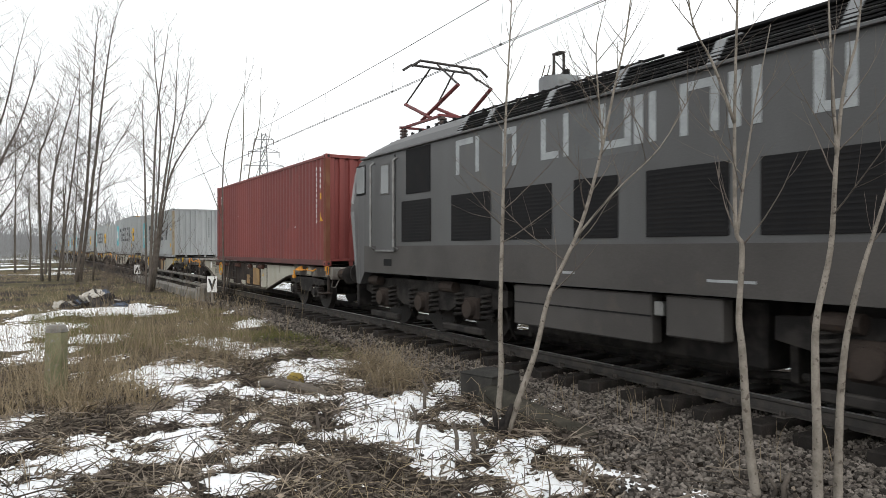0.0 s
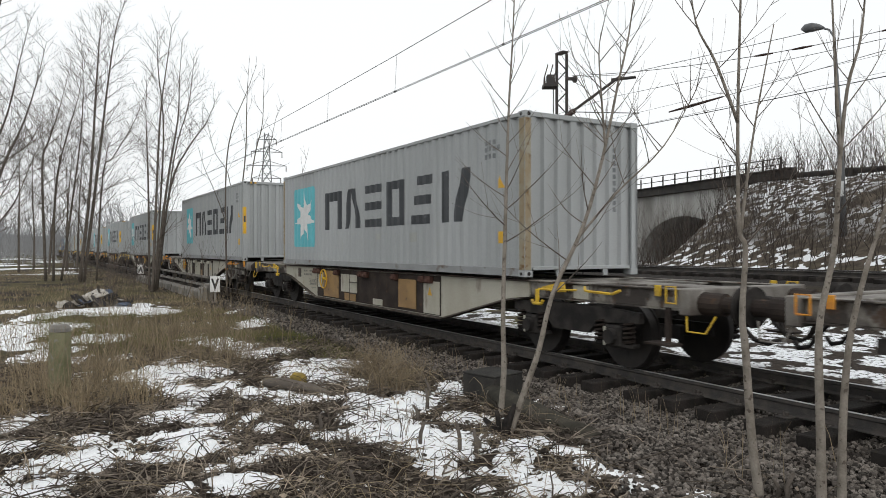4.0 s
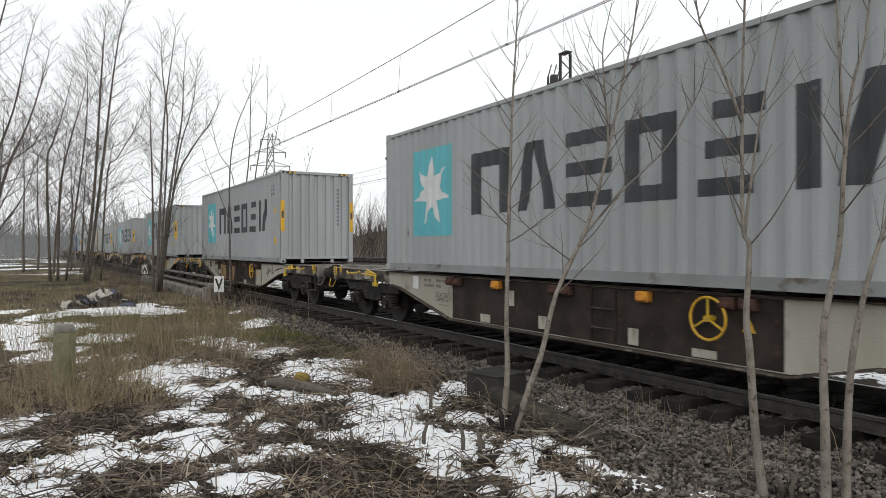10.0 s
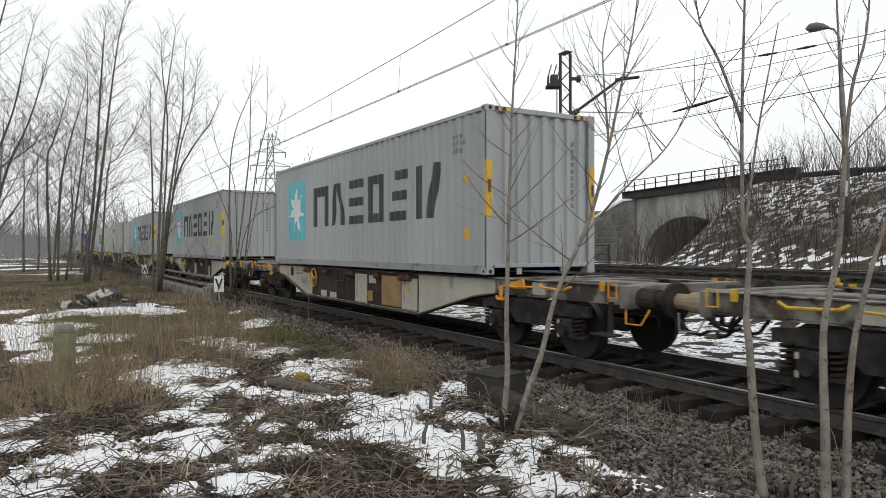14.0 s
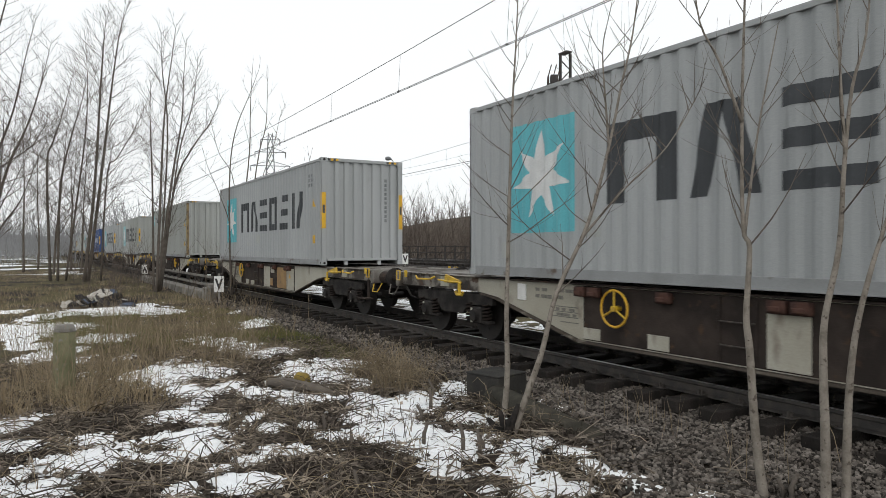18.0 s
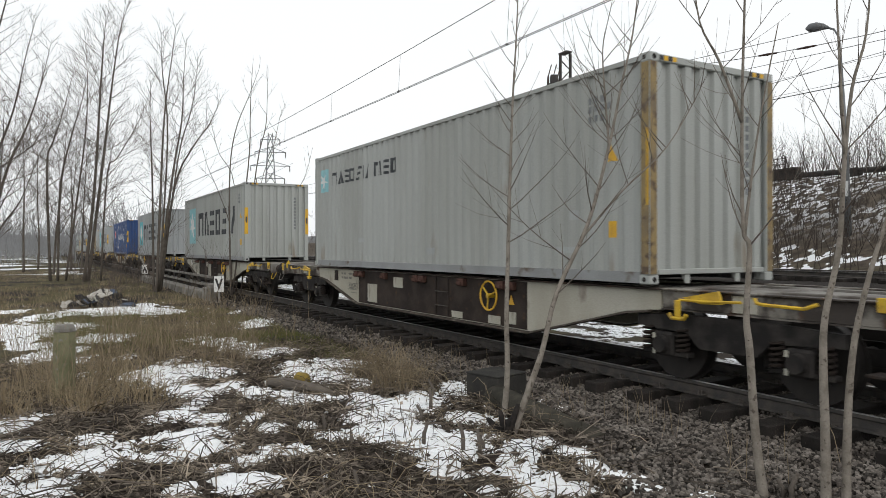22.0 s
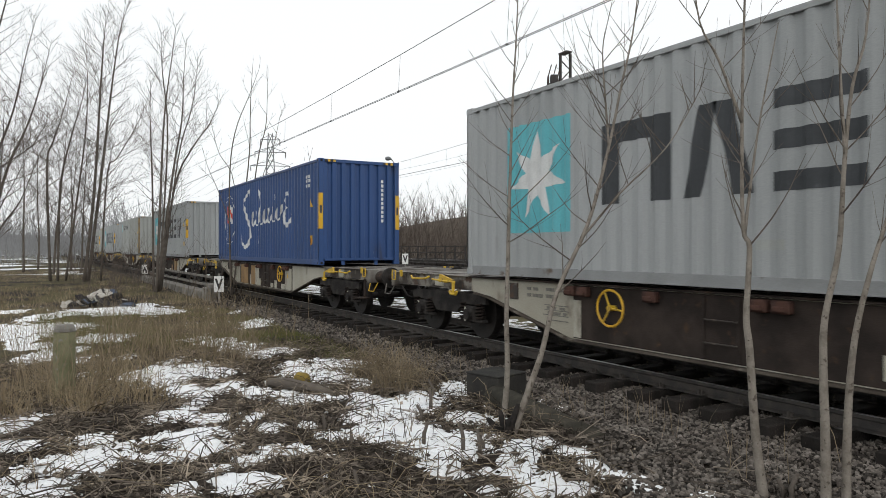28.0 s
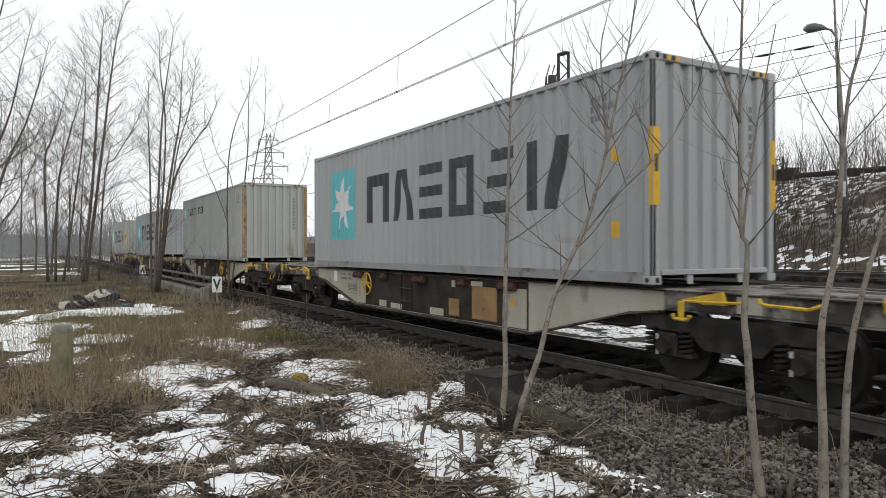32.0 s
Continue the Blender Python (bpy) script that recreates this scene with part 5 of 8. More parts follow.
    for z in (0.55, 0.82):
        part("rung", kept("side_rung", lambda s: s.tube([(-0.22, -1.1, 0), (-0.2, -1.13, 0), (0.2, -1.13, 0), (0.22, -1.1, 0)], 0.012, 6)), SILL_END, wagon, at=(rung_x, 0, z))
    for x in (-0.24, 0.24):
        part("rib", kept("side_rib", lambda s: s.box(-0.02, 0.02, -1.108, -1.09, 0.36, 1.09, 0.004)), GRIME, wagon, at=(rung_x + x, 0, 0))
    bw = part("brake_wheel", kept("brake_wheel", lambda s: s.ring((0, 0, 0), 0.245, 0.017, sides=28)), LEVER_ORANGE if lever is LEVER_ORANGE else YELLOW, wagon, "yellow three-spoked hand brake wheel", at=(wheel_x, -1.19, 0.84))
    for k in range(3):
        a = radians(90 + 120 * k + 25 * (j % 3))
        part("spoke", kept("spoke_%d_%d" % (k, j % 3), lambda s: s.tube([(0, 0, 0), (0.24 * math.cos(a), 0, 0.24 * math.sin(a))], 0.014, 6)), LEVER_YELLOW, bw)
    part("hub", kept("brake_hub", lambda s: s.tube([(0, -0.03, 0), (0, 0.1, 0)], 0.04, 10)), LEVER_YELLOW, bw)
    part("warning_mark", kept("warning_triangle", lambda s: s.prism([(-0.085, 0), (0.085, 0), (0, 0.16)], -1.104, -1.1)), YELLOW, wagon, at=(2.98, -0.006, 0.72))
    for end in (-1, 1):
        bogie = part("bogie", kept("bogie_bolster", lambda s: (s.box(-0.22, 0.22, -0.95, 0.95, 0.5, 0.8, 0.03), s.box(-1.4, 1.4, -0.35, -0.28, 0.42, 0.6), s.box(-1.4, 1.4, 0.28, 0.35, 0.42, 0.6), s.tube([(0, 0, 0.75), (0, 0, 0.95)], 0.25, 14))), BLACK_IRON, wagon, at=(end * 7.1, 0, 0))
        for side in (-1, 1):
            part("side_frame", kept("bogie_side_%d" % side, lambda s: bogie_frame(s, side)), SILL_END if j == 2 else BLACK_IRON, bogie)
            for ax in (-0.9, 0.9):
                part("axle_box", kept("axle_box_%d" % side, lambda s: axle_box(s, side)), BLACK_IRON, bogie, at=(ax, 0, 0.46))
                if side < 0:
                    for z in (0.36, 0.55):
                        part("box_mark", kept("box_mark", lambda s: s.box(-0.022, 0.022, -1.118, -1.112, -0.035, 0.035)), CREAM, bogie, at=(ax - 0.13, 0, z))
                for dx in (-0.27, 0.27):
                    part("spring", kept("bogie_spring_%d" % side, lambda s: coil(s, 0, side * 1.05, 0.36, 0.66, 0.07, 0.02)), SPRING_IRON, bogie, at=(ax + dx, 0, 0))
            part("brake_block", kept("brake_block_%d" % side, lambda s: (s.box(-0.08, 0.08, side * 0.7535 - 0.05, side * 0.7535 + 0.05, 0.3, 0.62, 0.02))), BLACK_IRON, bogie, at=(0.36, 0, 0))
        if j == 2:
            part("bow_frame", kept("bow_frame", lambda s: (s.tube(bent([(-0.78, -1.13, 0.84), (-0.5, -1.15, 0.62), (-0.15, -1.16, 0.5), (0.2, -1.16, 0.5), (0.55, -1.15, 0.62), (0.8, -1.13, 0.84)], 3), 0.034, 8), s.tube([(-0.78, -1.13, 0.84), (0.8, -1.13, 0.84)], 0.026, 8))), PALE_CONCRETE, bogie, "pale grey bowed bogie beam", smooth=True)
        for ax in (-0.9, 0.9):
            part("wheelset", kept("wheelset", wheelset_shape), WHEEL_IRON, bogie, at=(ax, 0, 0.46))
    return wagon


# containers
LENGTH, HALF, TALL = 12.192, 1.219, 2.93
PERIOD = 0.283


def folds(x0, x1, period=PERIOD, depth=0.042, cuts=(0.0, 0.26, 0.50, 0.76)):
    """The folded sheet: breakpoints along its run, with the depth of each."""
    out = []
    x = x0
    while x < x1 - period * 0.6:
        for f, d in zip(cuts, (0, 0, depth, depth)):
            out.append((x + f * period, d))
        x += period
    out.append((x1, 0.0))
    return out


SIDE_FOLDS = folds(-LENGTH / 2 + 0.14, LENGTH / 2 - 0.16)
END_FOLDS = folds(-HALF + 0.13, HALF - 0.13, 0.278, 0.06, (0.0, 0.43, 0.53, 0.90))


def clip(poly, a, b):
    for sign, lim in ((1, a), (-1, -b)):
        out = []
        for i, p in enumerate(poly):
            q = poly[(i + 1) % len(poly)]
            pin, qin = sign * p[0] >= lim - 1e-9, sign * q[0] >= lim - 1e-9
            if pin:
                out.append(p)
            if pin != qin:
                t = (sign * lim - p[0]) / (q[0] - p[0])
                out.append((sign * lim, p[1] + t * (q[1] - p[1])))
        poly = out
        if len(poly) < 3:
            return []
    return poly


def painted(s, polys, lift=0.004):
    """Convex patches of paint that follow the folds of the near side; x from the rear end, z from the floor."""
    for poly in polys:
        poly = [(x - LENGTH / 2, z) for x, z in poly]
        lo, hi = min(p[0] for p in poly), max(p[0] for p in poly)
        for (xa, da), (xb, db) in zip(SIDE_FOLDS, SIDE_FOLDS[1:]):
            if xb < lo or xa > hi or xb - xa < 1e-6:
                continue
            c = clip(poly, xa, xb)
            if c:
                s.add([(x, -HALF + 0.012 + da + (db - da) * (x - xa) / (xb - xa) - lift, z) for x, z in c], [tuple(range(len(c)))])


def folded_sheet(s, run, z0, z1, place):
    pts = [(x, d, z) for x, d in run for z in (z0, z1)]
    s.add([place(*p) for p in pts], [(2 * i, 2 * i + 2, 2 * i + 3, 2 * i + 1) for i in range(len(run) - 1)])


def rect(x0, x1, z0, z1):
    return [(x0, z0), (x1, z0), (x1, z1), (x0, z1)]


def star(cx, cz, r, points=7, inner=0.42):
    tip = [(cx + r * math.sin(2 * math.pi * k / points), cz + r * math.cos(2 * math.pi * k / points)) for k in range(points)]
    notch = [(cx + r * inner * math.sin(2 * math.pi * (k + 0.5) / points), cz + r * inner * math.cos(2 * math.pi * (k + 0.5) / points)) for k in range(points)]
    return [[(cx, cz), notch[k - 1], tip[k], notch[k]] for k in range(points)]


def block_mark(x0, x1, z0, z1, k):
    """One plain mark in place of a letter: bars, arches and wedges of its weight."""
    w, h = x1 - x0, z1 - z0
    a, b = 0.27 * w, 0.19 * h
    kind = k % 6
    if kind == 0:
        return [rect(x0, x0 + a, z0, z1), rect(x1 - a, x1, z0, z1), rect(x0 + a, x1 - a, z1 - 1.3 * b, z1)]
    if kind == 1:
        m = 0.26 * w
        return [[(x0, z0), (x0 + a, z0), (x0 + m + a, z1), (x0 + m, z1)], [(x1 - a, z0), (x1, z0), (x1 - m, z1), (x1 - m - a, z1)]]
    if kind == 2:
        return [rect(x0, x1, z0, z0 + b), rect(x0, x1, z0 + 0.405 * h, z0 + 0.405 * h + b), rect(x0, x1, z1 - b, z1)]
    if kind == 3:
        return [rect(x0, x0 + a, z0, z1), rect(x1 - a, x1, z0, z1), rect(x0 + a, x1 - a, z1 - b, z1), rect(x0 + a, x1 - a, z0, z0 + b)]
    if kind == 4:
        return [rect(x0, x1 - 0.2 * w, z0, z0 + b), rect(x0 + 0.1 * w, x1 - 0.1 * w, z0 + 0.405 * h, z0 + 0.405 * h + b), rect(x0 + 0.2 * w, x1, z1 - b, z1)]
    return [rect(x0, x0 + a, z0, z1), [(x0 + 0.42 * w, z0), (x0 + 0.75 * w, z0), (x1, z1), (x1 - 0.33 * w, z1)]]


def shell(box, paint, sill_paint, post_paint, old):
    """The steel box itself, alike on all containers."""
    part("side_panel", kept("side_panel_near", lambda s: folded_sheet(s, SIDE_FOLDS, 0.15, TALL - 0.09, lambda x, d, z: (x, -HALF + 0.012 + d, z))), paint, box)
    part("side_panel", kept("side_panel_far", lambda s: folded_sheet(s, SIDE_FOLDS, 0.15, TALL - 0.09, lambda x, d, z: (x, HALF - 0.012 - d, z))), paint, box)
    part("end_panel", kept("end_panel", lambda s: folded_sheet(s, END_FOLDS, 0.16, TALL - 0.09, lambda y, d, z: (LENGTH / 2 - 0.03 - d, y, z))), paint, box)
    part("roof", kept("container_roof", lambda s: s.box(-LENGTH / 2 + 0.05, LENGTH / 2 - 0.05, -HALF + 0.03, HALF - 0.03, TALL - 0.06, TALL - 0.025)), paint, box)
    part("floor", kept("container_floor", lambda s: s.box(-LENGTH / 2 + 0.1, LENGTH / 2 - 0.1, -HALF + 0.08, HALF - 0.08, 0.13, 0.17)), BLACK_IRON, box)
    for k in range(19):
        part("cross_member", kept("cross_member", lambda s: s.box(0, 0.1, -HALF + 0.06, HALF - 0.06, 0.03, 0.129)), BLACK_IRON, box, at=(-LENGTH / 2 + 0.4 + k * 0.6, 0, 0))
    for side in (-1, 1):
        part("top_rail", kept("top_rail_%d" % side, lambda s: s.box(-LENGTH / 2 + 0.16, LENGTH / 2 - 0.16, side * (HALF - 0.035) - 0.03, side * (HALF - 0.035) + 0.03, TALL - 0.09, TALL - 0.02, 0.006)), paint, box)
        part("bottom_rail", kept("bottom_rail_%d" % side, lambda s: (s.box(-LENGTH / 2 + 0.17, LENGTH / 2 - 0.17, side * (HALF - 0.03) - 0.02, side * (HALF - 0.03) + 0.02, 0.02, 0.155, 0.005), s.box(-LENGTH / 2 + 0.17, LENGTH / 2 - 0.17, side * (HALF - 0.04) - 0.05, side * (HALF - 0.04) + 0.045, 0.012, 0.03))), sill_paint, box)
        for end in (-1, 1):
            x = end * LENGTH / 2
            part("corner_post", kept("corner_post_%d_%d" % (side, end), lambda s: (s.box(min(x, x - end * 0.15), max(x, x - end * 0.15), min(side * HALF, side * (HALF - 0.06)), max(side * HALF, side * (HALF - 0.06)), 0.11, TALL - 0.11, 0.008),
                                                                              s.box(min(x, x - end * 0.05), max(x, x - end * 0.05), min(side * HALF, side * (HALF - 0.14)), max(side * HALF, side * (HALF - 0.14)), 0.11, TALL - 0.11, 0.008))), post_paint, box)
            for z in (0.0, TALL - 0.118):
                cast = part("corner_casting", kept("corner_casting_%d_%d" % (side, end), lambda s: s.box(min(x + end * 0.004, x - end * 0.178), max(x + end * 0.004, x - end * 0.178), min(side * (HALF + 0.004), side * (HALF - 0.162)), max(side * (HALF + 0.004), side * (HALF - 0.162)), 0, 0.118, 0.012)), RUST if old else post_paint, box, at=(0, 0, z))
                if side < 0 and end > 0:
                    # Dark discs on the solid casting stand in for its shaded holes.
                    part("casting_hole", kept("casting_hole", lambda s: (s.tube([(x - 0.09, -HALF - 0.0055, 0.06), (x - 0.09, -HALF - 0.003, 0.06)], 0.032, 10), s.tube([(x + 0.003, -HALF + 0.08, 0.06), (x + 0.0055, -HALF + 0.08, 0.06)], 0.036, 10))), BLACK_IRON, cast)
    for end in (-1, 1):
        x = end * (LENGTH / 2 - 0.05)
        part("end_rail", kept("end_rail_top_%d" % end, lambda s: s.box(x - 0.04, x + 0.04, -HALF + 0.17, HALF - 0.17, TALL - 0.10, TALL - 0.01, 0.008)), paint, box)
        part("end_rail", kept("end_rail_low_%d" % end, lambda s: s.box(x - 0.04, x + 0.04, -HALF + 0.17, HALF - 0.17, 0.12, 0.19, 0.008)), paint, box)
        for y in (-0.5, 0.5):
            part("lug", kept("end_lug_%d" % end, lambda s: s.prism([(x + end * 0.02, 0.0), (x + end * 0.02, 0.12), (x - end * 0.05, 0.12)], -0.05, 0.05)), paint, box, at=(0, y, 0))
    for y0, y1 in ((-HALF + 0.15, -0.01), (0.01, HALF - 0.15)):
        dr = part("door", kept("container_door_%.1f" % y0, lambda s: s.box(-LENGTH / 2 + 0.02, -LENGTH / 2 + 0.07, y0, y1, 0.17, TALL - 0.1, 0.01)), paint, box)
        for y in (y0 + 0.3, y1 - 0.3):
            part("lock_rod", kept("lock_rod", lambda s: s.tube([(-LENGTH / 2 - 0.0, 0, 0.12), (-LENGTH / 2 - 0.0, 0, TALL - 0.1)], 0.017, 6)), STEEL, dr, at=(0, y, 0))


def marks(box, ink, tape=True, tall_tape=True):
    """Numbers as plain bars, warning marks and the tape at the front corners."""
    for row, (n, z) in enumerate(((4, 2.5), (6, 2.38), (4, 2.24))):
        for k in range(n):
            part("number_bar", kept("number_bar_%d_%d" % (row, k), lambda s: painted(s, [rect(11.02 + k * 0.085, 11.075 + k * 0.085, z - 0.045, z + 0.045)])), ink, box)
    for k in range(10):
        part("number_bar", kept("end_number_bar_%d" % k, lambda s: s.box(LENGTH / 2 - 0.027, LENGTH / 2 - 0.024, 0.66, 0.73, 1.2 + k * 0.125, 1.285 + k * 0.125)), ink, box)
    part("warning_triangle", kept("side_triangle", lambda s: painted(s, [[(11.40, 1.62), (11.60, 1.62), (11.50, 1.85)]])), YELLOW, box)
    part("warning_label", kept("side_label", lambda s: painted(s, [rect(11.45, 11.58, 0.6, 0.82)])), YELLOW, box)
    if tape:
        for side in (-1, 1):
            x = LENGTH / 2
            tp = part("yellow_tape", kept("yellow_tape_%d" % side, lambda s: (s.box(x + 0.002, x + 0.0045, min(side * (HALF - 0.008), side * (HALF - 0.12)), max(side * (HALF - 0.008), side * (HALF - 0.12)), 1.0, 1.98),
                      s.box(x - 0.06, x - 0.01, min(side * (HALF + 0.002), side * (HALF + 0.0045)), max(side * (HALF + 0.002), side * (HALF + 0.0045)), 1.0, 1.98))), YELLOW, box)
            part("tape_print", kept("tape_print_%d" % side, lambda s: s.box(x + 0.006, x + 0.008, min(side * (HALF - 0.03), side * (HALF - 0.09)), max(side * (HALF - 0.03), side * (HALF - 0.09)), 1.42, 1.64)), LETTER, tp)
        for y in (-HALF + 0.19, HALF - 0.5):
            for k in range(4):
                part("hazard_stripe", kept("hazard_stripe_%d" % (k % 2), lambda s: s.prism([(0, 0), (0.0015, 0), (0.0015, 0.06), (0, 0.06)], 0, 0.07)), YELLOW if k % 2 else SIGN_BLACK, box, at=(LENGTH / 2 - 0.0085, y + k * 0.078, TALL - 0.085))


def build_container(style, label, old=False, rusty=False):
    """rusty: the container of the lower standard height, with a larger, round-cornered emblem."""
    paint = {"red": RED_PAINT, "blue": BLUE_PAINT}.get(style, GREY_OLD if old else GREY_PAINT)
    sill_paint = {"red": RED_SILL, "blue": BLUE_PAINT}.get(style, RAIL_GREY)
    box = thing("shipping_container", label, "shipping container", pose(0, TRACK_Y, RAIL_TOP + 1.19), group="containers on the train")
    post = paint
    shell(box, paint, sill_paint, post, False)
    if style in ("star", "line"):
        if style == "star":
            x0, x1, z0, z1, tip, cx, cz = 1.18, 2.78, 0.70, 2.41, 0.70, 1.98, 1.57
            spans = ((3.40, 4.60), (4.80, 5.75), (5.98, 6.97), (7.18, 8.07), (8.37, 9.25), (9.58, 10.59))
            low, high = 1.05, 2.12
        else:
            x0, x1, z0, z1, tip, cx, cz = 0.33, 0.91, 1.96, 2.56, 0.24, 0.62, 2.26
            spans = ((1.17, 1.58), (1.64, 1.98), (2.03, 2.34), (2.40, 2.72), (2.79, 3.1), (3.18, 3.58), (3.87, 4.08), (4.14, 4.22), (4.31, 4.66), (4.73, 5.0))
            low, high = 2.10, 2.42
        if rusty:
            x0, x1, z0, z1, tip, cx, cz = 0.95, 2.75, 0.56, 2.42, 0.82, 1.85, 1.49
        c = 0.14 if rusty else 0.0
        square = [(x0 + c, z0), (x1 - c, z0), (x1 - 0.3 * c, z0 + 0.3 * c), (x1, z0 + c), (x1, z1 - c), (x1 - 0.3 * c, z1 - 0.3 * c), (x1 - c, z1), (x0 + c, z1), (x0 + 0.3 * c, z1 - 0.3 * c), (x0, z1 - c), (x0, z0 + c), (x0 + 0.3 * c, z0 + 0.3 * c)] if rusty else rect(x0, x1, z0, z1)
        logo = part("emblem", kept("emblem_%s_%d" % (style, rusty), lambda s: painted(s, [square])), TURQ if style == "star" and not old else TURQ_FADED, box, "turquoise square with a white star")
        part("star", kept("star_%s_%d" % (style, rusty), lambda s: painted(s, star(cx, cz, tip), 0.008)), WHITE_PAINT, logo)
        for k, (a, b) in enumerate(spans):
            part("lettering_block", kept("mark_%s_%d" % (style, k), lambda s: painted(s, block_mark(a, b, low, high, k))), LETTER, box)
        marks(box, NUMBER, not rusty)
        patching = random.Random(40 + len(containers))
        for k in range(4):
            px, pz, pw, ph = patching.uniform(0.6, 11.0), patching.uniform(0.25, 0.95), patching.uniform(0.12, 0.5), patching.uniform(0.05, 0.3)
            patch_mesh = Shape()
            painted(patch_mesh, [rect(px, px + pw, pz, min(1.0, pz + ph))], 0.003)
            part("repaint_patch", patch_mesh, GREY_PAINT if old else GREY_OLD, box, "small touched-up patch of another grey")
        if rusty:
            part("rust_patch", kept("rusty_rear_post", lambda s: s.box(-LENGTH / 2 + 0.01, -LENGTH / 2 + 0.14, -HALF - 0.0035, -HALF - 0.001, 0.13, TALL - 0.13)), PALE_RUST, box, "pale rust on the rear post")
            part("rust_patch", kept("rusty_post", lambda s: (s.box(LENGTH / 2 - 0.14, LENGTH / 2 - 0.01, -HALF - 0.0035, -HALF - 0.001, 0.13, TALL - 0.13), s.box(LENGTH / 2 + 0.001, LENGTH / 2 + 0.0035, -HALF + 0.005, -HALF + 0.12, 0.13, TALL - 0.13))), PALE_RUST, box, "pale rust on the corner post")
        if style == "line":
            for side in (-1, 1):
                part("painted_post", kept("painted_post_%d" % side, lambda s: (s.box(LENGTH / 2 - 0.14, LENGTH / 2 - 0.01, min(side * (HALF + 0.0045), side * (HALF + 0.002)), max(side * (HALF + 0.0045), side * (HALF + 0.002)), 0.13, TALL - 0.12), s.box(LENGTH / 2 + 0.006, LENGTH / 2 + 0.0085, min(side * (HALF - 0.005), side * (HALF - 0.12)), max(side * (HALF - 0.005), side * (HALF - 0.12)), 0.13, TALL - 0.12))), OCHRE_POST, box, "rusty ochre corner post")
    elif style == "blue":
        ring_pts = [(1.86 + 0.78 * math.cos(k * math.pi / 48), 1.58 + 0.97 * math.sin(k * math.pi / 48)) for k in range(97)]
        ring = part("emblem", kept("ring_mark", lambda s: painted(s, stroke(ring_pts, [0.03] * 97))), SCRIPT_WHITE, box, "thin white ring round a red and white pennant")
        for x in (1.40, 1.455, 1.51):
            part("flagstaff", kept("flagstaff_%.2f" % x, lambda s: painted(s, [rect(x, x + 0.035, 0.85, 2.12 + (1.51 - x) * 0.4)])), SCRIPT_WHITE, ring)
        xs = (1.56, 1.72, 1.95, 2.2, 2.385)
        rows = ((2.15, 2.15, 2.19, 2.10, 2.03), (1.93, 1.98, 2.0, 1.86, 1.78), (1.74, 1.78, 1.83, 1.68, 1.58), (1.47, 1.47, 1.52, 1.42, 1.45))

        def cloth(i, j0, j1):
            return [[(xs[k], rows[i + 1][k]), (xs[k + 1], rows[i + 1][k + 1]), (xs[k + 1], rows[i][k + 1]), (xs[k], rows[i][k])] for k in range(j0, j1)]
        part("pennant", kept("pennant_top", lambda s: painted(s, cloth(0, 1, 3) + [[(2.2, 1.86), (2.25, 1.83), (2.385, 2.03), (2.2, 2.10)]])), SCRIPT_WHITE, ring)
        part("pennant", kept("pennant_low", lambda s: painted(s, cloth(2, 1, 3) + [[(2.2, 1.42), (2.33, 1.45), (2.25, 1.6), (2.2, 1.68)]])), SCRIPT_WHITE, ring)
        part("pennant_cross", kept("pennant_cross", lambda s: painted(s, cloth(1, 0, 3) + [[(1.56, 1.47), (1.72, 1.47), (1.72, 1.78), (1.56, 1.74)], [(1.56, 1.93), (1.72, 1.98), (1.72, 2.15), (1.56, 2.15)]] + [[(2.2, 1.68), (2.25, 1.6), (2.25, 1.83), (2.2, 1.86)]], 0.007)), RED_MARK, ring)
        sweep = [(4.95 + 0.25 * math.sin(t * 3.1) - 0.55 * t, 2.35 + 0.25 * math.sin(t * 3.4)) for t in (0.0, 0.35, 0.7)]
        sweep += [(4.05, 2.2), (4.15, 1.95), (4.5, 1.6), (4.95, 1.25), (5.0, 0.9), (4.7, 0.6), (4.25, 0.5), (3.85, 0.65), (3.8, 1.0)]
        part("script_stroke", kept("script_sweep", lambda s: painted(s, stroke(sweep, [0.06, 0.1, 0.12, 0.14, 0.17, 0.2, 0.2, 0.2, 0.18, 0.15, 0.12, 0.06]))), SCRIPT_WHITE, box, "flowing white brush stroke")
        wave = []
        for k in range(141):
            t = k / 140
            swing = 2 * math.pi * 7.5 * t
            wave.append((5.15 + 3.65 * t + 0.14 * math.sin(swing + 0.9), 1.5 + 0.26 * math.sin(swing) * (1 - 0.1 * t) + 0.1 * t))
        part("script_stroke", kept("script_wave", lambda s: painted(s, stroke(wave, [0.10 + 0.05 * math.cos(k * 0.67) for k in range(141)]))), SCRIPT_WHITE, box, "flowing white brush stroke")
        curl = [(9.5, 2.06), (9.35, 2.16), (9.15, 2.13), (9.06, 1.95), (9.15, 1.78), (9.3, 1.72), (9.1, 1.66), (8.98, 1.48), (9.05, 1.27), (9.3, 1.18), (9.6, 1.3), (9.78, 1.52)]
        part("script_stroke", kept("script_curl", lambda s: painted(s, stroke(curl, [0.1, 0.13, 0.12, 0.1, 0.1, 0.08, 0.1, 0.13, 0.15, 0.16, 0.13, 0.06]))), SCRIPT_WHITE, box, "curling white brush stroke")
        dot = [(8.05 + 0.08 * math.sin(k * 1.05), 2.12 + 0.12 * math.cos(k * 1.05)) for k in range(6)]
        part("script_dot", kept("script_dot", lambda s: painted(s, [dot[::-1]])), SCRIPT_WHITE, box)
        loop = [(6.12 + 0.16 * math.sin(k * 0.42) * (1 if k < 8 else 0.8), 2.5 - 0.125 * k) for k in range(16)]
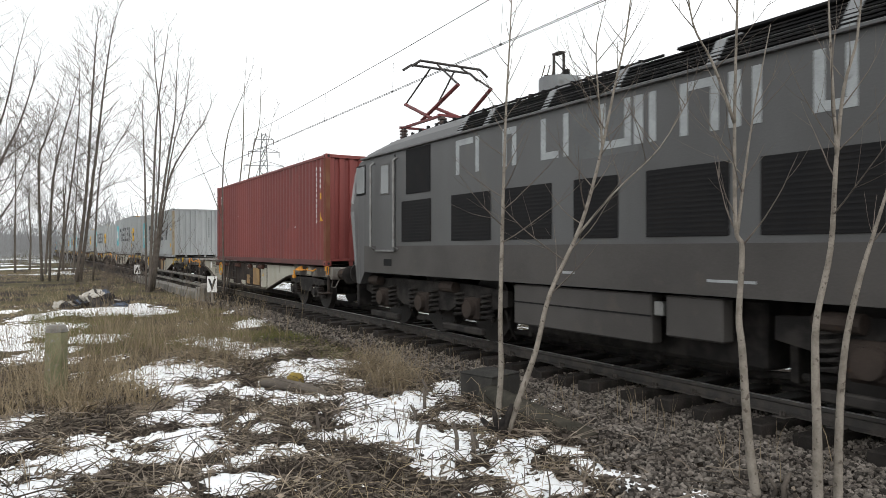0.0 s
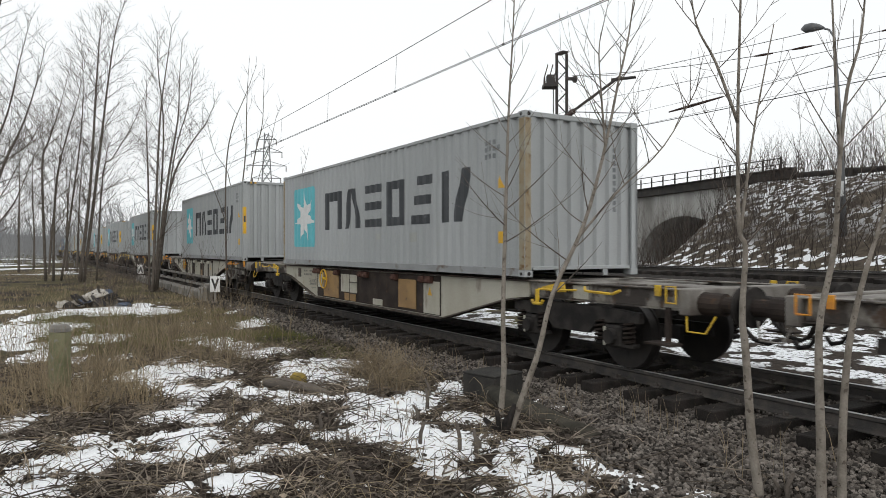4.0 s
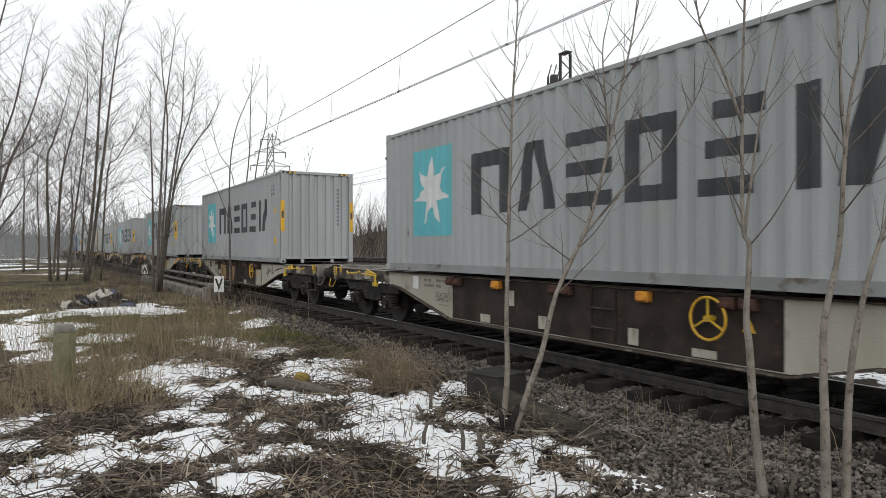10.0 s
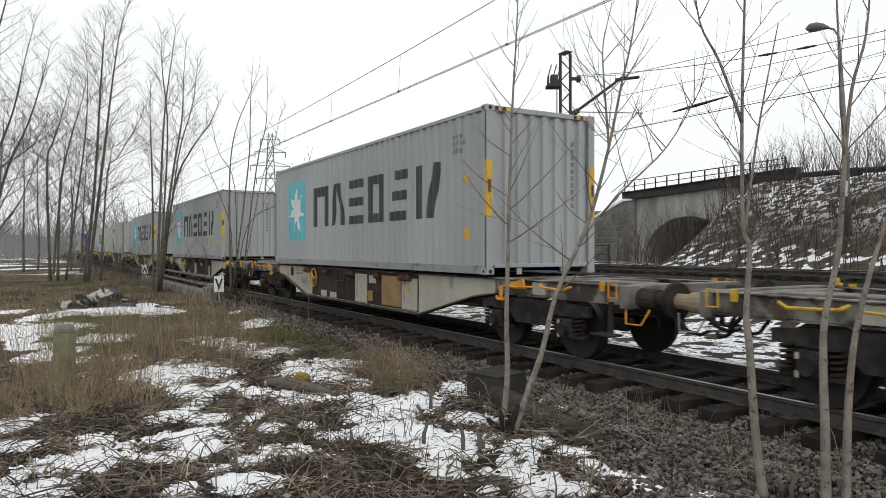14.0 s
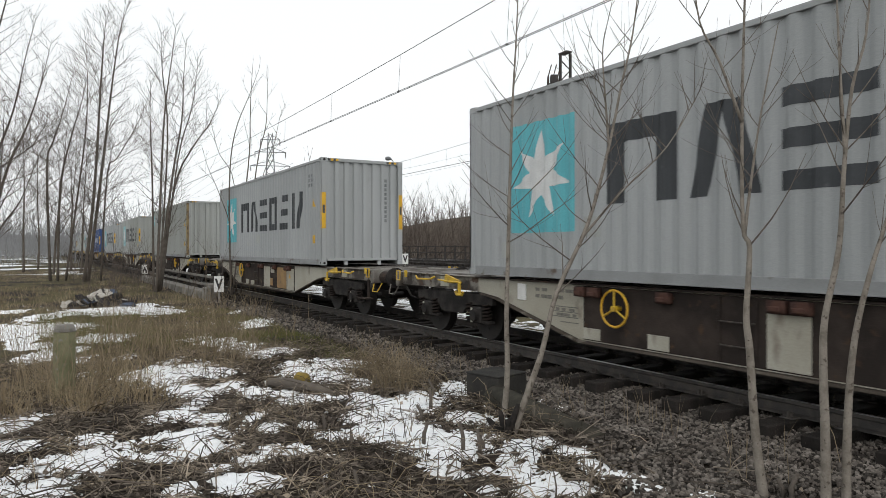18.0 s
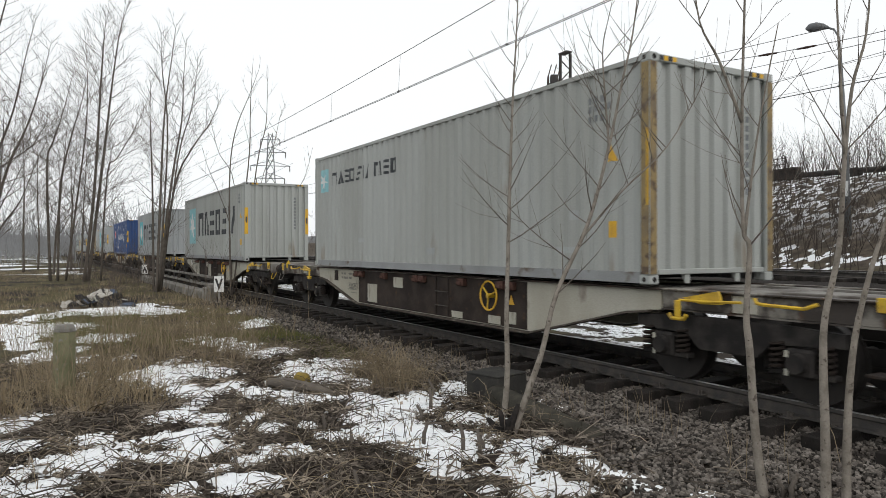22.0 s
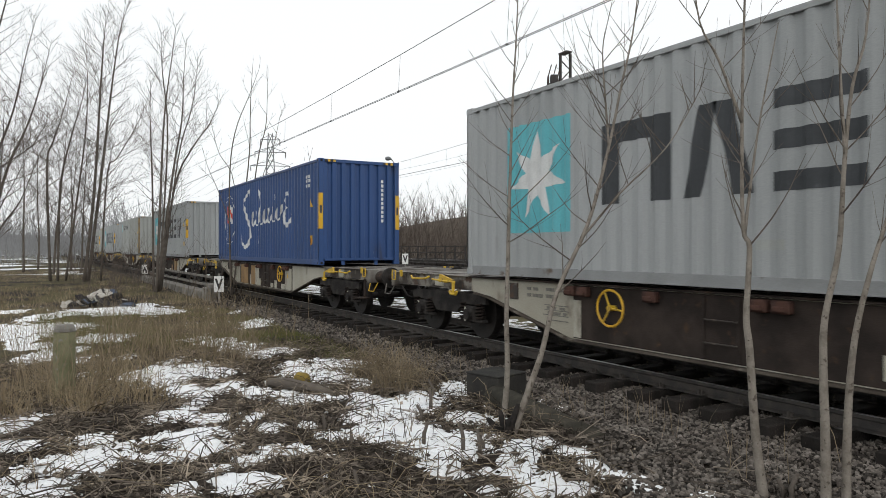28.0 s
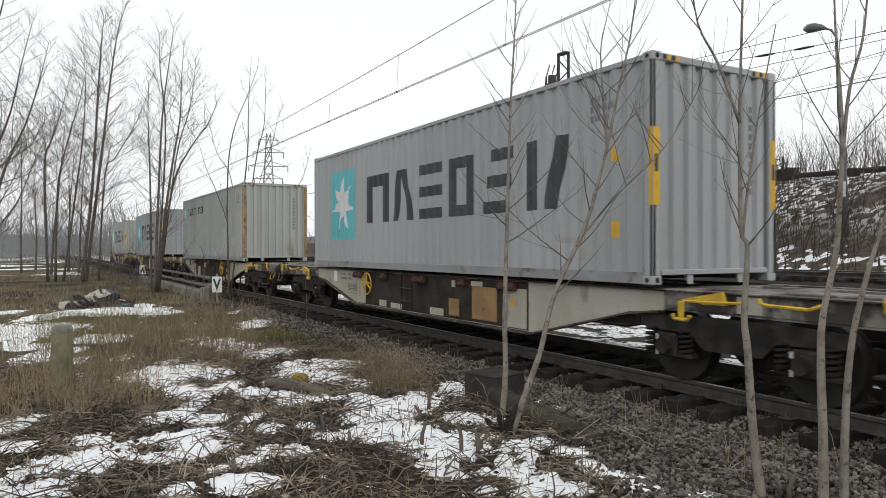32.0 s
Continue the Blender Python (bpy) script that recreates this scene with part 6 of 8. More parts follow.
        part("script_stroke", kept("script_loop", lambda s: painted(s, stroke(loop, [0.08] + [0.11] * 14 + [0.05]))), SCRIPT_WHITE, box, "flowing white brush stroke")
        marks(box, WHITE_PAINT)
        part("orange_mark", kept("orange_mark", lambda s: painted(s, [rect(11.42, 11.56, 0.55, 0.75)])), LEVER_ORANGE, box)
    else:
        part("rust_patch", kept("red_rusty_post", lambda s: (s.box(LENGTH / 2 - 0.14, LENGTH / 2 - 0.01, -HALF - 0.0035, -HALF - 0.001, 0.13, TALL - 0.13), s.box(LENGTH / 2 + 0.001, LENGTH / 2 + 0.0035, -HALF + 0.005, -HALF + 0.12, 0.13, TALL - 0.13))), RED_RUST, box, "rust-brown corner post")
        for k in range(11):
            part("number_bar", kept("red_number_%d" % k, lambda s: painted(s, [rect(11.44, 11.53, 1.13 + k * 0.14, 1.23 + k * 0.14)])), WHITE_PAINT, box)
        for k in range(4):
            part("number_bar", kept("red_number_b_%d" % k, lambda s: painted(s, [rect(11.72, 11.82, 2.05 + k * 0.15, 2.15 + k * 0.15)])), WHITE_PAINT, box)
        part("warning_label", kept("red_label", lambda s: painted(s, [rect(11.68, 11.83, 1.76, 1.93)])), YELLOW, box)
        part("warning_triangle", kept("red_triangle", lambda s: painted(s, [[(11.62, 1.18), (11.88, 1.18), (11.76, 1.42)]])), YELLOW, box)
        part("label_plate", kept("red_plate", lambda s: painted(s, [rect(0.55, 0.9, 2.2, 2.52)])), WHITE_PAINT, box)
        part("label_print", kept("red_plate_print", lambda s: painted(s, [rect(0.62, 0.83, 2.28, 2.44)], 0.008)), RAIL_GREY, box)
        for k, (x, z) in enumerate(((9.6, 1.05), (6.8, 0.55), (3.2, 1.6), (5.1, 0.3))):
            part("scuff", kept("scuff_%d" % k, lambda s: painted(s, [rect(x, x + 0.06 + 0.02 * k, z, z + 0.05)])), WHITE_PAINT, box)
    return box


# ---- the engine ----
def build_engine():
    L = 17.2
    eng = thing("electric_locomotive", "dusty dark grey six-axle electric locomotive with pale lettering", "locomotive", pose(0, TRACK_Y, RAIL_TOP))

    def rake(x, z):
        """The cab front leans back above and below its waist."""
        return x + max(0.0, 1 - x / 1.3) * (0.2 * max(0.0, 2.6 - z) + 0.34 * max(0.0, z - 2.6))

    def ring(x, w, zb, zs, zr):
        pts = [(-w, zb), (-w, 2.6), (-w, zs)]
        for i in range(1, 12):
            a = math.pi * i / 12
            pts.append((-w * math.cos(a) * 0.97, zs + (zr - zs) * math.sin(a) ** 0.8))
        pts += [(w, zs), (w, 2.6), (w, zb)]
        return [(rake(x, z), y, z) for y, z in pts]
    rear = [ring(0.0, 1.27, 0.85, 3.40, 3.52), ring(0.45, 1.38, 0.85, 3.46, 3.64), ring(0.9, 1.47, 0.86, 3.55, 3.80), ring(1.3, 1.5, 1.13, 3.58, 3.95), ring(2.3, 1.5, 1.13, 3.60, 4.10), ring(3.4, 1.5, 1.13, 3.60, 4.16)]
    secs = rear + [[(L - p[0], p[1], p[2]) for p in r] for r in rear[::-1]]
    s = Shape()
    k = len(secs[0])
    for r in secs:
        s.v.extend(r)
    for i in range(len(secs) - 1):
        for j in range(k - 1):
            s.f.append((i * k + j, (i + 1) * k + j, (i + 1) * k + j + 1, i * k + j + 1))
        s.f.append((i * k + k - 1, (i + 1) * k + k - 1, (i + 1) * k, i * k))
    # end faces, a flat lower front under the raked windscreen
    s.f.append(tuple(range(k)))
    s.f.append(tuple((len(secs) - 1) * k + j for j in range(k)))
    part("body", s, LOCO_GREY, eng)
    for end, flipx in ((0, 1), (L, -1)):
        def at_x(x):
            return end + flipx * x
        def slab(name, outline, mat, label, out):
            """A panel on the raked front: corners as (x along the side, y, z), a little proud of the body."""
            front = [(at_x(rake(x, z) - out * 0.5), y * (1 + out * 0.5), z) for x, y, z in outline]
            back = [(at_x(rake(x, z) + 0.03), y * 0.985, z) for x, y, z in outline]
            return part(name, Shape().add(front + back, [(0, 1, 2, 3), (4, 7, 6, 5), (0, 4, 5, 1), (1, 5, 6, 2), (2, 6, 7, 3), (3, 7, 4, 0)]), mat, eng, label)

        slab("nose_panel", [(0.0, -1.2, 0.95), (0.0, 1.2, 0.95), (0.0, 1.2, 2.55), (0.0, -1.2, 2.55)], LOCO_PATCH, "paler worn paint on the lower front", 0.03)
        for y0, y1 in ((-1.16, -0.06), (0.06, 1.16)):
            slab("windscreen", [(0.0, y0, 2.7), (0.0, y1, 2.7), (0.0, y1 * 0.98, 3.36), (0.0, y0 * 0.98, 3.36)], CAB_GLASS, "dusty pale windscreen", 0.03)
        for side in (-1, 1):
            slab("corner_panel", [(0.02, side * 1.275, 1.25), (0.40, side * 1.368, 1.25), (0.40, side * 1.368, 2.5), (0.02, side * 1.275, 2.5)], LOCO_NOSE, "pale grey corner of the cab front", 0.016)
            slab("corner_pane", [(0.02, side * 1.275, 2.68), (0.36, side * 1.358, 2.68), (0.28, side * 1.338, 3.36), (0.02, side * 1.275, 3.36)], CORNER_GLASS, "pale curved end of the windscreen", 0.016)
        for y in (-0.85, 0.85):
            lamp = part("headlight", Shape().tube([(at_x(0.03), y, 1.55), (at_x(-0.05), y, 1.55)], [0.15, 0.13], 14), STEEL, eng)
            part("lens", Shape().tube([(at_x(-0.051), y, 1.55), (at_x(-0.058), y, 1.55)], 0.115, 14), DARK_GLASS, lamp)
            bf = part("buffer", Shape().tube([(at_x(0.1), y * 1.03, 1.04), (at_x(-0.35), y * 1.03, 1.04)], [0.16, 0.12], 12), BLACK_IRON, eng)
            part("buffer_head", Shape().tube([(at_x(-0.35), y * 1.03, 1.04), (at_x(-0.4), y * 1.03, 1.04)], 0.25, 16), BLACK_IRON, bf)
        part("coupling", Shape().box(min(at_x(0), at_x(-0.4)), max(at_x(0), at_x(-0.4)), -0.08, 0.08, 0.92, 1.1, 0.02).tube([(at_x(-0.3), 0.3, 0.8), (at_x(-0.35), 0.33, 0.45), (at_x(-0.2), 0.35, 0.6)], 0.03, 6), BLACK_IRON, eng)
        part("rail_guard", Shape().box(min(at_x(0.08), at_x(0.2)), max(at_x(0.08), at_x(0.2)), -1.15, 1.15, 0.3, 0.85, 0.02), BLACK_IRON, eng)
    for side in (-1, 1):
        def plate(name, x0, x1, z0, z1, mat, parent=eng, out=0.004, thick=0.012, label="", c=0.003):
            y0, y1 = side * (1.5 + out), side * (1.5 + out + thick)
            return part(name, Shape().box(x0, x1, min(y0, y1), max(y0, y1), z0, z1, c), mat, parent, label)
        for flipx in (False, True):
            def fx(a, b):
                return (L - b, L - a) if flipx else (a, b)
            a, b = fx(1.94, 2.82)
            door = plate("cab_door", a, b, 1.60, 3.52, LOCO_GREY, out=0.002, thick=0.02, label="dark grey cab door")
            plate("door_window", a + 0.26, b - 0.26, 2.78, 3.36, CAB_GLASS, door, out=0.024, thick=0.008, label="dusty pale pane")
            plate("window_frame", a + 0.23, b - 0.23, 2.75, 3.39, LOCO_LOW, door, out=0.021, thick=0.006)
            plate("door_sill", a, b, 1.58, 1.62, STEEL, door, out=0.02, thick=0.03)
            for hx in fx(1.84, 2.92):
                part("handrail", Shape().tube([(hx, side * 1.52, 1.62), (hx, side * 1.60, 1.68), (hx, side * 1.60, 3.4), (hx, side * 1.52, 3.46)], 0.028, 8), STEEL, eng, "bare steel handrail")
            a, b = fx(0.9, 1.34)
            wf = plate("side_window", a, b, 2.86, 3.44, CAB_GLASS, out=0.004, label="dusty cab side window")
            a2, b2 = fx(0.86, 1.38)
            plate("window_frame", a2, b2, 2.82, 3.48, LOCO_DARK, wf, out=-0.004, thick=0.004)
            # A flat dark plate stands in for the shade inside the foot hole.
            a, b = fx(2.3, 2.65)
            plate("foot_hole", a, b, 1.29, 1.43, LOCO_DARK)
            a, b = fx(3.3, 4.25)
            plate("upper_grille", a, b, 2.70, 3.56, LOCO_DARK)
        spans = [(3.11, 4.27), (5.0, 6.2), (6.57, 7.72), (8.19, 9.01), (9.48, 10.63), (11.0, 12.2), (12.95, 14.1)]
        for a, b in spans:
            gr = plate("side_grille", a, b, 1.78, 2.57, LOCO_DARK, out=0.003)
            for k in range(13):
                z = 1.82 + k * 0.057
                y0, y1 = side * 1.514, side * 1.519
                part("slat", kept("slat_%d_%.2f" % (side, b - a), lambda s: s.add([(0, y0, 0), (b - a - 0.08, y0, 0), (b - a - 0.08, y1, -0.03), (0, y1, -0.03), (0, y0, -0.008), (b - a - 0.08, y0, -0.008)], [(0, 1, 2, 3), (3, 2, 5, 4), (0, 3, 4), (1, 5, 2)])), LOCO_DARK, gr, at=(a + 0.04, 0, z + 0.03))
        part("lower_band", Shape().box(1.3, L - 1.3, min(side * 1.501, side * 1.506), max(side * 1.501, side * 1.506), 1.132, 1.70), LOCO_LOW, eng, "brown dusted lower side")
        part("gutter", Shape().box(1.2, L - 1.2, min(side * 1.46, side * 1.56), max(side * 1.46, side * 1.56), 3.585, 3.625, 0.006), LOCO_GREY, eng)
        glyphs = ((5.15, 5.69), (5.76, 6.42), (6.53, 6.89), (7.48, 7.87), (7.97, 8.48), (8.68, 9.23), (9.28, 9.43), (9.52, 9.9), (9.98, 10.5), (10.62, 10.77), (10.9, 11.44), (11.55, 11.96))
        for k, (a, b) in enumerate(glyphs):
            w = b - a
            if w < 0.2:
                plate("lettering_bar", a, b, 2.91, 3.5, LOCO_LETTER, out=0.003, thick=0.003)
            else:
                plate("lettering_bar", a, a + 0.11, 2.91, 3.5, LOCO_LETTER, out=0.003, thick=0.003, c=0.001)
                if k % 3 != 1:
                    plate("lettering_bar", a + 0.11, b, 2.91 if k % 2 else 3.40, 3.01 if k % 2 else 3.5, LOCO_LETTER, out=0.003, thick=0.003, c=0.001)
                if k % 3 == 2:
                    plate("lettering_bar", b - 0.11, b, 2.91 if k % 2 == 0 else 3.012, 3.398 if k % 2 == 0 else 3.5, LOCO_LETTER, out=0.003, thick=0.003, c=0.001)
        plate("patch_panel", 8.15, 9.35, 2.83, 3.45, LOCO_PATCH, out=0.0015, thick=0.001, label="paler repainted rectangle", c=0)
        # slanted roof louvres with ribs
        louv = part("roof_louvre", Shape().add([(x, side * y, z) for x in (5.2, 13.6) for y, z in ((1.49, 3.64), (1.30, 3.92), (1.15, 3.97), (1.3, 3.6))], [(0, 1, 5, 4), (1, 2, 6, 5), (2, 3, 7, 6), (0, 3, 2, 1), (4, 5, 6, 7)]), LOCO_DARK, eng, "black roof-side louvre band")
        for k in range(6):
            y, z = 1.48 - 0.032 * k, 3.66 + 0.047 * k
            part("slat", Shape().box(5.2, 13.6, min(side * y, side * (y + 0.03)), max(side * y, side * (y + 0.03)), z, z + 0.018), LOCO_DARK, louv)
        for x in (5.2, 6.0, 7.5, 8.9, 10.35, 11.8, 13.4):
            part("rib", kept("roof_rib_%d" % side, lambda s: s.add([(dx, side * y, z) for dx in (0, 0.14) for y, z in ((1.53, 3.62), (1.35, 3.92), (1.1, 4.02), (1.0, 3.9))], [(0, 1, 5, 4), (1, 2, 6, 5), (2, 3, 7, 6), (0, 3, 2, 1), (4, 5, 6, 7)])), LOCO_ROOF, louv, at=(x, 0, 0))
        # boxes and gear under the frame
        ub = part("equipment_box", Shape().box(6.75, 9.5, side * 1.35 - 0.1, side * 1.35 + 0.1, 0.5, 1.1, 0.02), LOCO_LOW, eng)
        part("box_seam", Shape().box(6.75, 9.5, side * 1.455 - 0.006, side * 1.455 + 0.006, 0.83, 0.85), LOCO_DARK, ub)
        part("equipment_box", Shape().box(9.72, 10.5, side * 1.35 - 0.1, side * 1.35 + 0.1, 0.62, 1.1, 0.02), LOCO_LOW, eng)
        part("pipe_end", Shape().box(9.55, 9.68, side * 1.42 - 0.04, side * 1.42 + 0.04, 0.85, 1.02, 0.01), STEEL, eng)
        for x in (9.6, 7.4):
            part("air_tank", Shape().tube([(x - 0.9, side * 0.5, 0.75), (x + 0.9, side * 0.5, 0.75)], 0.25, 14), BLACK_IRON, eng)
        plate("white_dash", 10.35, 10.95, 1.28, 1.31, LOCO_LETTER, out=0.008, thick=0.002, c=0)
        plate("white_dash", 7.95, 8.2, 1.30, 1.335, LOCO_LETTER, out=0.008, thick=0.002, c=0)
    part("transformer_tank", Shape().box(6.5, 10.7, -1.0, 1.0, 0.30, 1.1, 0.05), BLACK_IRON, eng)
    for x in (6.3, 7.2, 9.0, 10.9):
        part("brake_rigging", kept("engine_rigging", lambda s: (s.tube([(-0.5, -0.7, 0.22), (0.5, -0.7, 0.3)], 0.045, 8), s.tube([(-0.6, 0.7, 0.3), (0.6, 0.7, 0.2)], 0.045, 8), s.box(-0.05, 0.05, -0.8, 0.8, 0.2, 0.6, 0.01))), BLACK_IRON, eng, at=(x, 0, 0))
    for bx in (3.5, L - 3.5):
        bogie = part("bogie", Shape().box(-2.7, 2.7, -0.5, 0.5, 0.55, 0.85, 0.03).box(-0.5, 0.5, -0.9, 0.9, 0.7, 1.1, 0.03), BLACK_IRON, eng, at=(bx, 0, 0))
        for side in (-1, 1):
            part("side_frame", kept("engine_bogie_side_%d" % side, lambda s: s.prism([(-2.75, 0.95), (-2.75, 0.7), (-2.3, 0.62), (-1.2, 0.62), (-0.9, 0.5), (0.9, 0.5), (1.2, 0.62), (2.3, 0.62), (2.75, 0.7), (2.75, 0.95), (1.5, 1.02), (-1.5, 1.02)], side * 1.15 - 0.05, side * 1.15 + 0.05)), BLACK_IRON, bogie)
            for ax in (-1.75, 0, 1.75):
                part("axle_box", kept("engine_axle_box_%d" % side, lambda s: (s.box(-0.24, 0.24, side * 1.18 - 0.1, side * 1.18 + 0.12, -0.2, 0.2, 0.04), s.tube([(0, side * 1.25, 0), (0, side * 1.36, 0)], [0.17, 0.15], 14))), GRIME, bogie, at=(ax, 0, 0.6))
                for dx in (-0.42, 0.42):
                    part("spring", kept("engine_spring_%d" % side, lambda s: coil(s, 0, side * 1.2, 0.42, 0.86, 0.11, 0.026)), BLACK_IRON, bogie, at=(ax + dx, 0, 0))
                part("sand_pipe", kept("sand_pipe_%d" % side, lambda s: s.tube([(0.75, side * 1.1, 0.75), (0.78, side * 1.0, 0.35), (0.68, side * 0.8, 0.12)], 0.025, 6)), BLACK_IRON, bogie, at=(ax, 0, 0))
            for x in (-1.55, 1.55):
                part("cross_bar", kept("cross_bar_%d" % side, lambda s: s.box(-0.65, 0.65, side * 1.3 - 0.05, side * 1.3 + 0.05, 0.18, 0.3, 0.02)), BLACK_IRON, bogie, at=(x, 0, 0))
                part("brake_cylinder", kept("engine_brake_%d" % side, lambda s: s.tube([(-0.2, side * 1.3, 0.95), (0.25, side * 1.3, 0.95)], 0.1, 10)), GRIME, bogie, at=(x - 0.5, 0, 0))
        for ax in (-1.75, 0, 1.75):
            part("wheelset", kept("engine_wheelset", lambda s: wheelset_shape(s, 0.6)), WHEEL_IRON, bogie, at=(ax, 0, 0.6))
    # roof gear
    deck = part("roof_plate", Shape().box(9.45, 14.0, -0.95, 0.95, 4.09, 4.13, 0.01), LOCO_DARK, eng)
    for x in (9.6, 11.5, 13.6):
        part("plate_post", Shape().box(x - 0.04, x + 0.04, -0.7, 0.7, 3.95, 4.09), LOCO_DARK, deck)
    pot = part("roof_switch", Shape().tube([(6.1, 0, 4.1), (6.1, 0, 4.55), (6.1, 0, 4.58)], [0.36, 0.36, 0.2], 16), LOCO_ROOF, eng, "grey cylindrical roof switch")
    part("horn", Shape().box(5.65, 5.8, -0.1, 0.1, 4.1, 4.55, 0.02).tube([(6.05, 0.2, 4.5), (6.05, 0.2, 4.75)], 0.06, 8), LOCO_DARK, pot)
    walkway = part("walkway_rail", Shape().tube([(1.6, -1.0, 3.95), (4.8, -1.0, 4.06), (9.3, -1.0, 4.06)], 0.02, 6), LOCO_DARK, eng)
    for k in range(22):
        part("clip", kept("roof_clip", lambda s: s.box(-0.025, 0.025, -0.03, 0.03, 0, 0.1)), LOCO_DARK, walkway, at=(2.0 + k * 0.33, -1.02, 3.88 + min(0.1, 0.03 * k)))
    for px, turned in ((2.3, 1), (L - 2.3, -1)):
        pan = part("pantograph", Shape().box(-0.85, 0.85, -0.63, -0.58, 4.33, 4.38).box(-0.85, 0.85, 0.58, 0.63, 4.33, 4.38).box(-0.88, -0.82, -0.7, 0.7, 4.33, 4.38).box(0.82, 0.88, -0.7, 0.7, 4.33, 4.38), PANTO_RED, eng, "red pantograph base and arms", at=(px, 0, 0))
        raised = turned > 0
        knee, topz = (4.95, 5.58) if raised else (4.5, 4.62)
        for sy in (-0.5, 0.5):
            part("lower_arm", Shape().tube([(-0.2, sy, 4.42), (1.15 if raised else 1.4, sy * 0.8, knee)], 0.04, 8).tube([(0.2, sy, 4.42), (-1.15 if raised else -1.4, sy * 0.8, knee)], 0.04, 8), PANTO_RED, pan)
            part("upper_arm", Shape().tube([(1.15 if raised else 1.4, sy * 0.8, knee), (0.15, sy * 0.6, topz)], 0.022, 6).tube([(-1.15 if raised else -1.4, sy * 0.8, knee), (-0.15, sy * 0.6, topz)], 0.022, 6), MAST_IRON, pan)
        for hx in (-0.2, 0.2):
            part("contact_strip", Shape().tube([(hx, -0.95, topz - 0.12), (hx, -0.75, topz + 0.02), (hx, 0.75, topz + 0.02), (hx, 0.95, topz - 0.12)], 0.03, 6), MAST_IRON, pan)
        for x in (-0.85, 0.85):
            for y in (-0.6, 0.6):
                part("insulator", kept("panto_insulator", lambda s: (s.tube([(0, 0, 4.02), (0, 0, 4.33)], 0.06, 8), [s.tube([(0, 0, z), (0, 0, z + 0.03)], 0.1, 10) for z in (4.12, 4.19, 4.26)])), INSULATOR, pan, at=(x, y, 0))
    return eng


engine = build_engine()
# order behind the engine: style, container shift on its wagon, wagon turned round, weathered, what it looks like
ORDER = [("red", 3.1, True, True, "oxide red ribbed steel shipping container"),
         ("star", 0.2, False, False, "grey shipping container with rusty corner posts and star emblem"),
         ("star", 3.0, False, False, "light grey shipping container with turquoise star emblem"),
         ("star", 0.1, False, False, "light grey shipping container with turquoise star emblem"),
         ("star", 0.0, True, False, "light grey shipping container with turquoise star emblem"),
         ("star", 0.0, False, False, "light grey shipping container with turquoise star emblem"),
         ("star", -0.12, True, False, "light grey shipping container with turquoise star emblem"),
         ("star", 0.0, True, False, "light grey shipping container with turquoise star emblem"),
         ("line", 0.0, False, True, "weathered grey shipping container with yellow corner posts"),
         ("star", 0.0, False, True, "weathered grey shipping container with faded star emblem"),
         ("star", 0.0, True, False, "light grey shipping container with turquoise star emblem"),
         ("blue", 0.0, False, False, "dark blue shipping container with white script strokes"),
         ("star", 0.0, True, False, "light grey shipping container with stained lower end"),
         ("line", 0.0, False, True, "weathered grey shipping container with yellow corner posts"),
         ("star", 0.0, True, False, "light grey shipping container with turquoise star emblem"),
         ("star", 0.0, False, True, "weathered grey shipping container with faded star emblem")]
ORANGE_ONES = (0, 2, 5)
wagons, containers = [], []
for j, (style, shift, turned, worn, words) in enumerate(ORDER):
    lever = LEVER_ORANGE if j in ORANGE_ONES else LEVER_YELLOW
    wagons.append(build_wagon(j, turned, lever, "cream and brown container flat wagon with %s levers" % ("orange" if lever is LEVER_ORANGE else "yellow")))
    containers.append(build_container(style, words, worn, j == 1))
containers[1].scale = (1, 1, 0.895)  # a container of the lower standard height


# ---- plants ----
def twig(s, rng, start, way, length, r, depth, droop=0.0, sides=4, fine=0.0022, kids=(3, 5), share=(0.3, 0.55)):
    """A thin shoot that bends upwards and carries finer ones."""
    k = 5 if depth else 4
    pts, p, d = [Vector(start)], Vector(start), Vector(way).normalized()
    for i in range(k):
        d = (d + Vector((rng.uniform(-0.19, 0.19), rng.uniform(-0.19, 0.19), 0.11 - droop + rng.uniform(-0.1, 0.1)))).normalized()
        p = p + d * (length / k)
        pts.append(p.copy())
    s.tube(pts, [max(r * (1 - 0.85 * i / k), fine * 0.45) for i in range(k + 1)], sides, caps=False)
    if depth:
        for i in range(rng.randint(*kids)):
            t = rng.uniform(0.15, 0.85)
            q = pts[min(k - 1, int(t * k))].lerp(pts[min(k, int(t * k) + 1)], t * k % 1)
            side = Vector((rng.uniform(-1, 1), rng.uniform(-1, 1), rng.uniform(-0.1, 0.5)))
            twig(s, rng, q, d * 0.65 + side * 0.85, length * rng.uniform(*share), max(r * 0.5, fine), depth - 1, droop, 3, fine, kids, share)


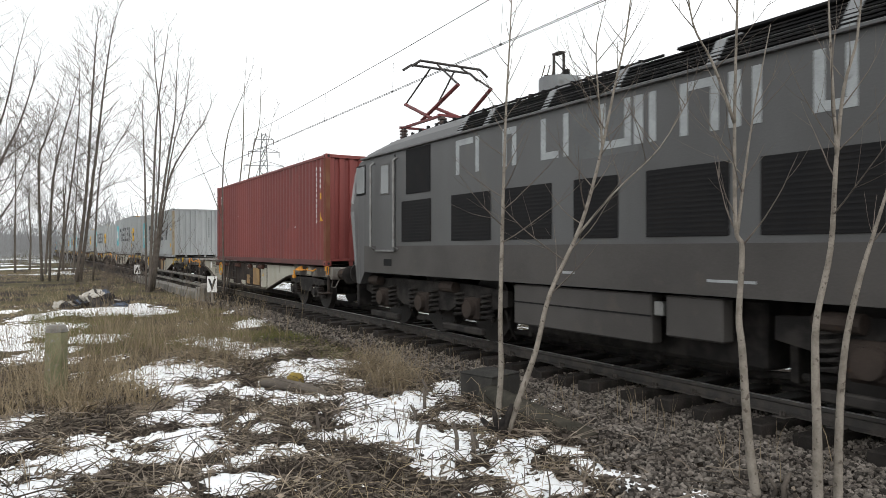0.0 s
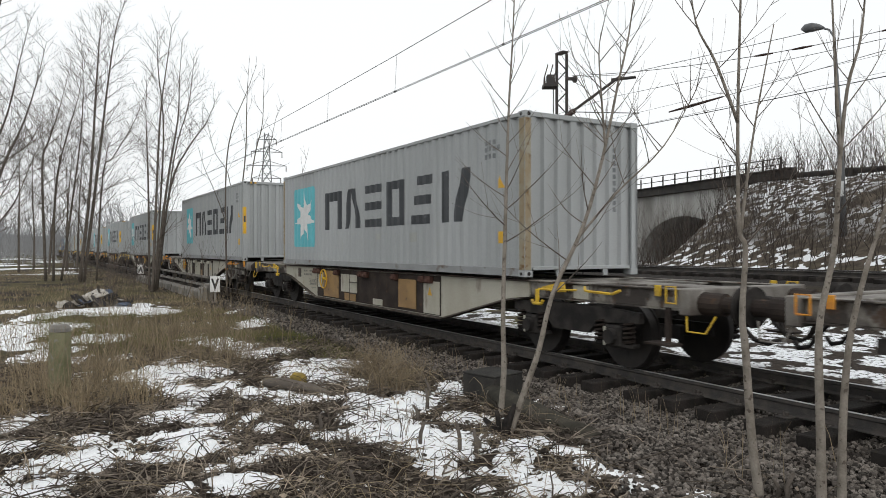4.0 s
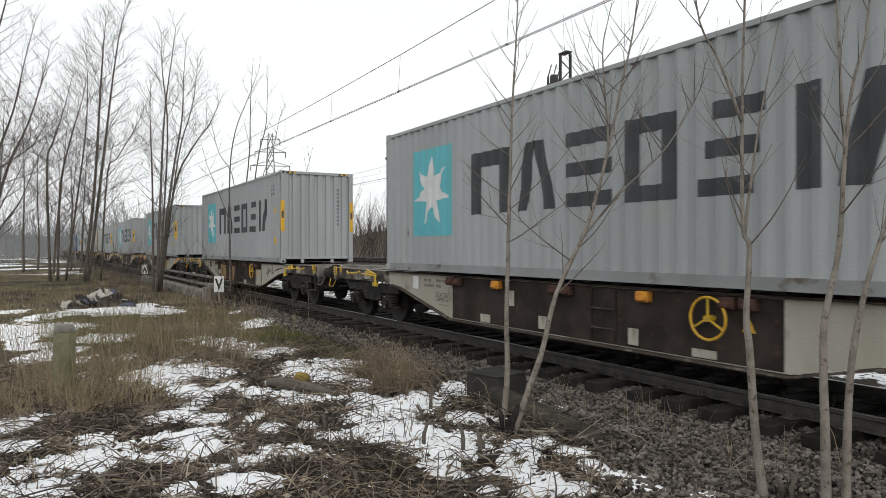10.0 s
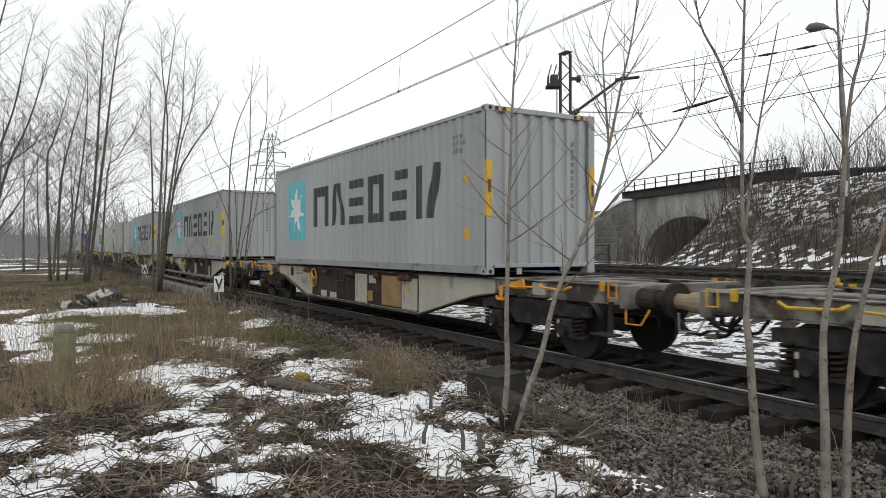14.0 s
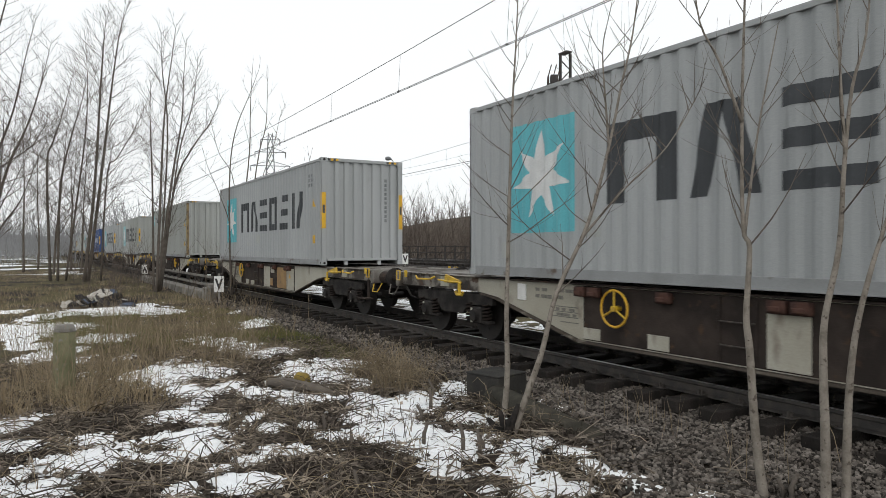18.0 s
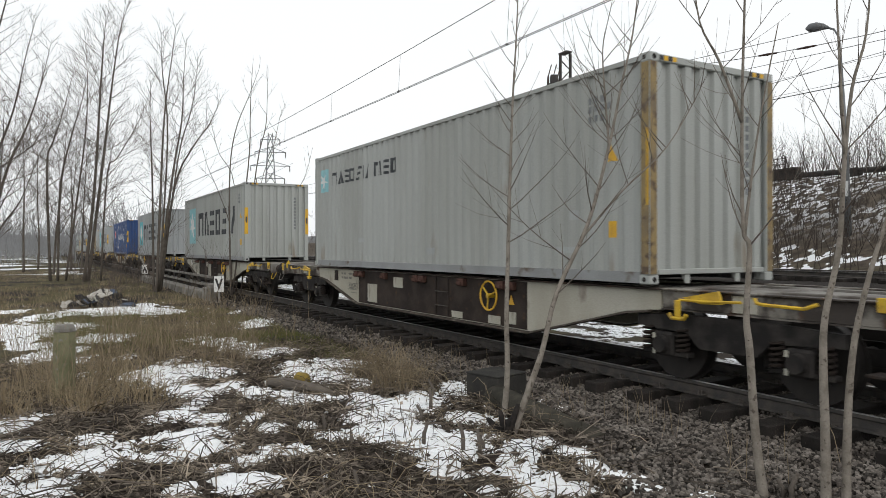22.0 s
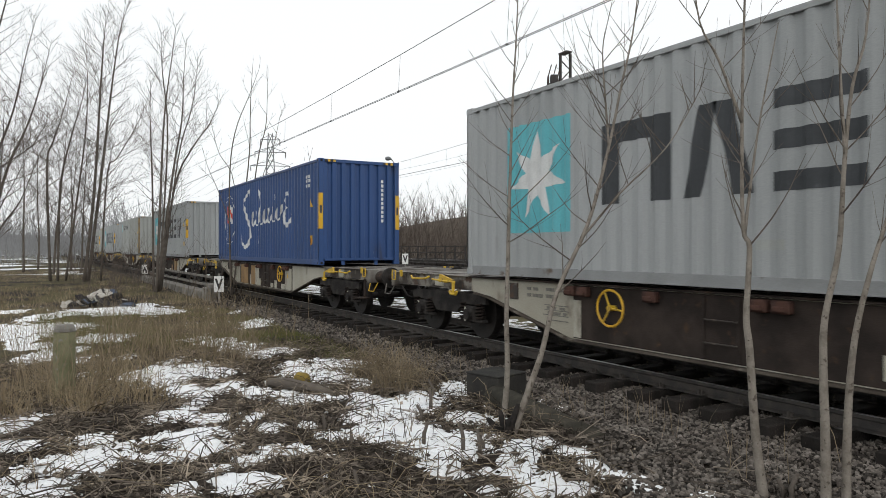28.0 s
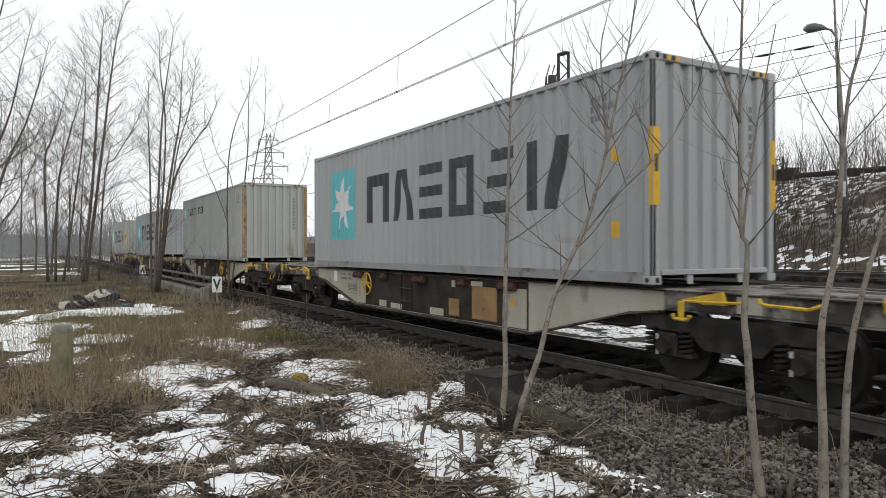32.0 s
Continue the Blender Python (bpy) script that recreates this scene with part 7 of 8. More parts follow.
def limb(s, rng, start, way, length, r, depth, sides=4, fine=0.002, shoots=(0.3, 6), sweep=0.07):
    """A smooth branch that sweeps upwards, with shoots to either hand; shoots: the gap between them in metres, and at most how many."""
    k = 6 if depth else 4
    p, d = Vector(start), Vector(way).normalized()
    pts, ways = [p.copy()], [d.copy()]
    for i in range(k):
        d = (d + Vector((rng.uniform(-0.07, 0.07), rng.uniform(-0.07, 0.07), sweep + rng.uniform(-0.05, 0.05)))).normalized()
        p = p + d * (length / k)
        pts.append(p.copy())
        ways.append(d.copy())
    s.tube(pts, [max(r * (1 - 0.8 * i / k), fine * 0.5) for i in range(k + 1)], sides, caps=False)
    if depth:
        n = min(shoots[1], int(length / shoots[0] * rng.uniform(0.6, 1.2)))
        axis = d.cross(Vector((rng.uniform(-1, 1), rng.uniform(-1, 1), rng.uniform(-0.3, 0.3))))
        axis = axis.normalized() if axis.length > 1e-4 else d.orthogonal().normalized()
        for i in range(n):
            t = 0.14 + 0.62 * (i + rng.random()) / n
            j = min(k - 1, int(t * k))
            q = pts[j].lerp(pts[j + 1], t * k - j)
            hand = axis * (0.6 if i % 2 else -0.6) + Vector((rng.uniform(-0.2, 0.2), rng.uniform(-0.2, 0.2), 0.12))
            limb(s, rng, q, ways[j] * 0.95 + hand, length * (0.24 + 0.4 * (1 - t)) * rng.uniform(0.7, 1.3), max(r * 0.5 * (1 - 0.5 * t), fine), depth - 1, 3, fine, shoots, sweep)


def sapling(label, stems, bark, twig_mat, seed, radius, branches, reach, start=0.3, depth=1, category="tree", group="", thin=0.0042, steep=(0.45, 1.1), fine=0.0021, kids=(0.3, 6), sweep=0.07):
    """stems: lines of points; each stem gets alternate side shoots."""
    base = Vector(stems[0][0])
    tree = thing("bare_tree", label, category, tuple(base), group=group)
    rng = random.Random(seed)
    trunk, crown = Shape(), Shape()
    main = bent(stems[0], 12)
    for number, line in enumerate(stems):
        if number:
            foot = min(main, key=lambda p: abs(p.z - line[0][2] + 0.1))
            line = [tuple(foot), *line[1:]]
        pts = [p - base for p in bent(line)]
        r0 = radius if number == 0 or line[0] == stems[0][0] or (len(line) > 4 and number == 0) else radius * 0.32
        n = len(pts) - 1
        radii = [r0 * (1 - 0.96 * (i / n) ** 0.85) + 0.003 for i in range(n + 1)]
        trunk.tube(pts, radii, 10 if radius < 0.06 else 8)
        for b in range(branches if number == 0 or len(line) > 4 else branches // 2):
            t = start + (1 - start) * (b + rng.random()) / branches if number == 0 or len(line) > 4 else rng.random()
            i = min(n - 1, int(t * n))
            q = pts[i].lerp(pts[i + 1], t * n - i)
            a = b * 2.4 + rng.uniform(-0.5, 0.5)
            way = Vector((math.cos(a), math.sin(a), rng.uniform(*steep) + 1.3 * max(0.0, t - 0.45)))
            limb(crown, rng, q, way, reach * (1.3 - t) * rng.uniform(0.6, 1.2), max(radii[i] * 0.36, thin), depth, 4, fine, kids, sweep)
    part("trunk", trunk, bark, tree, smooth=True)
    part("crown", crown, twig_mat, tree, "bare thin twigs", smooth=True)
    return tree


# the young stems between camera and track
sapling("slender pale-barked young tree with bare branches beside the ballast",
        [[(-3.49, 4.93, -0.05), (-3.53, 4.88, 0.44), (-3.55, 4.83, 1.15), (-3.565, 4.81, 1.42), (-3.55, 4.83, 1.95), (-3.58, 4.79, 2.13), (-3.58, 4.78, 3.01), (-3.57, 4.80, 3.90), (-3.56, 4.81, 4.6)],
         [(-3.58, 4.78, 3.06), (-3.67, 4.63, 3.41), (-3.75, 4.50, 3.72), (-3.78, 4.44, 4.2)], [(-3.56, 4.81, 2.15), (-3.54, 4.84, 2.5), (-3.5, 4.9, 3.0), (-3.42, 5.0, 3.7)]],
        BARK, NEAR_TWIG, 21, 0.037, 10, 1.15, 0.5, 1, kids=(0.26, 4), steep=(0.5, 1.2), fine=0.0026, group="young trees by the track")
sapling("slender pale-barked young tree with forked bare top",
        [[(-3.08, 5.07, -0.05), (-3.08, 5.06, 0.52), (-3.09, 5.05, 1.11), (-3.08, 5.06, 1.45), (-3.03, 5.15, 1.95), (-3.01, 5.18, 2.54), (-2.98, 5.23, 3.13), (-2.93, 5.33, 3.55), (-2.90, 5.36, 4.2)],
         [(-3.01, 5.18, 2.75), (-3.02, 5.16, 3.13), (-3.04, 5.14, 3.80), (-3.04, 5.13, 4.4)]],
        BARK, NEAR_TWIG, 22, 0.037, 9, 1.1, 0.5, 1, kids=(0.26, 4), steep=(0.5, 1.2), fine=0.0026, group="young trees by the track")
sapling("slender leaning pale-barked young tree",
        [[(-3.00, 5.19, -0.05), (-3.00, 5.21, 0.69), (-2.97, 5.25, 1.28), (-2.91, 5.35, 1.78), (-2.86, 5.45, 2.12), (-2.79, 5.57, 2.62), (-2.70, 5.71, 3.6)]],
        BARK, NEAR_TWIG, 23, 0.033, 5, 1.0, 0.5, 1, kids=(0.26, 4), steep=(0.5, 1.2), fine=0.0026, group="young trees by the track")
sapling("thin straight pale-barked sapling by the cable box",
        [[(-6.62, 4.63, -0.05), (-6.60, 4.67, 0.52), (-6.60, 4.66, 1.17), (-6.59, 4.68, 2.08), (-6.58, 4.70, 2.86), (-6.56, 4.72, 3.64), (-6.54, 4.76, 4.42), (-6.53, 4.79, 5.2)]],
        BARK, NEAR_TWIG, 24, 0.036, 24, 1.15, 0.4, 1, kids=(0.3, 3), steep=(0.35, 0.85), fine=0.003, thin=0.0055, group="young trees by the track")
sapling("thin leaning pale-barked sapling with long side branches",
        [[(-5.98, 4.28, -0.05), (-5.89, 4.44, 0.47), (-5.81, 4.56, 0.89), (-5.74, 4.69, 1.48), (-5.58, 4.97, 2.19), (-5.47, 5.15, 2.95), (-5.40, 5.28, 3.66), (-5.34, 5.38, 4.19), (-5.30, 5.46, 4.9)],
         [(-5.58, 4.97, 2.19), (-5.40, 5.28, 2.54), (-5.16, 5.69, 3.01), (-4.99, 5.99, 3.6)], [(-5.45, 5.20, 3.13), (-5.48, 5.13, 3.48), (-5.50, 5.11, 3.96), (-5.48, 5.12, 4.2)]],
        BARK, NEAR_TWIG, 25, 0.036, 22, 1.15, 0.36, 1, kids=(0.3, 4), steep=(0.4, 1.0), fine=0.003, thin=0.0055, group="young trees by the track")


def grove(spots, label, seed, bark=BARK_DARK, count=23, reach=0.34, start=0.16, depth=2, steep=(0.7, 1.7), fine=0.0062):
    """spots: base x, base y, top x, top y, height, trunk radius."""
    for k, (x, y, tx, ty, h, r) in enumerate(spots):
        rng = random.Random(seed + k)
        line = [(x, y, -0.1)]
        for f in (0.25, 0.5, 0.75, 1.0):
            line.append((x + (tx - x) * f ** 1.3 + rng.uniform(-0.009, 0.009) * h * (1.2 - f), y + (ty - y) * f ** 1.3 + rng.uniform(-0.009, 0.009) * h * (1.2 - f), h * f))
        sapling(label, [line], bark, TWIG, seed * 10 + k, r, count, h * reach, start, depth, group="bare trees by the line", thin=0.014, steep=steep, fine=fine, kids=(0.45, 6))


# the clumps left of the line, stem by stem
STEMS_A = (
    [(-46.02, 2.33, -0.1), (-45.70, 2.87, 5.50), (-45.53, 3.18, 11.20), (-45.43, 3.35, 13.95), (-45.35, 3.48, 15.52)],
    [(-46.29, 2.55, -0.1), (-45.81, 3.38, 7.52), (-45.57, 3.81, 11.68), (-45.32, 4.23, 14.85), (-45.04, 4.71, 16.53)],
    [(-47.80, 0.64, -0.1), (-47.90, 0.47, 6.76), (-47.70, 0.81, 8.36), (-47.40, 1.33, 10.16), (-47.02, 1.99, 13.16)],
    [(-47.98, 1.03, -0.1), (-47.90, 1.17, 5.60), (-47.55, 1.78, 8.82), (-47.25, 2.30, 10.83), (-47.01, 2.70, 13.05)],
    [(-48.15, 1.44, -0.1), (-47.74, 2.14, 5.63), (-47.54, 2.50, 8.88), (-47.47, 2.62, 12.13), (-47.57, 2.44, 15.17)],
    [(-47.47, 3.31, -0.1), (-47.26, 3.67, 6.48), (-46.96, 4.20, 7.50), (-46.24, 5.44, 9.96), (-45.73, 6.33, 13.03)],
)
STEMS_B = (
    [(-33.19, 4.54, -0.1), (-33.10, 4.69, 4.04), (-33.01, 4.85, 7.76), (-32.85, 5.13, 10.28), (-32.73, 5.32, 11.92)],
    [(-33.53, 4.64, -0.1), (-33.22, 5.19, 4.97), (-32.99, 5.58, 7.67), (-32.95, 5.65, 9.47), (-32.89, 5.76, 11.28)],
    [(-33.86, 4.77, -0.1), (-33.53, 5.35, 4.70), (-33.11, 6.07, 6.52), (-32.73, 6.73, 7.58), (-32.49, 7.14, 8.65)],
    [(-34.37, 4.58, -0.1), (-34.40, 4.54, 4.73), (-34.43, 4.48, 6.88), (-34.45, 4.45, 8.26), (-34.42, 4.50, 9.64)],
    [(-34.64, 4.82, -0.1), (-34.42, 5.20, 6.93), (-34.54, 5.00, 10.04), (-34.55, 4.97, 10.97), (-34.55, 4.98, 11.98)],
    [(-34.95, 4.98, -0.1), (-34.56, 5.66, 6.04), (-34.24, 6.21, 8.40), (-34.13, 6.41, 9.81), (-34.07, 6.50, 10.91)],
)
STEMS_C = (
    [(-27.47, 6.44, -0.1), (-27.49, 6.39, 4.29), (-27.39, 6.57, 6.36), (-27.10, 7.08, 7.91), (-26.89, 7.43, 9.01)],
    [(-27.81, 6.54, -0.1), (-27.48, 7.11, 5.11), (-27.44, 7.18, 7.07), (-27.42, 7.22, 8.25), (-27.38, 7.29, 9.37)],
    [(-28.00, 6.91, -0.1), (-27.67, 7.49, 5.15), (-27.49, 7.80, 6.74), (-27.46, 7.86, 7.93), (-27.44, 7.89, 9.06)],
    [(-28.55, 6.66, -0.1), (-28.52, 6.71, 2.50), (-28.76, 6.30, 4.11), (-28.99, 5.90, 5.19), (-29.10, 5.71, 5.99)],
    [(-28.81, 6.91, -0.1), (-28.54, 7.38, 2.92), (-27.79, 8.68, 3.87), (-27.41, 9.33, 4.75), (-27.23, 9.65, 6.05)],
    [(-29.13, 7.06, -0.1), (-29.16, 7.00, 4.44), (-29.48, 6.46, 5.82), (-29.58, 6.28, 6.51), (-29.63, 6.19, 7.06)],
    [(-29.44, 7.23, -0.1), (-29.00, 7.99, 4.47), (-28.72, 8.47, 6.15), (-28.58, 8.71, 7.40), (-28.46, 8.92, 7.96)],
)
STEMS_L = (
    [(-36.55, -3.27, -0.1), (-36.12, -2.53, 6.85), (-35.61, -1.66, 10.44), (-35.33, -1.16, 12.60), (-35.04, -0.66, 14.76)],
    [(-36.32, -2.18, -0.1), (-35.81, -1.30, 4.87), (-35.30, -0.42, 7.20), (-35.01, 0.09, 8.94), (-34.76, 0.53, 10.98)],
    [(-37.18, -2.97, -0.1), (-36.44, -1.69, 5.49), (-36.00, -0.93, 7.99), (-35.75, -0.49, 10.20), (-35.49, -0.04, 12.11)],
    [(-38.20, -4.03, -0.1), (-37.16, -2.23, 4.64), (-36.49, -1.07, 5.83), (-35.97, -0.17, 6.58), (-35.59, 0.48, 7.91)],
    [(-37.65, -2.38, -0.1), (-37.20, -1.60, 2.57), (-36.67, -0.69, 4.07), (-36.30, -0.04, 5.88), (-36.00, 0.48, 7.08)],
)


def clump(stems, label, seed, radius, count, reach, fine, start=0.12, depth=2, kids=(0.4, 6), steep=(0.5, 1.15), thin=0.012, sweep=0.025):
    for k, line in enumerate(stems):
        sapling(label, [line], BARK_DARK, TWIG, seed + k, radius * (1.0 - 0.09 * k), count, reach, start, depth, group="bare trees by the line", thin=thin, steep=steep, fine=fine, kids=kids, sweep=sweep)


clump(STEMS_A, "tall bare tree with grey-brown trunk", 310, 0.105, 40, 3.3, 0.0088, kids=(0.42, 7), steep=(0.5, 1.0))
clump(STEMS_B, "slim bare tree of a multi-stemmed clump", 410, 0.07, 20, 2.3, 0.0066, 0.14, kids=(0.36, 6), steep=(0.6, 1.3))
clump(STEMS_C, "thin bare shoots of a clump beside the track", 510, 0.034, 6, 1.4, 0.0055, 0.3, 1, (0.4, 3), (0.7, 1.6), 0.009)
clump(STEMS_L, "spreading bare tree with dense fine branches", 610, 0.085, 34, 3.2, 0.0056, 0.16, 2, (0.4, 7), (0.2, 0.9), 0.011, 0.03)
grove(((-60, 1.0, -60, 2, 12, 0.10), (-63, 3.0, -63, 3.5, 11, 0.09), (-58, -2.5, -58, -2, 12, 0.1), (-70, 2.5, -70, 3, 12, 0.1), (-66, -1, -66, -1, 13, 0.1), (-75, 0, -75, 0, 12, 0.1), (-82, 3, -82, 3, 12, 0.1), (-78, -4, -78, -4, 12, 0.1)),
      "bare tree beyond the clearing", 71, count=13)


def blades(name, label, count, where, height, mat, seed, lean=0.35, width=0.006, category="grass"):
    rng = random.Random(seed)
    s = Shape()
    made = 0
    while made < count:
        x, y, dens = where(rng)
        if rng.random() > dens:
            continue
        made += 1
        h = height * rng.uniform(0.45, 1.15)
        a = rng.uniform(0, 6.28)
        dx, dy = math.cos(a) * lean * h * rng.random(), math.sin(a) * lean * h * rng.random()
        b = rng.uniform(0, 6.28)
        wx, wy = math.cos(b) * width, math.sin(b) * width
        z = land(x, y) - 0.02
        p = [(x - wx, y - wy, z), (x + wx, y + wy, z), (x + wx * 0.8 + dx * 0.35, y + wy * 0.8 + dy * 0.35, z + h * 0.55), (x - wx * 0.8 + dx * 0.35, y - wy * 0.8 + dy * 0.35, z + h * 0.55), (x + dx, y + dy, z + h)]
        s.add(p, [(0, 1, 2, 3), (3, 2, 4)])
    return solid(name, s, mat, label, category, kind="stuff")


def in_clumps(centres):
    def pick(rng):
        x, y, r = rng.choice(centres)
        a, q = rng.uniform(0, 6.28), r * rng.random() ** 0.7
        return x + q * math.cos(a), y + q * math.sin(a), 1.0
    return pick


def over(x0, x1, y0, y1, scale, cut):
    def pick(rng):
        x, y = rng.uniform(x0, x1), rng.uniform(y0, y1)
        return x, y, 1.0 if noise.noise((x * scale, y * scale, 4.4)) > cut else 0.06
    return pick


blades("dry_grass", "tufts of dry tan grass round the post", 1250, in_clumps(((-9.75, 0.3, 0.3), (-9.6, -0.4, 0.35), (-10.4, 0.8, 0.6), (-11.0, 0.0, 0.6), (-9.1, 0.5, 0.25), (-11.6, 1.0, 0.6), (-9.4, 1.1, 0.4), (-12.6, 0.6, 0.7))), 0.5, DRY_GRASS, 81, 1.2, 0.0035)
blades("dry_reeds", "thicket of tall brown dead stalks", 750, in_clumps(((-13.2, 2.2, 1.0), (-14.5, 2.8, 1.0), (-12.4, 1.7, 0.8), (-16.0, 3.4, 1.2), (-15.0, 1.8, 1.0), (-12.0, 2.9, 0.7), (-18, 4.2, 1.2), (-13.3, 1.1, 0.8), (-17, 1.5, 1.2), (-11.2, 2.3, 0.7))), 0.95, DRY_WEED, 82, 1.25, 0.0035)
blades("dead_weeds", "tangle of dead pale weeds beside the ballast", 850, in_clumps(((-9.4, 4.3, 0.55), (-9.8, 4.7, 0.5), (-8.9, 4.6, 0.4), (-10.6, 4.9, 0.5), (-8.6, 4.2, 0.3))), 0.55, DRY_WEED, 83, 1.9, 0.003)
blades("turf", "thin winter turf mixed with dead blades", 9000, over(-24, -11.5, 0, 5.2, 0.35, -0.1), 0.15, GREEN_GRASS, 84, 1.6, 0.0055)
blades("dead_turf", "dead tan turf", 5500, over(-28, -9.5, -3, 5.2, 0.6, -0.1), 0.15, DRY_GRASS, 85, 1.8, 0.005)
blades("far_weeds", "brown weeds over the clearing", 9000, over(-70, -26, -8, 5.5, 0.2, -0.2), 0.2, DRY_WEED, 86, 1.3, 0.009)


def tall_weeds():
    """Dead branching weed stems, thin and upright, over the turf."""
    rng = random.Random(87)
    s = Shape()
    spots = ((-10.2, 0.5, 0.9), (-11.5, 0.6, 1.2), (-13.0, 1.6, 1.4), (-12.6, 2.6, 1.1), (-14.5, 2.6, 1.5), (-16.5, 3.3, 1.6), (-9.6, 0.0, 0.6), (-18.5, 2.6, 2.2), (-20.5, 4.4, 1.6), (-15.5, 0.2, 2.0))
    for _ in range(430):
        cx, cy, q = rng.choice(spots)
        x, y = cx + rng.gauss(0, 0.5) * q, cy + rng.gauss(0, 0.5) * q
        twig(s, rng, (x, y, land(x, y) - 0.02), (rng.uniform(-0.35, 0.35), rng.uniform(-0.35, 0.35), 1), rng.uniform(0.45, 1.35), 0.0052, 1, 0.06, 3, 0.0026, (1, 4), (0.2, 0.45))
    solid("tall_weeds", s, DRY_WEED, "tall dead branching weeds standing in the turf", "weeds", kind="stuff")


tall_weeds()


def litter():
    """Fallen stalks and twigs, long and short, and dead leaves between them."""
    rng = random.Random(91)
    for label, number, x0, x1, long, thick in (("dense litter of fallen twigs and stalks", 12000, -8.5, -2.6, 0.34, 0.0046), ("litter of fallen stalks", 9000, -14, -8.5, 0.5, 0.006)):
        s = Shape()
        for _ in range(number):
            x, y = rng.uniform(x0, x1), rng.uniform(-1.6, 5.25)
            if y > bed_edge(x) - 0.1 and rng.random() < 0.85:
                continue
            if cover(x, y) > 0.02 and rng.random() < 0.82:
                continue
            z = land(x, y)
            a, l = rng.uniform(0, 6.28), rng.uniform(0.06, long) * rng.uniform(0.5, 1.3)
            dx, dy = math.cos(a) * l, math.sin(a) * l
            lift = rng.random() ** 2 * 0.16
            r = thick * rng.uniform(0.45, 1.3)
            s.tube([(x, y, z + 0.006), (x + dx * 0.5, y + dy * 0.5, z + 0.012 + lift * 0.7), (x + dx, y + dy, z + lift)], [r, r, r * 0.6], 3, caps=False)
        solid("fallen_twigs", s, LITTER, label, "twigs", kind="stuff")
    s = Shape()
    for _ in range(9000):
        x, y = rng.uniform(-11, -2.6), rng.uniform(-1.2, 5.3)
        if y > bed_edge(x) and rng.random() < 0.7:
            continue
        if cover(x, y) > 0.05 and rng.random() < 0.9:
            continue
        z = land(x, y) + rng.uniform(0.005, 0.035)
        a, l = rng.uniform(0, 6.28), rng.uniform(0.02, 0.05)
        c, d = math.cos(a) * l, math.sin(a) * l
        t = rng.uniform(-0.02, 0.03)
        s.add([(x - c, y - d, z), (x + d * 0.5, y - c * 0.5, z + t), (x + c, y + d, z + 0.01), (x - d * 0.5, y + c * 0.5, z - t * 0.5)], [(0, 1, 2), (0, 2, 3)])
    solid("leaf_litter", s, LITTER, "scattered dead brown leaves", "leaves", kind="stuff")


litter()


def fallen_sticks():
    """Broken sticks, thick enough to tell apart, lying and leaning on one another."""
    rng = random.Random(97)
    s = Shape()
    for _ in range(1500):
        x, y = rng.uniform(-9.5, -2.8), rng.uniform(-1.2, 5.1)
        if y > bed_edge(x) - 0.1 and rng.random() < 0.9:
            continue
        if cover(x, y) > 0.0 and rng.random() < 0.9:
            continue
        z = land(x, y)
        a, l = rng.uniform(0, 6.28), rng.uniform(0.12, 0.6)
        dx, dy = math.cos(a) * l, math.sin(a) * l
        up, lift = rng.uniform(0.005, 0.05), (rng.random() ** 3) * 0.22
        r = rng.uniform(0.004, 0.0095)
        s.tube([(x, y, z + up), (x + dx * 0.4 + rng.uniform(-0.03, 0.03), y + dy * 0.4 + rng.uniform(-0.03, 0.03), z + up + lift * 0.4), (x + dx, y + dy, z + up + lift)], [r, r * 0.9, r * 0.6], 4, caps=False)
    for _ in range(420):
        x, y = rng.uniform(-9.5, -3.2), rng.uniform(-0.8, 5.0)
        if y > bed_edge(x) - 0.2:
            continue
        z, h = land(x, y), rng.uniform(0.08, 0.3)
        s.tube([(x, y, z - 0.02), (x + rng.uniform(-0.05, 0.05), y + rng.uniform(-0.05, 0.05), z + h)], [rng.uniform(0.003, 0.007), 0.002], 4, caps=False)
    solid("broken_sticks", s, STICK, "broken grey-brown sticks over dark litter", "sticks", kind="stuff")


fallen_sticks()


def arching_stalks():
    """Long dead stems that bow over the snow."""
    rng = random.Random(93)
    s = Shape()
    for _ in range(900):
        x, y = rng.uniform(-13.5, -3.6), rng.uniform(-1.0, 5.0)
        if y > bed_edge(x) - 0.2 or noise.noise((x * 0.8, y * 0.8, 7.7)) < -0.05:
            continue
        z = land(x, y)
        a, l = rng.uniform(0, 6.28), rng.uniform(0.25, 0.85)
        dx, dy, h = math.cos(a) * l, math.sin(a) * l, rng.uniform(0.04, 0.32)
        r = rng.uniform(0.0015, 0.0032)
        s.tube([(x, y, z), (x + dx * 0.3, y + dy * 0.3, z + h * 0.8), (x + dx * 0.65, y + dy * 0.65, z + h), (x + dx, y + dy, z + h * rng.uniform(0.3, 1.1))], [r, r, r * 0.8, r * 0.5], 3, caps=False)
    solid("bowed_stalks", s, DRY_GRASS, "long bowed dead stems over leaf litter and snow", "stalks", kind="stuff")


arching_stalks()
blades("track_weeds", "thin dead weeds growing through the ballast edge", 160, over(-15, -3.5, 5.0, 6.3, 0.9, -0.1), 0.5, DRY_WEED, 88, 0.5, 0.003)


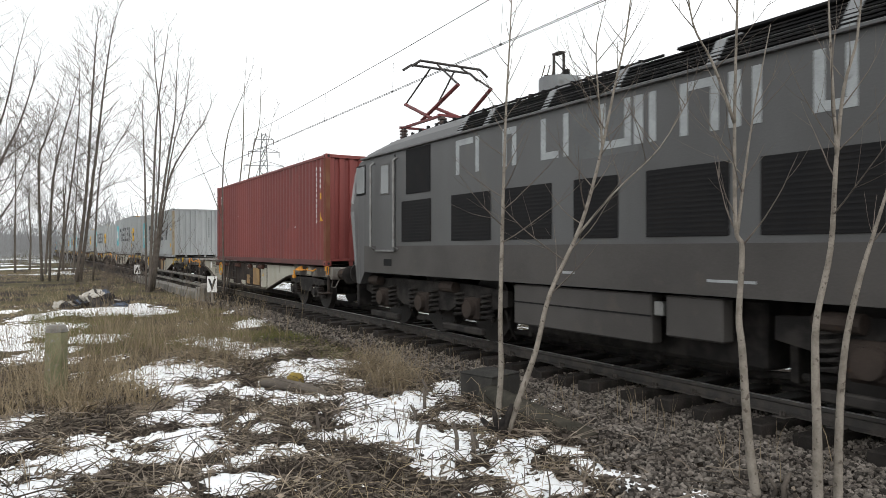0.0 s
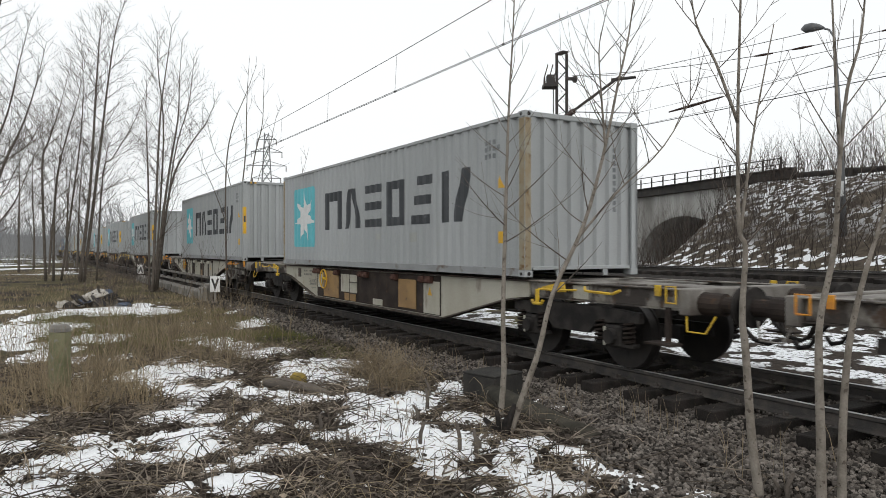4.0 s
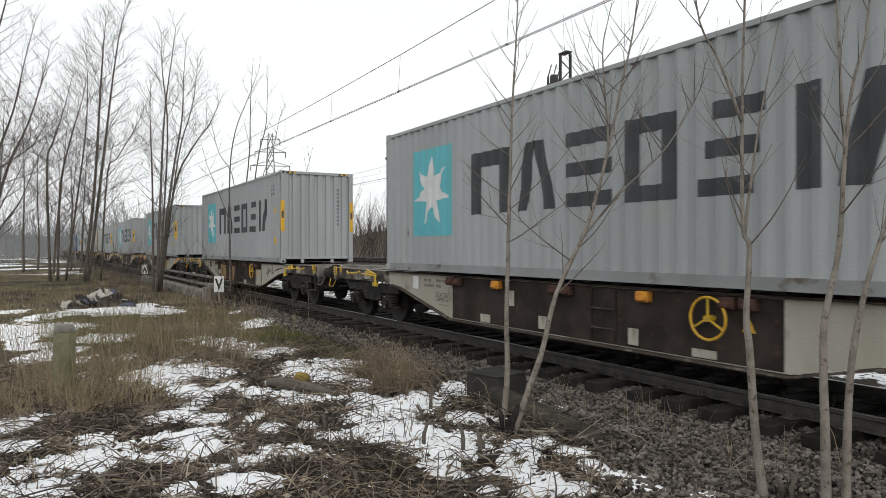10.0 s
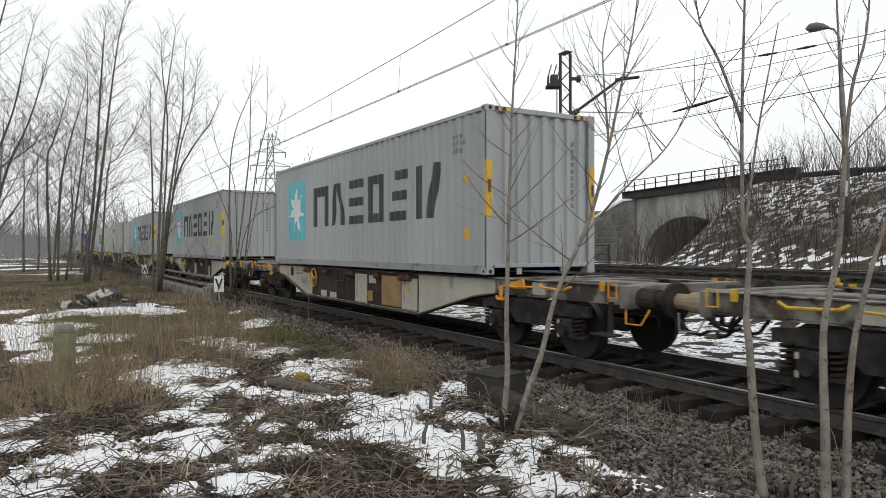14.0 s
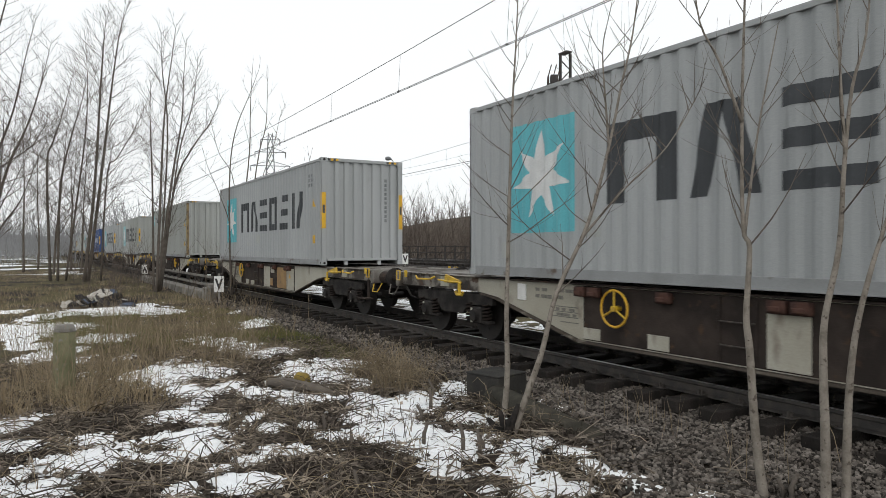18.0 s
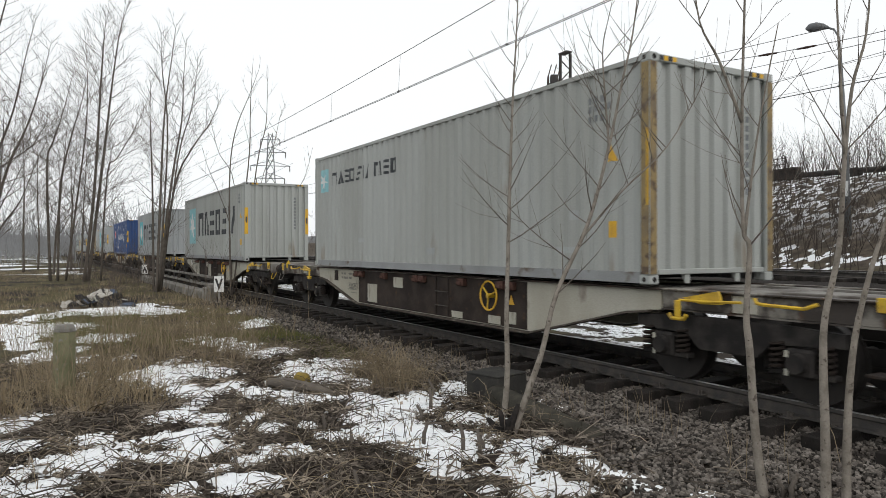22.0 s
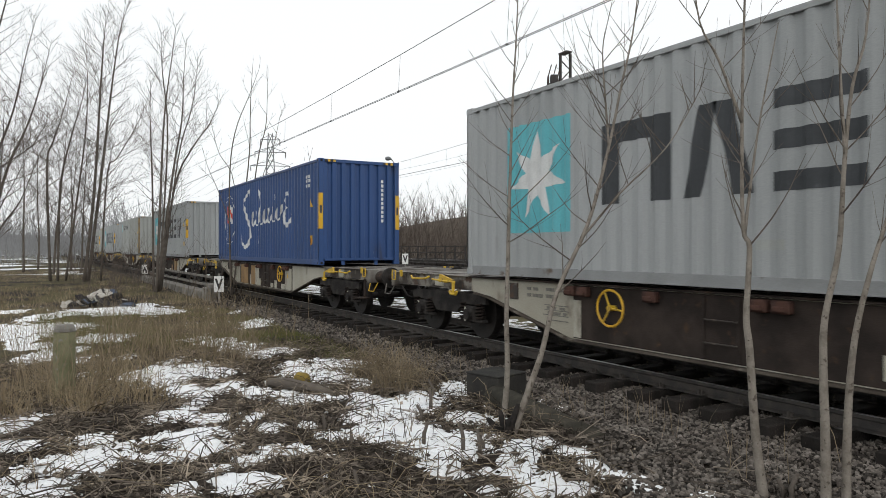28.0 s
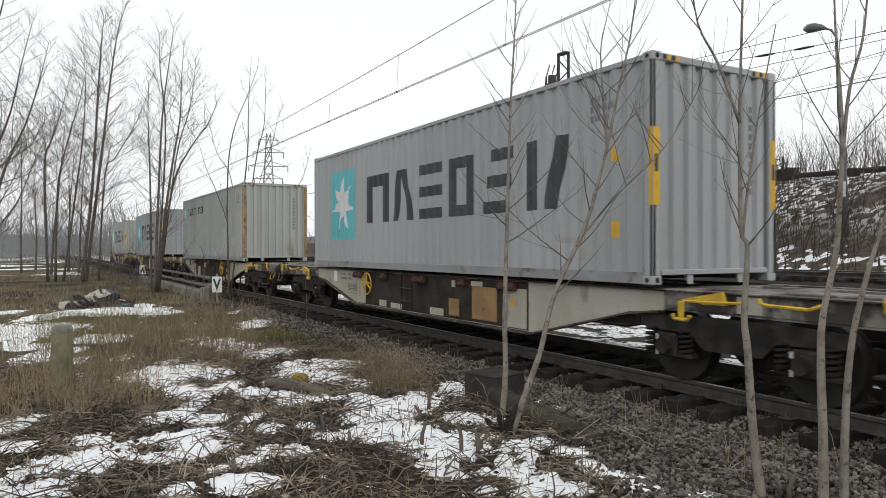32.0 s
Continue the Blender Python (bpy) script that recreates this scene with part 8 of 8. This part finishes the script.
def stubs():
    rng = random.Random(95)
    for x, y in ((-6.1, 3.3), (-5.75, 3.55), (-5.7, 3.75), (-5.55, 3.6), (-7.0, 3.75), (-6.3, 2.6), (-7.4, 4.1), (-7.9, 4.4), (-5.2, 2.2), (-7.0, 2.6), (-3.42, 5.02), (-3.36, 5.08), (-3.3, 5.0)):
        h = rng.uniform(0.14, 0.3)
        s = Shape().tube([(0, 0, -0.05), (rng.uniform(-0.03, 0.03), 0.01, h * 0.5), (rng.uniform(-0.09, 0.09), rng.uniform(-0.05, 0.05), h)], [0.022, 0.02, 0.014], 7)
        solid("cut_stub", s, BARK_DARK, "short dark cut sapling stub in snow", "stub", group="cut stubs", at=(x, y, land(x, y)), smooth=True)


stubs()


def scrub(name, label, count, pick, height, mat, seed, r=0.012, depth=1):
    """Upright bare shoots, standing apart."""
    rng = random.Random(seed)
    s = Shape()
    for _ in range(count):
        x, y = pick(rng)
        h = height * rng.uniform(0.5, 1.2)
        z = land(x, y)
        twig(s, rng, (x, y, z), (rng.uniform(-0.4, 0.4), rng.uniform(-0.4, 0.4), 1), h, r, depth)
    return solid(name, s, mat, label, "shrubs", kind="stuff")


scrub("bank_scrub", "thin bare shrubs on the snowy bank", 1500, lambda g: (lambda x: (x, rise_line(x) - g.uniform(-2.5, 9)))(g.uniform(-30, 2)), 2.4, BANK_TWIG, 101, 0.014)
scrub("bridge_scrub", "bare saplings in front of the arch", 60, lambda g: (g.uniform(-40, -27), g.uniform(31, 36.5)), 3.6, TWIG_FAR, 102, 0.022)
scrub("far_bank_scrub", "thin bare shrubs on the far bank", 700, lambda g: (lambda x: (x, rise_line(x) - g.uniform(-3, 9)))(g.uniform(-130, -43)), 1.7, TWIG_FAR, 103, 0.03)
scrub("clearing_scrub", "thin bare shoots along the line", 120, lambda g: (g.uniform(-60, -24), g.uniform(1.5, 5.6)), 2.4, TWIG, 104, 0.012)
scrub("distant_wood", "line of distant bare trees, paled by haze put into their colour", 1500, lambda g: (g.uniform(-330, -150), g.uniform(-90, 26)), 11, HAZE_TWIG, 105, 0.12)
scrub("thicket", "dense leafless thicket below the bank", 130, lambda g: (-62 + g.gauss(0, 4.5), 29.5 + g.gauss(0, 2.5)), 5.2, TWIG, 108, 0.04, 2)
scrub("thicket_edge", "low leafless bushes below the bank", 160, lambda g: (g.uniform(-58, -42), g.uniform(27.5, 34)), 3.0, TWIG, 109, 0.03, 2)
scrub("hedge_line", "hedge and bushes across the field, haze put into their grey", 420, lambda g: (g.uniform(-150, -80), g.uniform(-45, 4.5)), 4.0, HAZE_TWIG, 107, 0.05)
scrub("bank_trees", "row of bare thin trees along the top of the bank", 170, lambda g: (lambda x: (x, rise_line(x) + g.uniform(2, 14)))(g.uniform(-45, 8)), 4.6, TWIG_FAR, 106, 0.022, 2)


def far_hills():
    s = Shape()
    n = 60
    for i in range(n + 1):
        a = radians(-130 + (i / n) * 150)
        x, y = 900 * math.sin(a), 900 * math.cos(a)
        h = 16 + 9 * noise.noise((i * 0.35, 0, 0)) + 5 * noise.noise((i * 1.3, 2, 0))
        s.v += [(x, y, -6), (x, y, h), (x * 1.15, y * 1.15, h - 3)]
        if i:
            o = (i - 1) * 3
            s.f += [(o, o + 3, o + 4, o + 1), (o + 1, o + 4, o + 5, o + 2)]
    solid("wooded_ridge", s, FAR_WOOD, "low wooded ridge on the horizon, coloured as if through haze", "backdrop", kind="structure")


far_hills()


# ---- what moves ----
def motions():
    """The train rolls by; every wheelset turns with it."""
    run = ((0, -85.8), (1, -78.33), (3.5, -58.6), (6, -39.2), (8, -23.44), (9, -15.7), (13, 15.64), (19, 63.0), (23, 94.5), (28, 134.1), (32, 165.9))
    walk(engine, [(t, pose(u + 70.36, TRACK_Y, RAIL_TOP)) for t, u in run])
    for j, (wagon, box) in enumerate(zip(wagons, containers)):
        back = PITCH * (j - 3)
        nudge = (0.16, 0.08, 0.08)[j] if j < 3 else 0.0
        walk(wagon, [(t, pose(u - back + nudge, TRACK_Y, RAIL_TOP)) for t, u in run])
        walk(box, [(t, pose(u - back + ORDER[j][1], TRACK_Y, RAIL_TOP + 1.19)) for t, u in run])

    def gone(t):
        for (t0, u0), (t1, u1) in zip(run, run[1:]):
            if t <= t1 + 1e-6:
                return u0 + (u1 - u0) * (t - t0) / (t1 - t0) - run[0][1]
        return run[-1][1] - run[0][1]

    def rolling(r, x, z):
        n = 480
        return [(32 * i / n, pose(x, 0, z, 0, math.degrees(gone(32 * i / n) / r) % 360, 0)) for i in range(n + 1)]

    first = {}
    for train_part in [engine, *wagons]:
        for ob in train_part.children_recursive:
            if not ob.name.startswith("wheelset"):
                continue
            x, z = round(ob.location.x, 3), round(ob.location.z, 3)
            if (x, z) not in first:
                walk(ob, rolling(z, x, z))
                first[x, z] = ob
            else:
                src = first[x, z].animation_data
                ob.rotation_mode = "QUATERNION"
                ob.animation_data_create()
                ob.animation_data.action = src.action
                ob.animation_data.action_slot = src.action_slot


motions()
